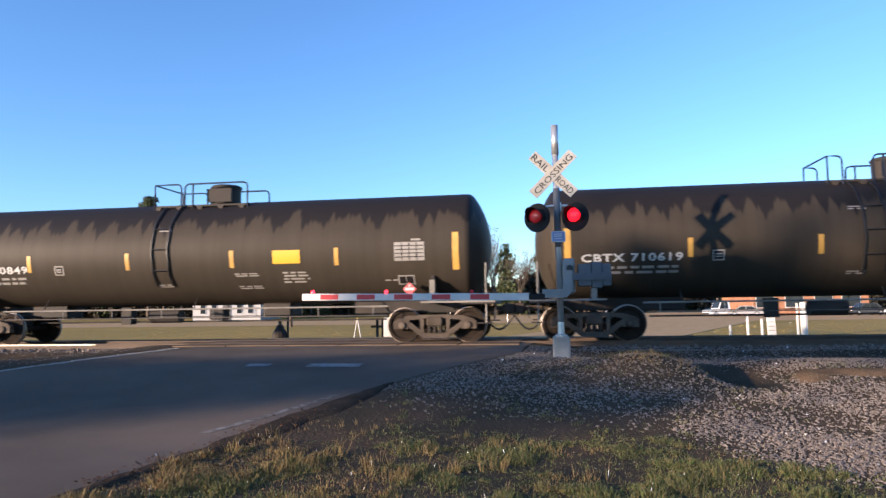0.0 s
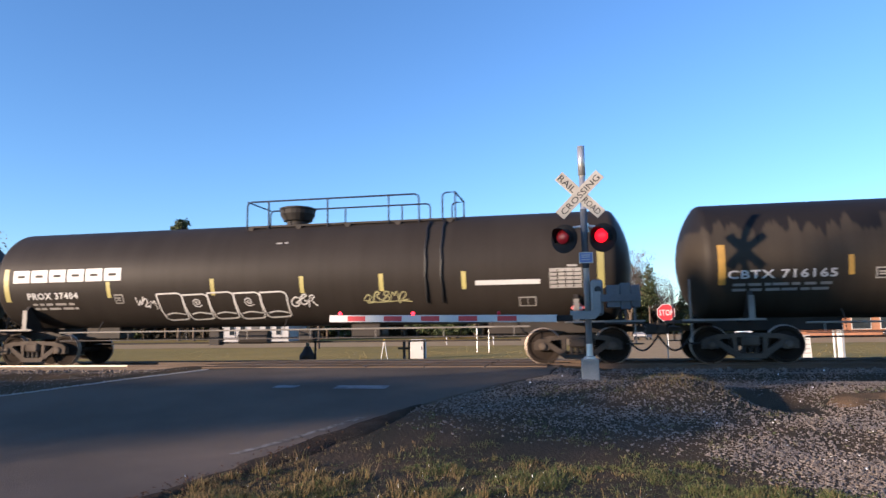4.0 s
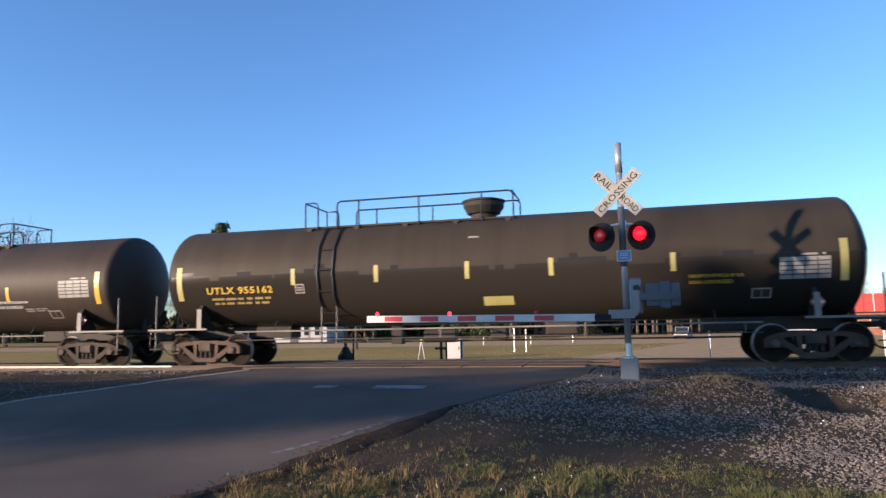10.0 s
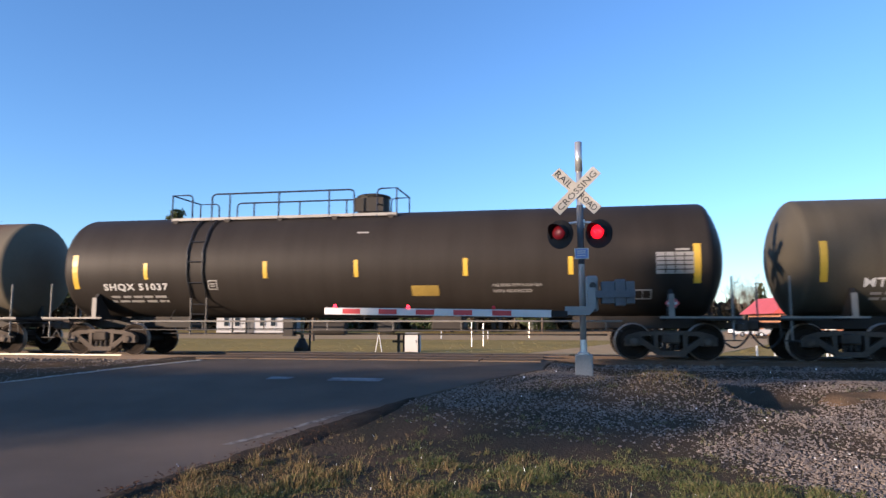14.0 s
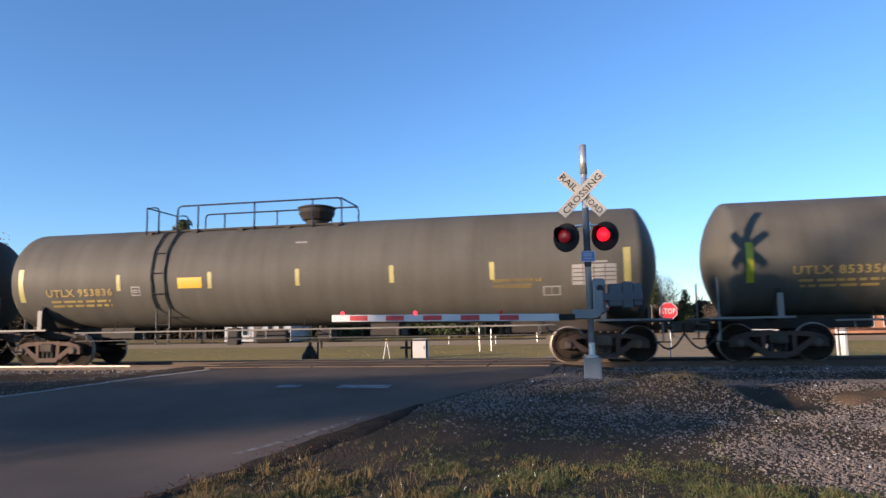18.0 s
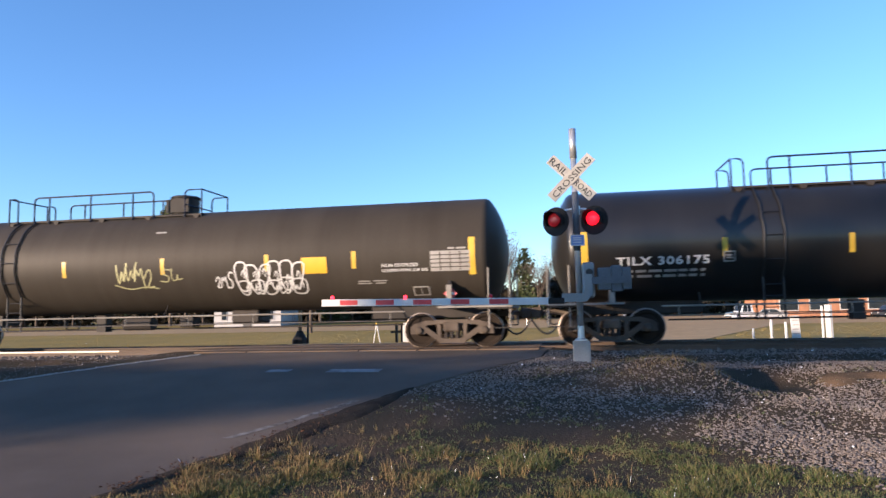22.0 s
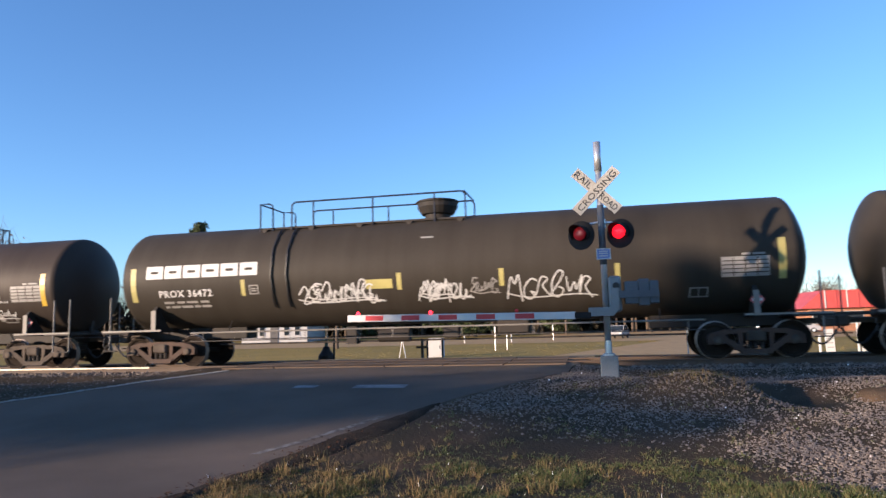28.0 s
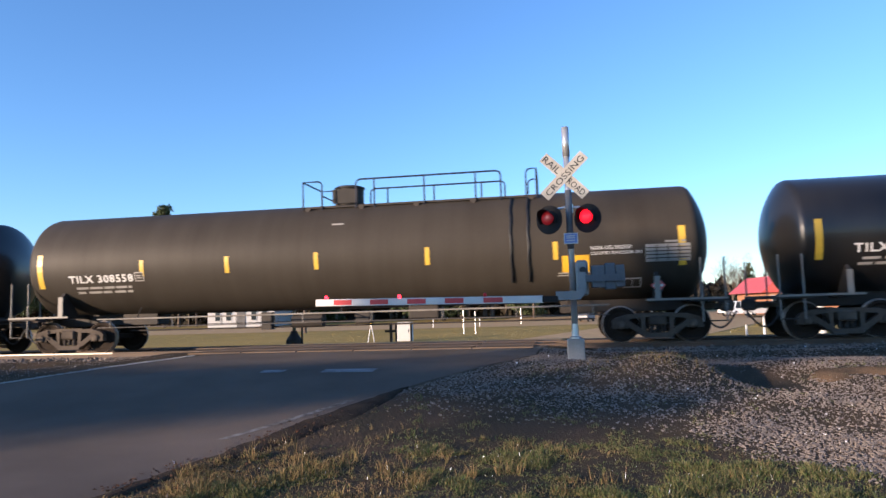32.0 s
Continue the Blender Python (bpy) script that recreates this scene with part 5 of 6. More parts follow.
KIND_A = dict(kind="A", marks=((-0.9, -0.45, 0.55, 0.66, 2), (-0.95, -0.5, -1.0, -0.9, 2), (1.35, 2.15, -0.75, -0.64, 2), (1.4, 2.2, -1.08, -0.98, 2), (2.75, 3.5, -0.95, -0.62, 4), (5.6, 5.95, -0.95, -0.88, 1)), plat=(-1.3, 0.1), posts=1, dome=(-1.17, -0.22), gate=(1.62, 1.0), arcs=(0.22, 0.76), rung=True,
              bars=(-4.62, -1.58, 1.45, 4.65), bar_z=(-0.5, -0.03), shell="drum", paint=TANK_STAINED, bar_mat=mat("reflective_amber", (0.62, 0.36, 0.07), 0.5, bump=0),
              plate=(2.57, 3.35, -0.42, -0.06, ORANGE), table=(6.0, 7.05, -0.44, 0.07), table_mat=GREYWHITE, sq=(-3.95, -0.47), rail_h=0.74,
              label="older black tank car with dark spill streaks over its top")
KIND_B = dict(kind="B", bars=(-5.23, -2.6, -0.02, 2.55, 5.15), bar_z=(-0.33, 0.13), arcs=(-4.43, -3.97), gate=(-5.15, -4.75), plat=(-4.15, 1.03), closed=1.0, dome=(-0.52, 0.66), sq=(-5.0, -0.44), bar_mat=PALE_YELLOW, ink=YELLOW, rusty=True, table=(7.45, 8.55, -0.61, -0.1), marks=((-0.15, 0.2, 0.75, 0.84, 1),),
              label="long brown black gas tank car with yellow lettering and rusty trucks")
KIND_C = dict(kind="C", bars=(-6.05, -3.0, -0.45, 2.55, 5.6), bar_z=(-0.43, 0.03), hoop=(-1.17, -0.6), plat=(0.4, 4.5), gate=(5.46, 5.18), dome=(-0.49, 0.45), arcs=(4.75, 5.2), shell="drum", sq=(-5.85, -0.43), plate=(6.0, 6.7, -0.72, -0.34, ORANGE), cap=(6.75, -0.3, WHITE),
              table=(7.95, 9.03, -0.54, -0.05), label="long dark brown gas tank car with white lettering and yellow bars")
KIND_D = dict(kind="D", bars=(-5.58, -2.84, -0.12, 2.62, 5.35), bar_z=(-0.43, 0.03), hoop=(-1.13, -0.49), plat=(0.13, 3.5), gate=(4.71, 4.09), dome=(-0.57, 0.46), arcs=(3.74, 4.22), shell="drum", sq=(-5.2, -0.46), table=(7.3, 8.4, -0.46, 0.06),
              label="long dark brown gas tank car with white lettering")
GLOSS = dict(long_ladder=True, paint=TANK_BLACK, shell_mat=mat("valve_housing_bright", (0.12, 0.115, 0.11), 0.4, 0.5), label="long glossy black gas tank car reflecting the low sun")
FLIP = dict(plat=(-4.65, -0.58), hoop=(0.98, 0.44), gate=(-5.54, -5.23), arcs=(-5.05, -4.58), dome=(-0.47, 0.47), long_ladder=True)
PROC = dict(ink=WHITE, label="long black gas tank car with bold white block lettering", table_mat=GREYWHITE)
# walkway towards the other end, closed beside the valve housing
TURNED = dict(plat=(-1.32, 3.86), closed=-1.3, gate=(4.89, 4.53), dome=(-0.59, 0.45), arcs=(4.18, 4.61))
DIM_GREEN, DARK_GREEN = mat("spray_green", (0.2, 0.33, 0.24), 0.6), mat("spray_dark_green", (0.1, 0.22, 0.12), 0.6)
DUSTED = mat("spray_dusty_white", (0.27, 0.255, 0.225), 0.7)
FAINT, LEMON = mat("spray_faint_tan", (0.2, 0.17, 0.1), 0.7), mat("spray_pale_lemon", (0.42, 0.4, 0.2), 0.6)

CARS = [
    dict(KIND_A, text=("CBTX 710619", -7.3, -4.8, -0.57, -0.38), gate=(-1.05, -0.7), plat=(0.03, 1.9), dome=(0.3, 1.2), arcs=(-0.6, -0.1)),
    dict(KIND_A, text=("GBRX 700849", -7.65, -4.95, -0.52, -0.33), gate=(-1.43, -0.6), plat=(-0.49, 1.44), dome=(-0.06, 0.9), arcs=(-1.03, -0.55), bars=(-4.89, -1.81, 1.32, 4.31), plate=(2.51, 3.29, -0.42, -0.06, ORANGE), table=(5.91, 6.72, -0.42, 0.07)),
    dict(KIND_A, text=("CBTX 716324", -7.4, -4.94, -0.54, -0.35)),
    dict(KIND_A, text=("CBTX 716165", -7.4, -4.92, -0.53, -0.34), table=(6.1, 6.95, -0.42, 0.09)),
    dict(KIND_B, **PROC, text=("PROX 37404", -8.03, -6.33, -0.62, -0.44), logo=(-8.48, -4.81, -0.13, 0.24), stripe=(5.5, 7.19, -0.53, -0.41, WHITE), graffiti=(
        (-3.78, 0.2, -1.3, -0.54, 5, WHITE, 0.04, "block"), (-4.5, -3.85, -0.94, -0.6, 3, WHITE, 0.03, "tag"), (0.28, 1.05, -0.97, -0.68, 3, WHITE, 0.035, "tag"), (2.42, 3.66, -0.91, -0.57, 5, LEMON, 0.03, "tag"))),
    dict(KIND_D, paint=TANK_DARK, text=("MDPX 000011", -8.05, -5.9, -0.6, -0.41), plat=(-4.37, 1.3), hoop=(1.3, 1.2), gate=(-5.25, -5.0), arcs=(-4.85, -4.4), dome=(-0.44, 0.6), shell="bowl", bars=(-5.5, -2.61, 0.1, 2.7, 5.4), bar_z=(-0.38, 0.08), bar_mat=PALE_YELLOW),
    dict(KIND_B, text=("UTLX 954852", -7.89, -5.74, -0.53, -0.34), plate=(5.42, 6.19, -1.08, -0.85, ORANGE), cap=(5.45, -0.58, YELLOW), cap_order=1, small=(6.78, -0.82), graffiti=(
        (-1.9, 0.25, -1.0, -0.55, 5, WHITE, 0.034, "tag"), (0.4, 1.15, -1.0, -0.6, 3, WHITE, 0.036, "tag"), (2.36, 3.34, -0.98, -0.55, 4, DIM_GREEN, 0.045, "tag"), (-4.0, -3.15, -1.0, -0.6, 4, DARK_GREEN, 0.06, "tag"), (4.28, 5.1, -0.72, -0.3, 4, FAINT, 0.06, "tag"))),
    dict(KIND_B, text=("UTLX 955195", -7.92, -5.81, -0.52, -0.33), bars=(-4.94, -2.7, -0.12, 2.39, 5.13), plate=(2.75, 3.55, -1.03, -0.79, PALE_YELLOW), cap=(5.4, -0.52, YELLOW), cap_order=1, small=(6.83, -0.8)),
    dict(KIND_B, text=("UTLX 955162", -7.95, -5.84, -0.51, -0.33), bars=(-5.19, -2.71, -0.16, 2.05, 5.04), plate=(0.23, 1.03, -1.04, -0.81, PALE_YELLOW), cap=(5.4, -0.52, YELLOW), cap_order=1, small=(6.83, -0.8), long_ladder=True, paint=tank_mat("tank_paint_half_gloss", (0.04816, 0.03956, 0.0301), 0.55, washed=True)),
    dict(KIND_D, text=("CBTX 785789", -8.47, -5.84, -0.52, -0.33), bar_z=(-0.54, -0.08), plate=(0.94, 1.64, -0.47, -0.1, ORANGE), cap=(4.85, -0.6, WHITE), cap_order=1, paint=tank_mat("tank_paint_red_brown", (0.0516, 0.04042, 0.03268), 0.55)),
    dict(KIND_D, text=("MTZX 330675", -7.87, -5.49, -0.8, -0.58), plat=(0.13, 4.54), gate=(5.77, 5.17), arcs=(4.74, 5.23), plate=(1.12, 1.92, -1.12, -0.89, ORANGE), cap=(2.25, -0.75, WHITE), cap_order=1, sq=(-5.1, -0.7), bars=(-5.37, -2.89, -0.05, 2.73, 6.38), table=(7.53, 8.64, -0.48, 0.0), edge=True, paint=tank_mat("tank_paint_olive_grey", (0.07912, 0.07052, 0.05332), 0.58)),
    dict(KIND_D, text=("SHQX 51037", -7.79, -5.74, -0.76, -0.54), plat=(-4.81, -0.42), hoop=(0.83, 0.26), gate=(-6.09, -5.44), arcs=(-5.08, -4.6), dome=(-0.6, 0.47), plate=(1.4, 2.14, -0.94, -0.67, mat("placard_dull_yellow", (0.33, 0.22, 0.04), 0.6)), cap=(3.6, -0.72, GREYWHITE), cap_order=1, bars=(-6.4, -2.74, -0.11, 2.88, 5.6), table=(7.7, 8.6, -0.44, 0.1), sq=(-4.35, -0.6), long_ladder=True, rung=True, paint=TANK_DARK, edge=True),
    dict(KIND_D, text=("SHQX 5487", -7.81, -5.76, -0.77, -0.56), plat=(0.06, 4.49), hoop=(-1.2, -0.58), gate=(5.74, 5.09), arcs=(4.7, 5.14), rung=True, plate=(1.49, 2.13, -1.1, -0.83, ORANGE), cap=(2.3, -0.67, WHITE), cap_order=1, table=(7.53, 8.6, -0.47, 0.06), small=(6.2, -0.9), paint=TANK_RUSTY, edge=True, bars=(-5.71, -2.87, -0.04, 2.72, 5.84), bar_mat=PALE_YELLOW,
         graffiti=((-4.92, -2.7, -1.12, -0.52, 4, WHITE, 0.07, "tag"), (-1.6, -0.6, -1.35, -0.5, 2, WHITE, 0.07, "tag"), (-0.7, 2.2, -1.25, -0.5, 4, WHITE, 0.06, "bubble")), label="long rusty grey gas tank car with white graffiti"),
    dict(KIND_B, text=("UTLX 853356", -7.9, -5.8, -0.51, -0.32), paint=TANK_GREY, ink=FADED_YELLOW, plat=(-1.02, 4.1), closed=-1.0, gate=(5.15, 4.75), dome=(-0.41, 0.5), arcs=(3.97, 4.43), bars=(-5.3, -2.53, 0.22, 2.8, 5.4), bar_z=(-0.4, 0.06), bar_mat=mat("reflective_yellow_dull", (0.5, 0.46, 0.02), 0.5, bump=0),
         graffiti=((-5.05, -4.45, -1.2, -0.45, 1, GREYWHITE, 0.07, "bubble"), (-4.0, -2.6, -1.15, -0.6, 3, GREYWHITE, 0.05, "tag"), (-2.6, -1.6, -1.2, -0.6, 3, GREYWHITE, 0.04, "tag")), label="long dusty grey gas tank car with faded yellow lettering"),
    dict(KIND_B, text=("UTLX 953836", -7.96, -5.76, -0.54, -0.34), paint=TANK_GREY, ink=FADED_YELLOW, arcs=(-4.45, -4.03), rung=True, long_ladder=True, gate=(-5.18, -4.78), dome=(-0.56, 0.51), bars=(-5.54, -2.64, 0.0, 2.69, 5.4), bar_z=(-0.42, 0.04), plate=(-3.64, -2.89, -0.4, -0.1, ORANGE), cap=(5.42, -0.5, FADED_YELLOW), cap_order=1, small=(6.7, -0.62), label="long dusty grey gas tank car with faded yellow lettering"),
    dict(KIND_C, text=("TILX 309437", -8.24, -6.23, -0.49, -0.29), bars=(-6.11, -3.2, -0.32, 2.57, 5.44), plate=(5.53, 6.27, -0.54, -0.09, ORANGE), cap=(6.54, -0.45, WHITE), table=(7.86, 8.9, -0.53, -0.02)),
    dict(KIND_C, **dict(GLOSS, **FLIP), text=("TILX 306175", -8.36, -6.11, -0.58, -0.38), bars=(-5.75, -2.88, -0.03, 2.78, 5.64), plate=(3.88, 4.58, -0.62, -0.16, ORANGE), cap=(5.74, -0.35, WHITE), table=(7.73, 8.82, -0.6, -0.12)),
    dict(KIND_C, **FLIP, text=("TILX 309371", -8.19, -6.25, -0.45, -0.25), bars=(-6.13, -2.96, 0.2, 3.36, 5.87), plate=(4.38, 5.1, -0.53, -0.09, ORANGE), cap=(6.65, -0.42, WHITE), table=(7.98, 9.04, -0.57, -0.04), rung=True,
         graffiti=((-1.34, -0.12, -0.82, -0.12, 4, LEMON, 0.04, "tag"), (0.09, 0.76, -0.62, -0.22, 2, LEMON, 0.03, "tag"), (1.76, 2.3, -0.86, -0.42, 3, WHITE, 0.035, "tag"), (2.42, 4.4, -0.95, -0.18, 6, WHITE, 0.045, "bubble"), (2.42, 4.45, -1.05, -0.6, 5, WHITE, 0.035, "bubble"))),
    dict(KIND_C, **GLOSS, text=("TILX 305624", -8.28, -6.18, -0.5, -0.3), bars=(-6.06, -2.87, -0.47, 2.6, 5.77), plate=(5.86, 6.56, -0.53, -0.09, ORANGE), cap=(6.69, -0.4, WHITE)),
    dict(KIND_C, text=("TILX 308565", -8.16, -6.13, -0.53, -0.33), bars=(-5.85, -3.35, -0.72, 2.43, 5.8), bar_z=(-0.38, 0.08), plate=(5.91, 6.58, -0.77, -0.33, ORANGE), cap=(6.66, -0.16, WHITE)),
    dict(KIND_B, **PROC, text=("PROX 93260", -7.9, -6.0, -0.63, -0.46), logo=(-8.2, -4.6, -0.09, 0.24), plate=(-2.6, -1.7, -0.62, -0.28, ORANGE)),
    dict(KIND_B, **PROC, text=("PROX 36472", -8.01, -6.31, -0.57, -0.38), logo=(-8.41, -4.81, -0.03, 0.34), bars=(-5.33, -0.73, 2.05, 4.99), bar_z=(-0.6, -0.15), stripe=(-1.67, -0.92, -0.55, -0.3, PALE_YELLOW), table=(7.45, 8.55, -0.6, -0.12), pink=(7.45, 8.0, -1.0, -0.68), small=(6.7, -0.82), graffiti=(
        (-3.66, -1.3, -0.88, -0.3, 7, WHITE, 0.04, "tag"), (-3.4, -1.5, -0.8, -0.35, 6, WHITE, 0.035, "tag"), (-0.21, 1.17, -0.88, -0.28, 5, WHITE, 0.04, "tag"), (-0.1, 0.7, -0.8, -0.35, 4, WHITE, 0.04, "tag"), (1.2, 1.93, -0.78, -0.38, 4, GREYWHITE, 0.03, "tag"), (2.19, 4.35, -0.93, -0.24, 6, WHITE, 0.035, "tag"))),
    dict(KIND_C, text=("CBTX 785308", -8.33, -6.07, -0.53, -0.33), bars=(-5.99, -3.0, -0.46, 2.54, 5.89), cap=(6.51, -0.42, WHITE), plate=(7.2, 7.5, -1.1, -0.9, GREYWHITE), table=(7.89, 8.97, -0.53, -0.05), paint=bpy.data.materials["tank_paint_red_brown"],
         graffiti=((-6.39, -5.53, -1.1, -0.65, 4, DUSTED, 0.03, "tag"), (-5.22, -3.27, -0.8, -0.54, 8, DUSTED, 0.03, "bubble"), (-4.9, -3.5, -1.2, -0.7, 6, DUSTED, 0.035, "tag"), (-2.6, -0.5, -1.2, -0.55, 4, DUSTED, 0.036, "bubble"), (-2.4, -0.7, -0.72, -0.3, 4, DUSTED, 0.036, "bubble"), (0.01, 1.7, -0.95, -0.54, 6, DUSTED, 0.045, "bubble"), (1.7, 2.52, -1.05, -0.5, 3, DUSTED, 0.04, "tag"),
                   (2.78, 3.31, -1.12, -0.45, 3, DUSTED, 0.035, "tag"), (3.58, 4.49, -1.05, -0.62, 5, DUSTED, 0.04, "tag"), (5.29, 6.37, 0.5, 0.76, 5, WHITE, 0.03, "tag"), (6.48, 7.85, -1.03, -0.76, 6, WHITE, 0.03, "tag"), (-8.9, -8.15, 0.02, 0.28, 4, WHITE, 0.025, "tag"), (-9.55, -9.12, 0.05, 0.62, 2, PINK, 0.045, "bubble"))),
    dict(KIND_C, **GLOSS, text=("TILX 305910", -8.29, -6.21, -0.53, -0.33), bars=(-6.11, -3.15, -0.43, 2.6, 5.46), cap=(6.52, -0.42, WHITE), plate=(6.4, 7.4, -0.82, -0.72, GREYWHITE), table=(7.84, 8.9, -0.52, -0.05)),
    dict(KIND_C, text=("TILX 308558", -8.08, -6.04, -0.55, -0.35), bars=(-5.75, -3.15, -0.54, 2.54, 5.89), plate=(6.05, 6.73, -0.77, -0.34, ORANGE), cap=(6.78, -0.22, WHITE), table=(8.12, 9.2, -0.57, -0.14)),
    dict(KIND_C, **GLOSS, text=("TILX", -8.1, -7.3, -0.56, -0.37)),
]
CARS[16].update(plat=(-4.45, -0.38), hoop=(1.18, 0.64), gate=(-5.34, -5.03), arcs=(-4.85, -4.38), dome=(-0.27, 0.47), sq=(-5.65, -0.43))
CARS[4].update(TURNED, bars=(-5.3, -2.0, 0.68, 2.95, 5.2), bar_z=(-0.62, -0.16), table=(7.43, 8.24, -0.65, -0.15), pink=(7.35, 7.9, -1.12, -0.8), small=(6.62, -0.85), sq=(-5.0, -0.66), rusty=False, paint=TANK_DARK)
TRAIN = []
for i, spec in enumerate(CARS):
    spec["half"] = SPACING[i] / 2
    spec["placard"] = True
    TRAIN.append(tank_car(spec, i))

# ---- beyond the track ----
MOVERS = []


def crown_mesh(name, blobs, n, leaf, seed, material, flat=0.7):
    """Many small leaf bits scattered through uneven clumps: blobs of (x, y, z, rx, ry, rz)."""
    rnd = np.random.RandomState(seed)
    vol = np.array([b[3] * b[4] * b[5] for b in blobs])
    counts = np.maximum(8, (n * vol / vol.sum())).astype(int)
    verts, faces = [], []
    for (cx, cy, cz, rx, ry, rz), k in zip(blobs, counts):
        d = rnd.normal(size=(k, 3))
        d /= np.linalg.norm(d, axis=1)[:, None]
        rad = rnd.uniform(0.35, 1.0, k) ** 0.6
        for j in range(k):
            p = np.array([cx, cy, cz]) + d[j] * rad[j] * (rx, ry, rz)
            u, v = rnd.normal(size=3), rnd.normal(size=3)
            u, v = u / np.linalg.norm(u) * leaf * rnd.uniform(0.5, 1.4), v / np.linalg.norm(v) * leaf * rnd.uniform(0.5, 1.4)
            m = len(verts)
            verts += [tuple(p - u * 0.5), tuple(p + u * 0.5), tuple(p + u * 0.3 + v), tuple(p - u * 0.3 + v * 0.9)]
            faces.append((m, m + 1, m + 2, m + 3))
    me = bpy.data.meshes.new(name)
    me.from_pydata(verts, [], faces)
    me.materials.append(material)
    return me


def branches(bm, start, d, length, r, depth, rnd, sides=5):
    pts, p = [start], start
    for k in range(3):
        d = (d + Vector((rnd.uniform(-0.25, 0.25), rnd.uniform(-0.25, 0.25), rnd.uniform(-0.05, 0.2)))).normalized()
        p = p + d * length / 3
        pts.append(p)
    tube(bm, pts, [r, r * 0.85, r * 0.7, r * 0.5], sides, cap=False)
    if depth:
        for k in range(rnd.choice((3, 4, 4))):
            s = pts[rnd.choice((1, 2, 2, 3))]
            e = (d * 0.55 + Vector((rnd.uniform(-1, 1), rnd.uniform(-1, 1), rnd.uniform(-0.1, 0.8)))).normalized()
            branches(bm, s, e, length * rnd.uniform(0.5, 0.72), r * 0.5, depth - 1, rnd, max(3, sides - 1))


def pine_meshes(seed, h, w, low):
    rnd = random.Random(seed)
    trunk = tube(bmesh.new(), [(0, 0, -0.3), (0.1, 0, h * 0.5), (0.05, 0.1, h * 0.97)], [0.26, 0.18, 0.04], 8)
    blobs = []
    n = 26
    for k in range(n):
        t = k / (n - 1)
        z = h * (low + (1 - low) * t)
        spread = w * (1 - t) ** 0.7 * rnd.uniform(0.5, 1.1) + 0.3
        a = rnd.uniform(0, 6.28)
        o = spread * rnd.uniform(0.2, 0.75)
        blobs.append((o * math.cos(a), o * math.sin(a), z, spread * 0.6 + 0.3, spread * 0.6 + 0.3, rnd.uniform(0.4, 0.9)))
        if k % 2 == 0:
            tube(trunk, [(0, 0, z - 0.4), (o * math.cos(a), o * math.sin(a), z)], [0.06, 0.02], 4, cap=False)
    return mesh_of("trunk", trunk, BARK), crown_mesh("crown", blobs, 2600, 0.34, seed, LEAF)


def round_pine_meshes(seed, h, w):
    """An old pine: bare stem, broad rounded head of clumps."""
    rnd = random.Random(seed)
    trunk = tube(bmesh.new(), [(0, 0, -0.3), (0.1, 0, h * 0.5), (0.0, 0.1, h * 0.95)], [0.28, 0.2, 0.06], 8)
    blobs = []
    for k in range(24):
        t = k / 23
        z = h * (0.62 + 0.35 * t)
        spread = w * math.sqrt(max(0.05, 1 - ((t - 0.35) / 0.72) ** 2))
        a, o = rnd.uniform(0, 6.28), spread * rnd.uniform(0.25, 0.85)
        r = rnd.uniform(0.55, 0.95)
        blobs.append((o * math.cos(a), o * math.sin(a), z, r * 1.1, r * 1.1, r * 0.7))
        tube(trunk, [(0, 0, z - 0.7), (o * math.cos(a), o * math.sin(a), z)], [0.07, 0.02], 4, cap=False)
    return mesh_of("trunk", trunk, BARK), crown_mesh("crown", blobs, 2600, 0.3, seed, LEAF)


def bare_meshes(seed, h):
    rnd = random.Random(seed)
    bm = bmesh.new()
    tube(bm, [(0, 0, -0.3), (0.05, 0, h * 0.3)], [0.3, 0.22], 8, cap=False)
    limbs = bmesh.new()
    for k in range(6):
        a = 6.28 * k / 6 + rnd.uniform(-0.4, 0.4)
        branches(limbs, Vector((0, 0, h * rnd.uniform(0.22, 0.34))), Vector((math.cos(a) * 0.5, math.sin(a) * 0.5, 1)).normalized(), h * rnd.uniform(0.3, 0.42), 0.12, 3, rnd)
    blobs = [(rnd.uniform(-1, 1) * h * 0.24, rnd.uniform(-1, 1) * h * 0.24, h * rnd.uniform(0.45, 0.92), h * 0.12, h * 0.12, h * 0.1) for _ in range(22)]
    return mesh_of("trunk", bm, BARK), mesh_of("limb", limbs, BARK), crown_mesh("crown", blobs, 1500, 0.16, seed, TWIG)


PINES = [pine_meshes(31, 14, 3.0, 0.25), pine_meshes(32, 17, 3.2, 0.45), pine_meshes(33, 9, 2.6, 0.08), round_pine_meshes(34, 17, 3.1)]
BARES = [bare_meshes(41, 14), bare_meshes(42, 12)]


K = 1.48


def plant(kind, i, x, y, scale, turn, label):
    x, y, scale = x * K, y * K, scale * K
    z = ground_z(x, y)
    t = new("pine_tree" if kind == "pine" else "bare_tree")
    t.matrix_basis = Matrix.Translation((x, y, z)) @ pose(0, 0, 0, 0, 0, turn) @ Matrix.Scale(scale, 4)
    tagged(t, label, "tree", "trees beyond the track")
    if kind == "pine":
        part("trunk", PINES[i][0], BARK, t)
        part("crown", PINES[i][1], LEAF, t)
    else:
        part("trunk", BARES[i][0], BARK, t)
        part("trunk", BARES[i][1], BARK, t)
        part("crown", BARES[i][2], TWIG, t)
    return t


PINE_L, BARE_L = "tall dark green pine at the edge of the field", "leafless grey brown tree at the edge of the field"
rnd2 = random.Random(8)
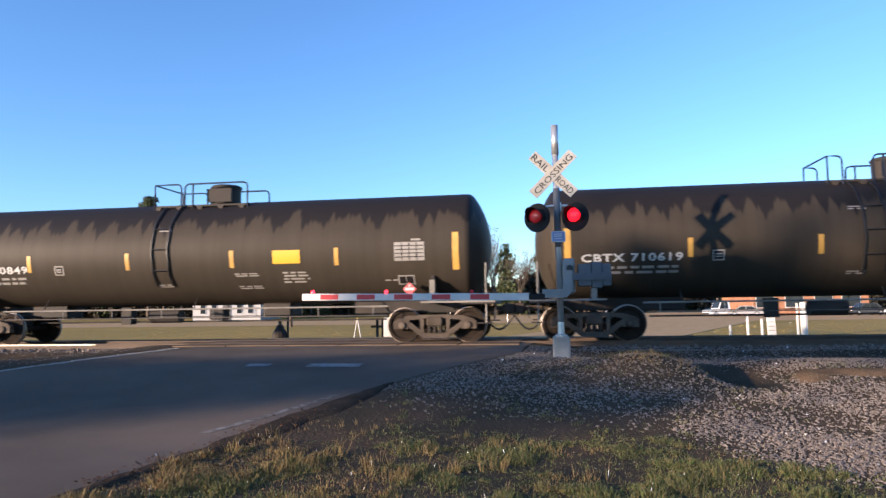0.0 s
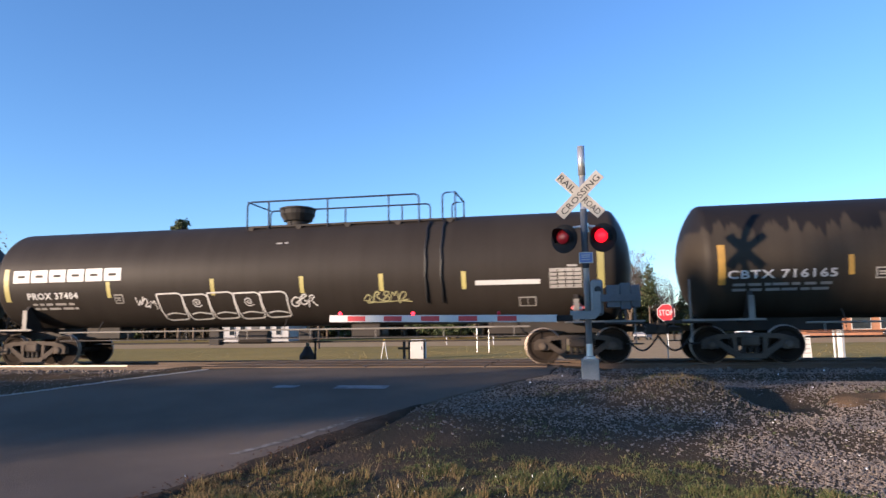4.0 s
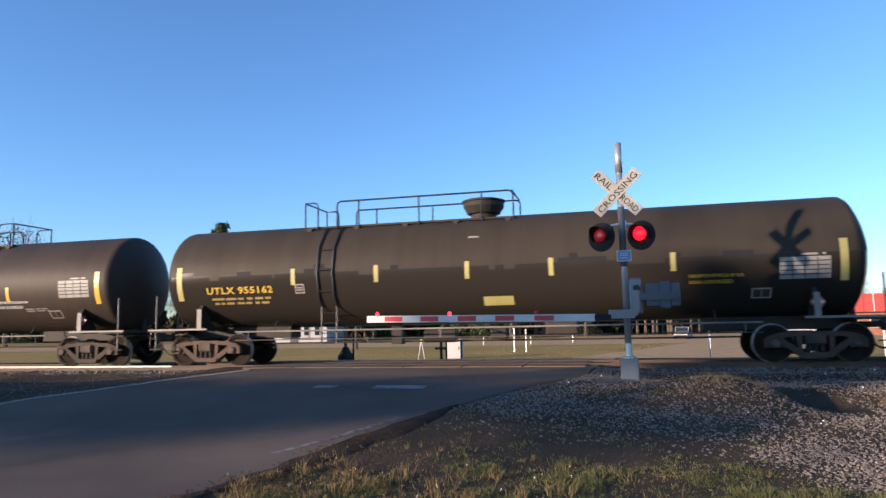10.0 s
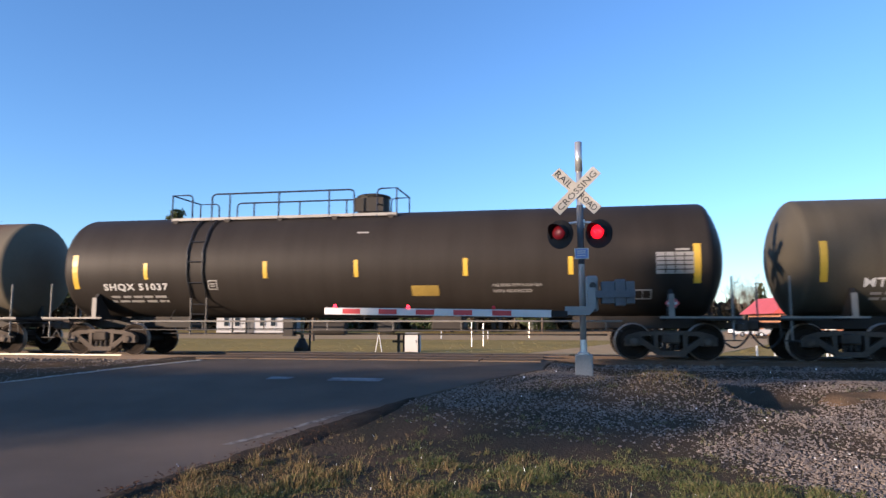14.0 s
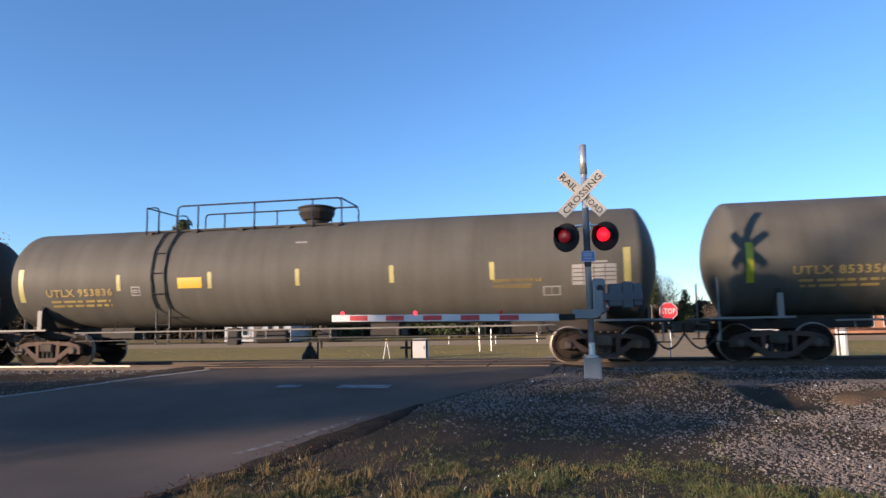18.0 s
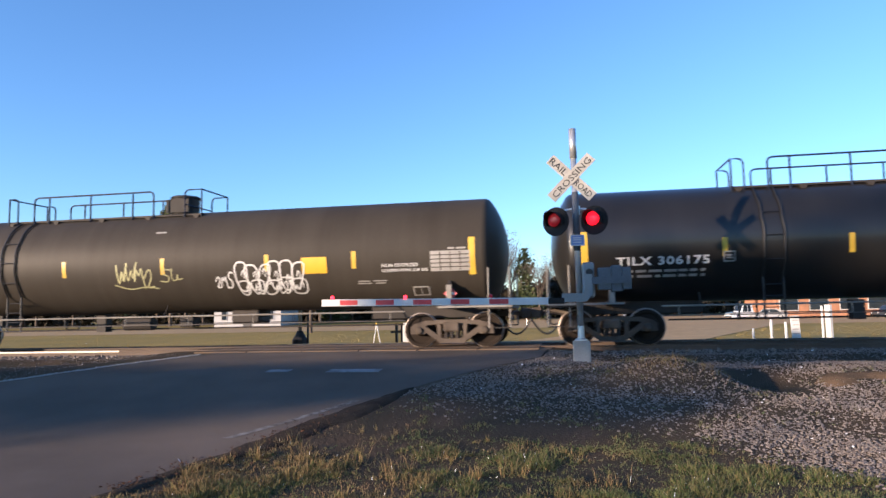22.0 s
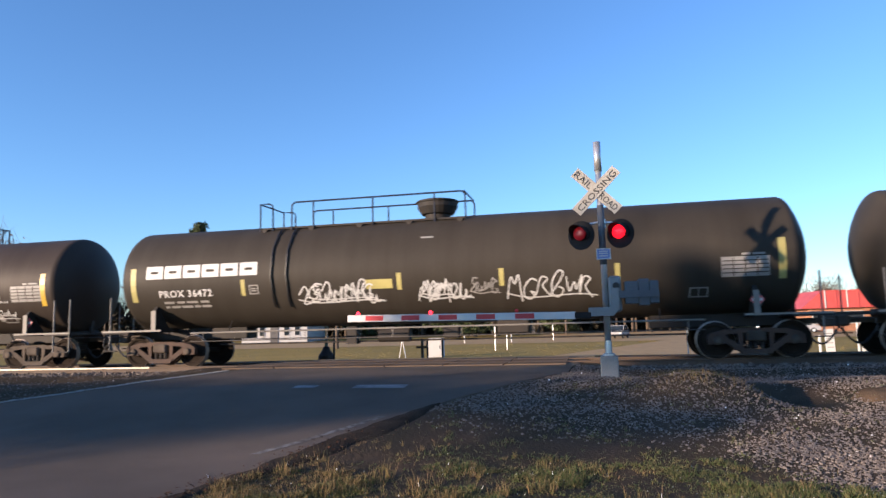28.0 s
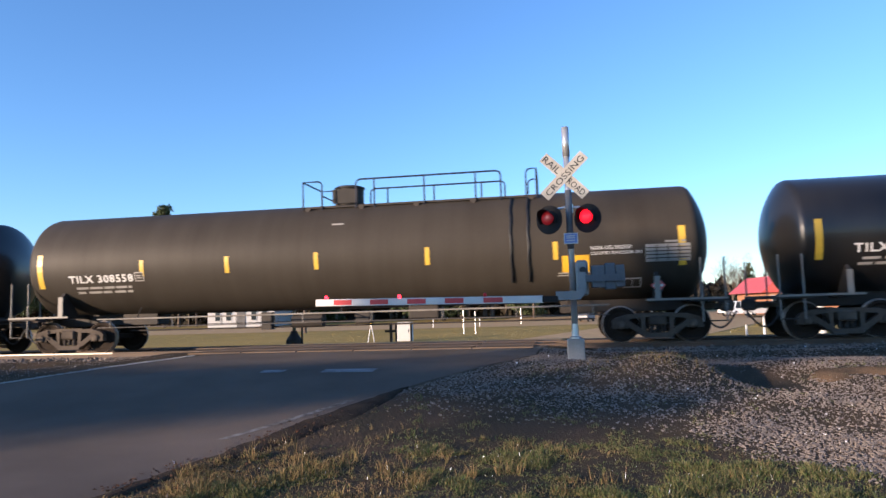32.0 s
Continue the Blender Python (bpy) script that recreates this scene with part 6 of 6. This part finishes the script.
# a mixed wood along the far side of the field, with open sky over the low part on the right
for k in range(86):
    x = -135 + k * 1.79 + rnd2.uniform(-1, 1)
    y = 92 + rnd2.uniform(-4, 14) + (18 if x < -60 else 0)
    top = float(np.interp(x / y, [-1.3, -0.7, -0.45, -0.3, -0.2, -0.1, 0.0, 0.04, 0.065, 0.09, 0.115, 0.14, 0.18], [0.12, 0.1, 0.085, 0.08, 0.11, 0.115, 0.095, 0.1, 0.122, 0.105, 0.085, 0.06, 0.04])) * y + 1.4
    if rnd2.random() < 0.55:
        i = rnd2.choice((0, 1, 2))
        plant("pine", i, x, y, top * rnd2.uniform(0.75, 1.05) / (14, 17, 9)[i], rnd2.uniform(0, 360), PINE_L)
    else:
        i = rnd2.choice((0, 1))
        plant("bare", i, x, y, top * rnd2.uniform(0.8, 1.1) / (14, 12)[i], rnd2.uniform(0, 360), BARE_L)
plant("pine", 3, -56.6, 90, 1.06, 20, "tall round-headed pine standing above the wood")
plant("bare", 0, -74, 68, 1.25, 60, "large leafless tree beyond the field")
plant("bare", 1, -79, 74, 1.3, 10, "large leafless tree beyond the field")
plant("bare", 0, -13, 92, 1.0, 100, BARE_L)
plant("bare", 1, -15.5, 90, 1.1, 200, BARE_L)
plant("pine", 2, -14.5, 86, 1.05, 0, "rounded olive green cedar at the edge of the field")
plant("pine", 0, 5.5, 92, 0.75, 0, PINE_L)
for x, y, kind, i, size in ((9.5, 96, "pine", 0, 0.62), (11.5, 94, "bare", 1, 0.72), (6.2, 95, "pine", 1, 0.58), (3.6, 94, "bare", 0, 0.72), (7.6, 90, "bare", 1, 0.85), (24.5, 100, "bare", 0, 0.58), (27, 101, "pine", 2, 0.72), (30, 99, "bare", 1, 0.6), (33, 102, "bare", 0, 0.52), (37, 104, "pine", 0, 0.4), (41, 103, "bare", 1, 0.6)):
    plant(kind, i, x, y, size, x * 37, PINE_L if kind == "pine" else BARE_L)
for x in (31, 34, 40, 47, 56, 66):
    plant("bare", int(x) % 2, x, 128 + x % 5, 0.62, x * 7, BARE_L)

# dense brush under and between the trees
BRUSH = island_mat("winter_brush", [(0.05, 0.04, 0.028), (0.075, 0.06, 0.035), (0.04, 0.042, 0.022), (0.1, 0.075, 0.05), (0.03, 0.028, 0.02)], 0.9)
blobs = []
for k in range(150):
    x = -300 + k * 2.65
    y = (166 if x < -95 else 150) if x < 22 else 186
    hh = rnd2.uniform(2.6, 6.0 if x < 14 else 4.0) * y / 150
    blobs.append((x, y + rnd2.uniform(-3, 3), ground_z(x, y) + hh * 0.75, 2.6, 2.0, hh))
tagged(new("brush", crown_mesh("brush", blobs, 60000, 1.15, 91, BRUSH)), "dense brown winter brush along the edge of the wood", "bushes", kind="stuff")

# unseen tall trees added far behind the camera to cast shade, towards the low sun; p and h count across the sun's way
# and up to it
SA, CA, TE = math.sin(radians(SUN_AZ - 180)), math.cos(radians(SUN_AZ - 180)), math.tan(radians(SUN_EL))


def shade_tree(p0, q, clumps, seed, leaf=0.22):
    """An unseen tall tree added for its shade, with thin crown clumps of (p, h, half width, half height, closeness).
    """
    x0, y0 = p0 * CA + q * SA, -p0 * SA + q * CA
    g = -0.58
    t = thing("shade_tree", "unseen tall tree added far behind the verge to cast shade", "tree", at=pose(x0, y0, g), group="trees behind the verge")
    rnd = random.Random(seed)
    bm = bmesh.new()
    top = max(h - TE * q for p, h, a, b, c in clumps) - g
    tube(bm, [(0, 0, -0.3), (0.1, 0.05, top * 0.5), (0, 0, top)], [0.14, 0.1, 0.04], 8)
    blobs = []
    for p, h, rp, rh, close in clumps:
        qq = q + rnd.uniform(-0.8, 0.8)
        x, y, z = p * CA + qq * SA - x0, -p * SA + qq * CA - y0, h - TE * qq - g
        n = int(2.2 * close * 3.14 * rp * rh / (leaf * leaf * 0.45))
        blobs.append(((x, y, z, rp, rp, rh), n))
        tube(bm, [(0.05, 0.02, max(2.0, z - 0.2)), (x, y, z)], [0.06, 0.02], 5)
    part("trunk", bm, BARK, t)
    for k, (blob, n) in enumerate(blobs):
        part("crown", crown_mesh("crown", [blob], n, leaf, seed * 31 + k, LEAF), LEAF, t)


# each clump is set where its shade should fall on road, verge or train
shade_tree(-19.5, -45, [(-21.5, -1.1, 1.4, 0.8, 2.2), (-19.4, -0.95, 1.4, 0.8, 2.2), (-17.6, -0.6, 1.2, 0.75, 2.2)], 1)
shade_tree(-14.6, -45, [(-16.0, -0.45, 1.3, 0.75, 2.4), (-14.6, -0.3, 1.2, 0.85, 2.4), (-13.2, -0.05, 1.1, 0.95, 2.4)], 2)
shade_tree(-11.2, -46, [(-12.2, 0.1, 1.0, 1.05, 2.4), (-11.0, 0.3, 1.0, 0.95, 2.4), (-9.9, 0.6, 0.9, 0.65, 2.2)], 3)
shade_tree(-10.4, -45, [(-9.0, 0.75, 0.9, 0.5, 2.0), (-7.9, 0.8, 0.9, 0.5, 2.0), (-6.8, 0.75, 0.9, 0.5, 2.0), (-5.9, 0.8, 0.6, 0.5, 1.6)], 4)
shade_tree(-11.4, -40, [(-12.0, 1.85, 0.8, 0.4, 2.0), (-10.7, 1.95, 0.9, 0.5, 2.2), (-9.4, 2.0, 0.9, 0.6, 2.0), (-8.1, 2.2, 0.9, 0.8, 2.0), (-6.8, 2.4, 0.9, 0.9, 2.0), (-11.4, 3.1, 0.8, 0.9, 2.4), (-10.85, 4.1, 0.6, 0.65, 2.6)], 5)
shade_tree(-12.0, -42, [(-10.3, 3.3, 0.7, 0.85, 2.2), (-9.0, 3.6, 0.9, 1.1, 2.4), (-8.5, 4.7, 0.6, 0.4, 0.7), (-7.4, 3.55, 1.0, 0.95, 1.7), (-7.6, 5.6, 0.8, 0.8, 0.5), (-6.2, 4.4, 1.0, 1.7, 1.4), (-6.6, 6.4, 0.9, 0.8, 0.6), (-5.2, 3.0, 0.9, 1.2, 1.8)], 6)
shade_tree(-4.6, -43, [(-6.2, 2.45, 0.8, 0.4, 2.2), (-5.0, 2.6, 0.8, 0.4, 2.2), (-3.9, 2.75, 0.8, 0.4, 2.2), (-2.8, 2.9, 0.8, 0.4, 2.0), (-5.6, 3.2, 0.7, 0.5, 1.8)], 8)
shade_tree(-10.0, -44, [(-12.3, 2.7, 0.8, 0.6, 2.4), (-11.3, 2.75, 0.8, 0.6, 2.4), (-10.3, 2.85, 0.8, 0.6, 2.4), (-9.3, 2.95, 0.8, 0.6, 2.4), (-8.3, 3.1, 0.8, 0.6, 2.4), (-7.3, 3.2, 0.8, 0.6, 2.2), (-10.3, 3.7, 0.7, 0.6, 2.2), (-10.7, 4.2, 0.45, 0.4, 1.8), (-9.4, 4.3, 0.6, 0.45, 2.0), (-9.0, 3.9, 0.7, 0.5, 2.2), (-8.5, 5.4, 0.4, 0.35, 0.6)], 7)

# church with a thin steeple
church = thing("church", "small white church with a gable roof and a thin steeple", "building", at=pose(-37.6 * K, 76 * K, -1.15, 0, 0, 12) @ Matrix.Scale(K, 4))
bm = box(bmesh.new(), -4, 4, 0, 12, 0, 2.6)
part("wall", bm, WALL_WHITE, church)
bm = prism(bmesh.new(), [(-4, 2.6), (4, 2.6), (0, 4.3)], 0.02, 11.98)
part("gable", bm, WALL_WHITE, church)
for s in (-1, 1):
    bm = bmesh.new()
    prism(bm, [(0, 4.35), (s * 4.3, 2.5), (s * 4.3, 2.62), (0, 4.5)], -0.3, 12.3)
    part("roof", bm, ROOF, church, "grey shingle roof slope")
bm = lathe(bmesh.new(), [(4.2, 0.55), (5.4, 0.55), (5.45, 0.4), (9.6, 0.03)], "z", 8, pose(0.9, 1.2, 0))
part("steeple", bm, WALL_WHITE, church)
for x in (-2.8, -1.5, 1.5, 2.8):
    w = part("window", box(bmesh.new(), x - 0.35, x + 0.35, -0.06, -0.01, 0.8, 2.0), WALL_WHITE, church)
    part("pane", box(bmesh.new(), x - 0.28, x + 0.28, -0.08, -0.062, 0.87, 1.93), GLASS, w)
d = part("door", box(bmesh.new(), -0.5, 0.5, -0.06, -0.01, 0.0, 2.0), ROOF, church)

# shop with a red mansard roof
shop = thing("shop", "low orange brick shop with a red metal mansard roof", "building", at=pose(25.2 * K, 71 * K, -1.15, 0, 0, 4) @ Matrix.Scale(K, 4))
part("wall", box(bmesh.new(), -4.6, 6.5, 0, 9, 0, 2.2), BRICK, shop)
bm = bmesh.new()
prism(bm, [(-5.4, 2.2), (7.2, 2.2), (7.0, 3.9), (-3.4, 3.9)], -0.5, 9.5)
part("mansard_roof", bm, WALL_RED, shop, "bright red ribbed metal roof")
for k in range(11):
    x = -3.2 + k * 0.98
    part("roof_rib", box(bmesh.new(), x - 0.06, x + 0.06, -0.56, -0.505, 2.25, 3.88), WALL_WHITE if k in (0, 2, 10) else WALL_RED, shop)
for x in (-3.4, -0.6, 2.2, 4.8):
    w = part("window", box(bmesh.new(), x - 0.9, x + 0.9, -0.06, -0.01, 0.7, 1.9), WALL_WHITE, shop)
    part("pane", box(bmesh.new(), x - 0.82, x + 0.82, -0.08, -0.062, 0.78, 1.82), GLASS, w)
# stop sign beyond the crossing
sgn = thing("stop_sign", "red octagonal stop sign on a steel post", "road sign", at=pose(4.8, 36, ground_z(4.8, 36)))
part("post", box(bmesh.new(), -0.03, 0.03, 0.0, 0.04, -0.2, 3.1), GALV, sgn)
bm = bmesh.new()
prism(bm, [(0.475 * math.cos(math.radians(22.5 + 45 * k)), 0.475 * math.sin(math.radians(22.5 + 45 * k))) for k in range(8)], -0.012, -0.004)
face = part("sign_face", bm, WHITE, sgn, "white bordered octagon", at=pose(0, 0, 2.72))
bm = bmesh.new()
prism(bm, [(0.44 * math.cos(math.radians(22.5 + 45 * k)), 0.44 * math.sin(math.radians(22.5 + 45 * k))) for k in range(8)], -0.017, -0.0125)
part("red_field", bm, mat("sign_red", (0.72, 0.05, 0.06), 0.4, bump=0), face)
part("letters", text_mesh("STOP", WHITE, 0.68, 0.3), WHITE, face, at=pose(-0.34, -0.021, -0.15))

# utility pole and its wires
pole = thing("utility_pole", "dark wooden utility pole with a crossarm", "utility pole", at=pose(-27.2, 70, -1.15))
part("pole", tube(bmesh.new(), [(0, 0, -0.3), (0, 0, 13.7)], [0.19, 0.12], 10), BARK, pole)
part("crossarm", box(bmesh.new(), -1.25, 1.25, -0.06, 0.06, 11.85, 12.0), BARK, pole)
for x in (-1.0, -0.5, 0.5, 1.0):
    part("insulator", lathe(bmesh.new(), [(12.0, 0.02), (12.05, 0.05), (12.15, 0.04), (12.18, 0.0)], "z", 8, pose(x, 0, 0)), GALV, pole)
part("transformer", lathe(bmesh.new(), [(10.3, 0.0), (10.3, 0.24), (11.2, 0.24), (11.25, 0.0)], "z", 12, pose(0.35, 0, 0)), GALV, pole)

# small things along the far verge


def post(name, label, x, y, h, r, m, z=None, square=False):
    g = ground_z(x, y) if z is None else z
    bm = box(bmesh.new(), -r, r, -r, r, -0.2, h, bevel=r * 0.2) if square else tube(bmesh.new(), [(0, 0, -0.2), (0, 0, h)], r, 8)
    return thing(name, label, "post", at=pose(x, y, g), bm=bm, material=m)


post("marker_post", "thin dark steel marker post at the crossing's edge", -9.05, 23.0, 1.2, 0.04, BLACKPAINT)
for x, h, r in ((11.0, 0.7, 0.07), (12.0, 1.2, 0.08), (12.8, 1.05, 0.08), (14.8, 1.95, 0.07), (15.15, 2.0, 0.2)):
    post("guard_post", "white painted guard post on the far verge", x, 42.3, h, r, WHITE)
board = thing("sign_board", "narrow white board with faded lettering on the verge", "sign", at=pose(13.25, 42.0, ground_z(13.2, 42.0), 0, -2, 0), bm=box(bmesh.new(), -0.24, 0.24, -0.03, 0.03, -0.1, 1.4, bevel=0.008), material=WHITE)
for z in (0.35, 0.6, 0.85, 1.12):
    part("sign_line", box(bmesh.new(), -0.17, 0.17, -0.036, -0.031, z, z + 0.05), GREYWHITE, board)
for x, y, h in ((8.2, 61, 1.95), (-7.9, 57, 2.0), (-6.9, 57, 1.9), (-4.5, 85, 2.0)):
    post("fence_post", "thin pale steel fence post in the field", x, y, h, 0.05, GALV)
for x, y in ((-14.8, 80), (-9.2, 80.5), (-30.0, 74)):
    post("marker_post", "short white roadside marker post", x, y, 1.0, 0.07, WHITE)
stakes = thing("survey_stakes", "two white survey stakes tied together at the top", "stakes", at=pose(-12.7, 45, ground_z(-12.7, 45)))
for s in (-1, 1):
    part("stake", tube(bmesh.new(), [(s * 0.25, 0, -0.1), (0.0, 0, 1.35)], 0.035, 6), WHITE, stakes)
part("ribbon", box(bmesh.new(), -0.05, 0.05, -0.04, 0.04, 1.25, 1.37), ORANGE, stakes)
cross = thing("cross_post", "dark post with a short crosspiece", "post", at=pose(-6.02, 24.0, ground_z(-6, 24)))
part("upright", box(bmesh.new(), -0.045, 0.045, -0.045, 0.045, -0.2, 0.85), BLACKPAINT, cross)
part("crosspiece", box(bmesh.new(), -0.22, 0.22, -0.06, -0.046, 0.5, 0.58), BLACKPAINT, cross)
for x in (-5.83, -5.27):
    post("marker_post", "short dark square post beyond the rails", x, 24.0, 0.85, 0.03, BLACKPAINT, square=True)
cab = thing("equipment_cabinet", "white equipment cabinet on the far verge", "cabinet", at=pose(-10.6, 46, ground_z(-10.6, 46)))
body = part("body", box(bmesh.new(), -0.5, 0.5, 0, 0.7, -0.1, 1.32, bevel=0.02), WALL_WHITE, cab)
part("door", box(bmesh.new(), -0.44, 0.44, -0.02, -0.002, 0.08, 1.26, bevel=0.006), WALL_WHITE, cab)
part("handle", box(bmesh.new(), 0.3, 0.35, -0.05, -0.021, 0.6, 0.82), BLACKPAINT, cab)

# vehicles


def vehicle(name, label, paint, length, height, pickup, at):
    v = thing(name, label, "car", at=at)
    w, h0 = 0.9, 0.35
    L = length / 2
    if pickup:
        top = [(-L, h0), (L, h0), (L, 0.98), (0.55, 1.0), (0.35, height), (-0.95, height), (-1.35, 1.08), (-L + 0.1, 0.98)]
    else:
        top = [(-L, h0), (L, h0), (L, 0.85), (L * 0.75, 1.0), (L * 0.42, height), (-L * 0.3, height), (-L * 0.55, 0.98), (-L, 0.82)]
    body = part("body", prism(bmesh.new(), top, -w, w), paint, v)
    if pickup:
        wins = ([(0.2, 1.08), (0.08, height - 0.1), (-0.3, height - 0.1), (-0.3, 1.08)], [(-0.36, 1.08), (-0.36, height - 0.1), (-0.88, height - 0.1), (-1.15, 1.08)])
    else:
        wins = ([(L * 0.6, 1.0), (L * 0.36, height - 0.08), (0.1, height - 0.08), (0.1, 1.0)], [(0.02, 1.0), (0.02, height - 0.08), (-L * 0.26, height - 0.08), (-L * 0.46, 1.0)])
    for o in wins:
        part("window", prism(bmesh.new(), o, -w - 0.008, -w + 0.01), GLASS, body)
    for sx in (-L * 0.62, L * 0.62):
        for y in (-w + 0.08, w - 0.08):
            wh = part("wheel", lathe(bmesh.new(), [(-0.1, 0.0), (-0.1, 0.31), (-0.06, 0.34), (0.06, 0.34), (0.1, 0.31), (0.1, 0.0)], "y", 20, None), RUBBER, v, at=pose(sx, y, 0.34))
            part("rim", lathe(bmesh.new(), [(-0.115, 0.0), (-0.112, 0.2), (-0.1, 0.21)], "y", 16), GALV, wh)
    for y in (-0.8, 0.55):
        part("headlight", box(bmesh.new(), -L - 0.015, -L + 0.02, y, y + 0.25, 0.6, 0.74), WHITE, v)
    # windscreen on the front slope, bumper below
    (fx, fz), (rx, rz) = top[-2], top[-3]
    part("windscreen", prism(bmesh.new(), [(fx + 0.04 * (rx - fx), fz + 0.08 * (rz - fz)), (rx - 0.1 * (rx - fx), rz - 0.1 * (rz - fz)), (rx - 0.1 * (rx - fx) - 0.02, rz - 0.1 * (rz - fz) + 0.008), (fx - 0.02 + 0.04 * (rx - fx), fz + 0.088 * (rz - fz))], -w + 0.1, w - 0.1), GLASS, body)
    part("bumper", box(bmesh.new(), -L - 0.06, -L - 0.002, -0.86, 0.86, 0.36, 0.54, bevel=0.02), RUBBER, v)
    part("tail_light", box(bmesh.new(), L - 0.02, L + 0.012, -0.82, -0.62, 0.68, 0.88), RED, v)
    return v


HZ = -1.12
truck_w = vehicle("pickup_truck", "white pickup truck driving along the highway", CARPAINT_W, 5.6, 1.8, True, pose(-5.9, 82, HZ))
MOVERS.append((truck_w, [(0, pose(41, 82, HZ)), (1.5, pose(-5.9, 82, HZ)), (3.0, pose(-52.8, 82, HZ)), (6.0, pose(-147, 82, HZ)), (32, pose(-148, 82, HZ))]))
sedan = vehicle("sedan", "white sedan driving along the highway", CARPAINT_W, 4.6, 1.45, False, pose(93, 82, HZ))
MOVERS.append((sedan, [(0, pose(96, 82, HZ)), (22.0, pose(93, 82, HZ)), (24.3, pose(18.4, 82, HZ)), (25.5, pose(-20.5, 82, HZ)), (27.5, pose(-85, 82, HZ)), (29, pose(-133, 82, HZ)), (32, pose(-134, 82, HZ))]))
grey = vehicle("grey_car", "grey car rolling slowly up to the junction", CARPAINT_G, 4.5, 1.65, False, pose(9, 92, HZ, 0, 0, 70))
MOVERS.append((grey, [(0, pose(9.8, 98, HZ, 0, 0, 75)), (22, pose(9.5, 98, HZ, 0, 0, 75)), (24, pose(7.6, 95, HZ, 0, 0, 75)), (25.5, pose(5.5, 92, HZ, 0, 0, 75)), (28, pose(3.6, 90, HZ, 0, 0, 75)), (32, pose(3.5, 90, HZ, 0, 0, 75))]))
vehicle("delivery_van", "white delivery van parked beside the shop", CARPAINT_W, 5.6, 2.1, True, pose(25.2, 100, HZ, 0, 0, 20))
vehicle("parked_car", "silver car parked beside the shop", CARPAINT_G, 4.5, 1.45, False, pose(27.6, 98, HZ, 0, 0, -15))
vehicle("parked_car", "dark car parked beyond the shop windows", CARPAINT_D, 4.7, 1.6, False, pose(42.5, 97, HZ, 0, 0, 10))


# ---- what moves ----


def motions():
    for i, car in enumerate(TRAIN):
        x0 = FRONT[i] - SPACING[i] / 2
        walk(car, [(float(t), pose(x0 + gone(t), TRACK_Y, RAIL_Z)) for t in range(33)])
    # the wheels roll while their car is near
    for w, wx, car in WHEELSETS:
        i = car["spec"]
        x0 = FRONT[i] - SPACING[i] / 2
        rows = []
        for f in range(0, 32 * FPS + 1):
            t = f / FPS
            x = x0 + gone(t)
            if -36 < x < 30:
                rows.append((t, pose(wx, 0, 0.457, 0, math.degrees(gone(t) / 0.457), 0)))
        rows = rows or [(0.0, pose(wx, 0, 0.457))]
        if rows[0][0] > 0.02:
            rows.insert(0, (0.0, rows[0][1]))
        if rows[-1][0] < 31.98:
            rows.append((32.0, rows[-1][1]))
        walk(w, rows)
    for thing_, rows in MOVERS:
        walk(thing_, rows)


motions()
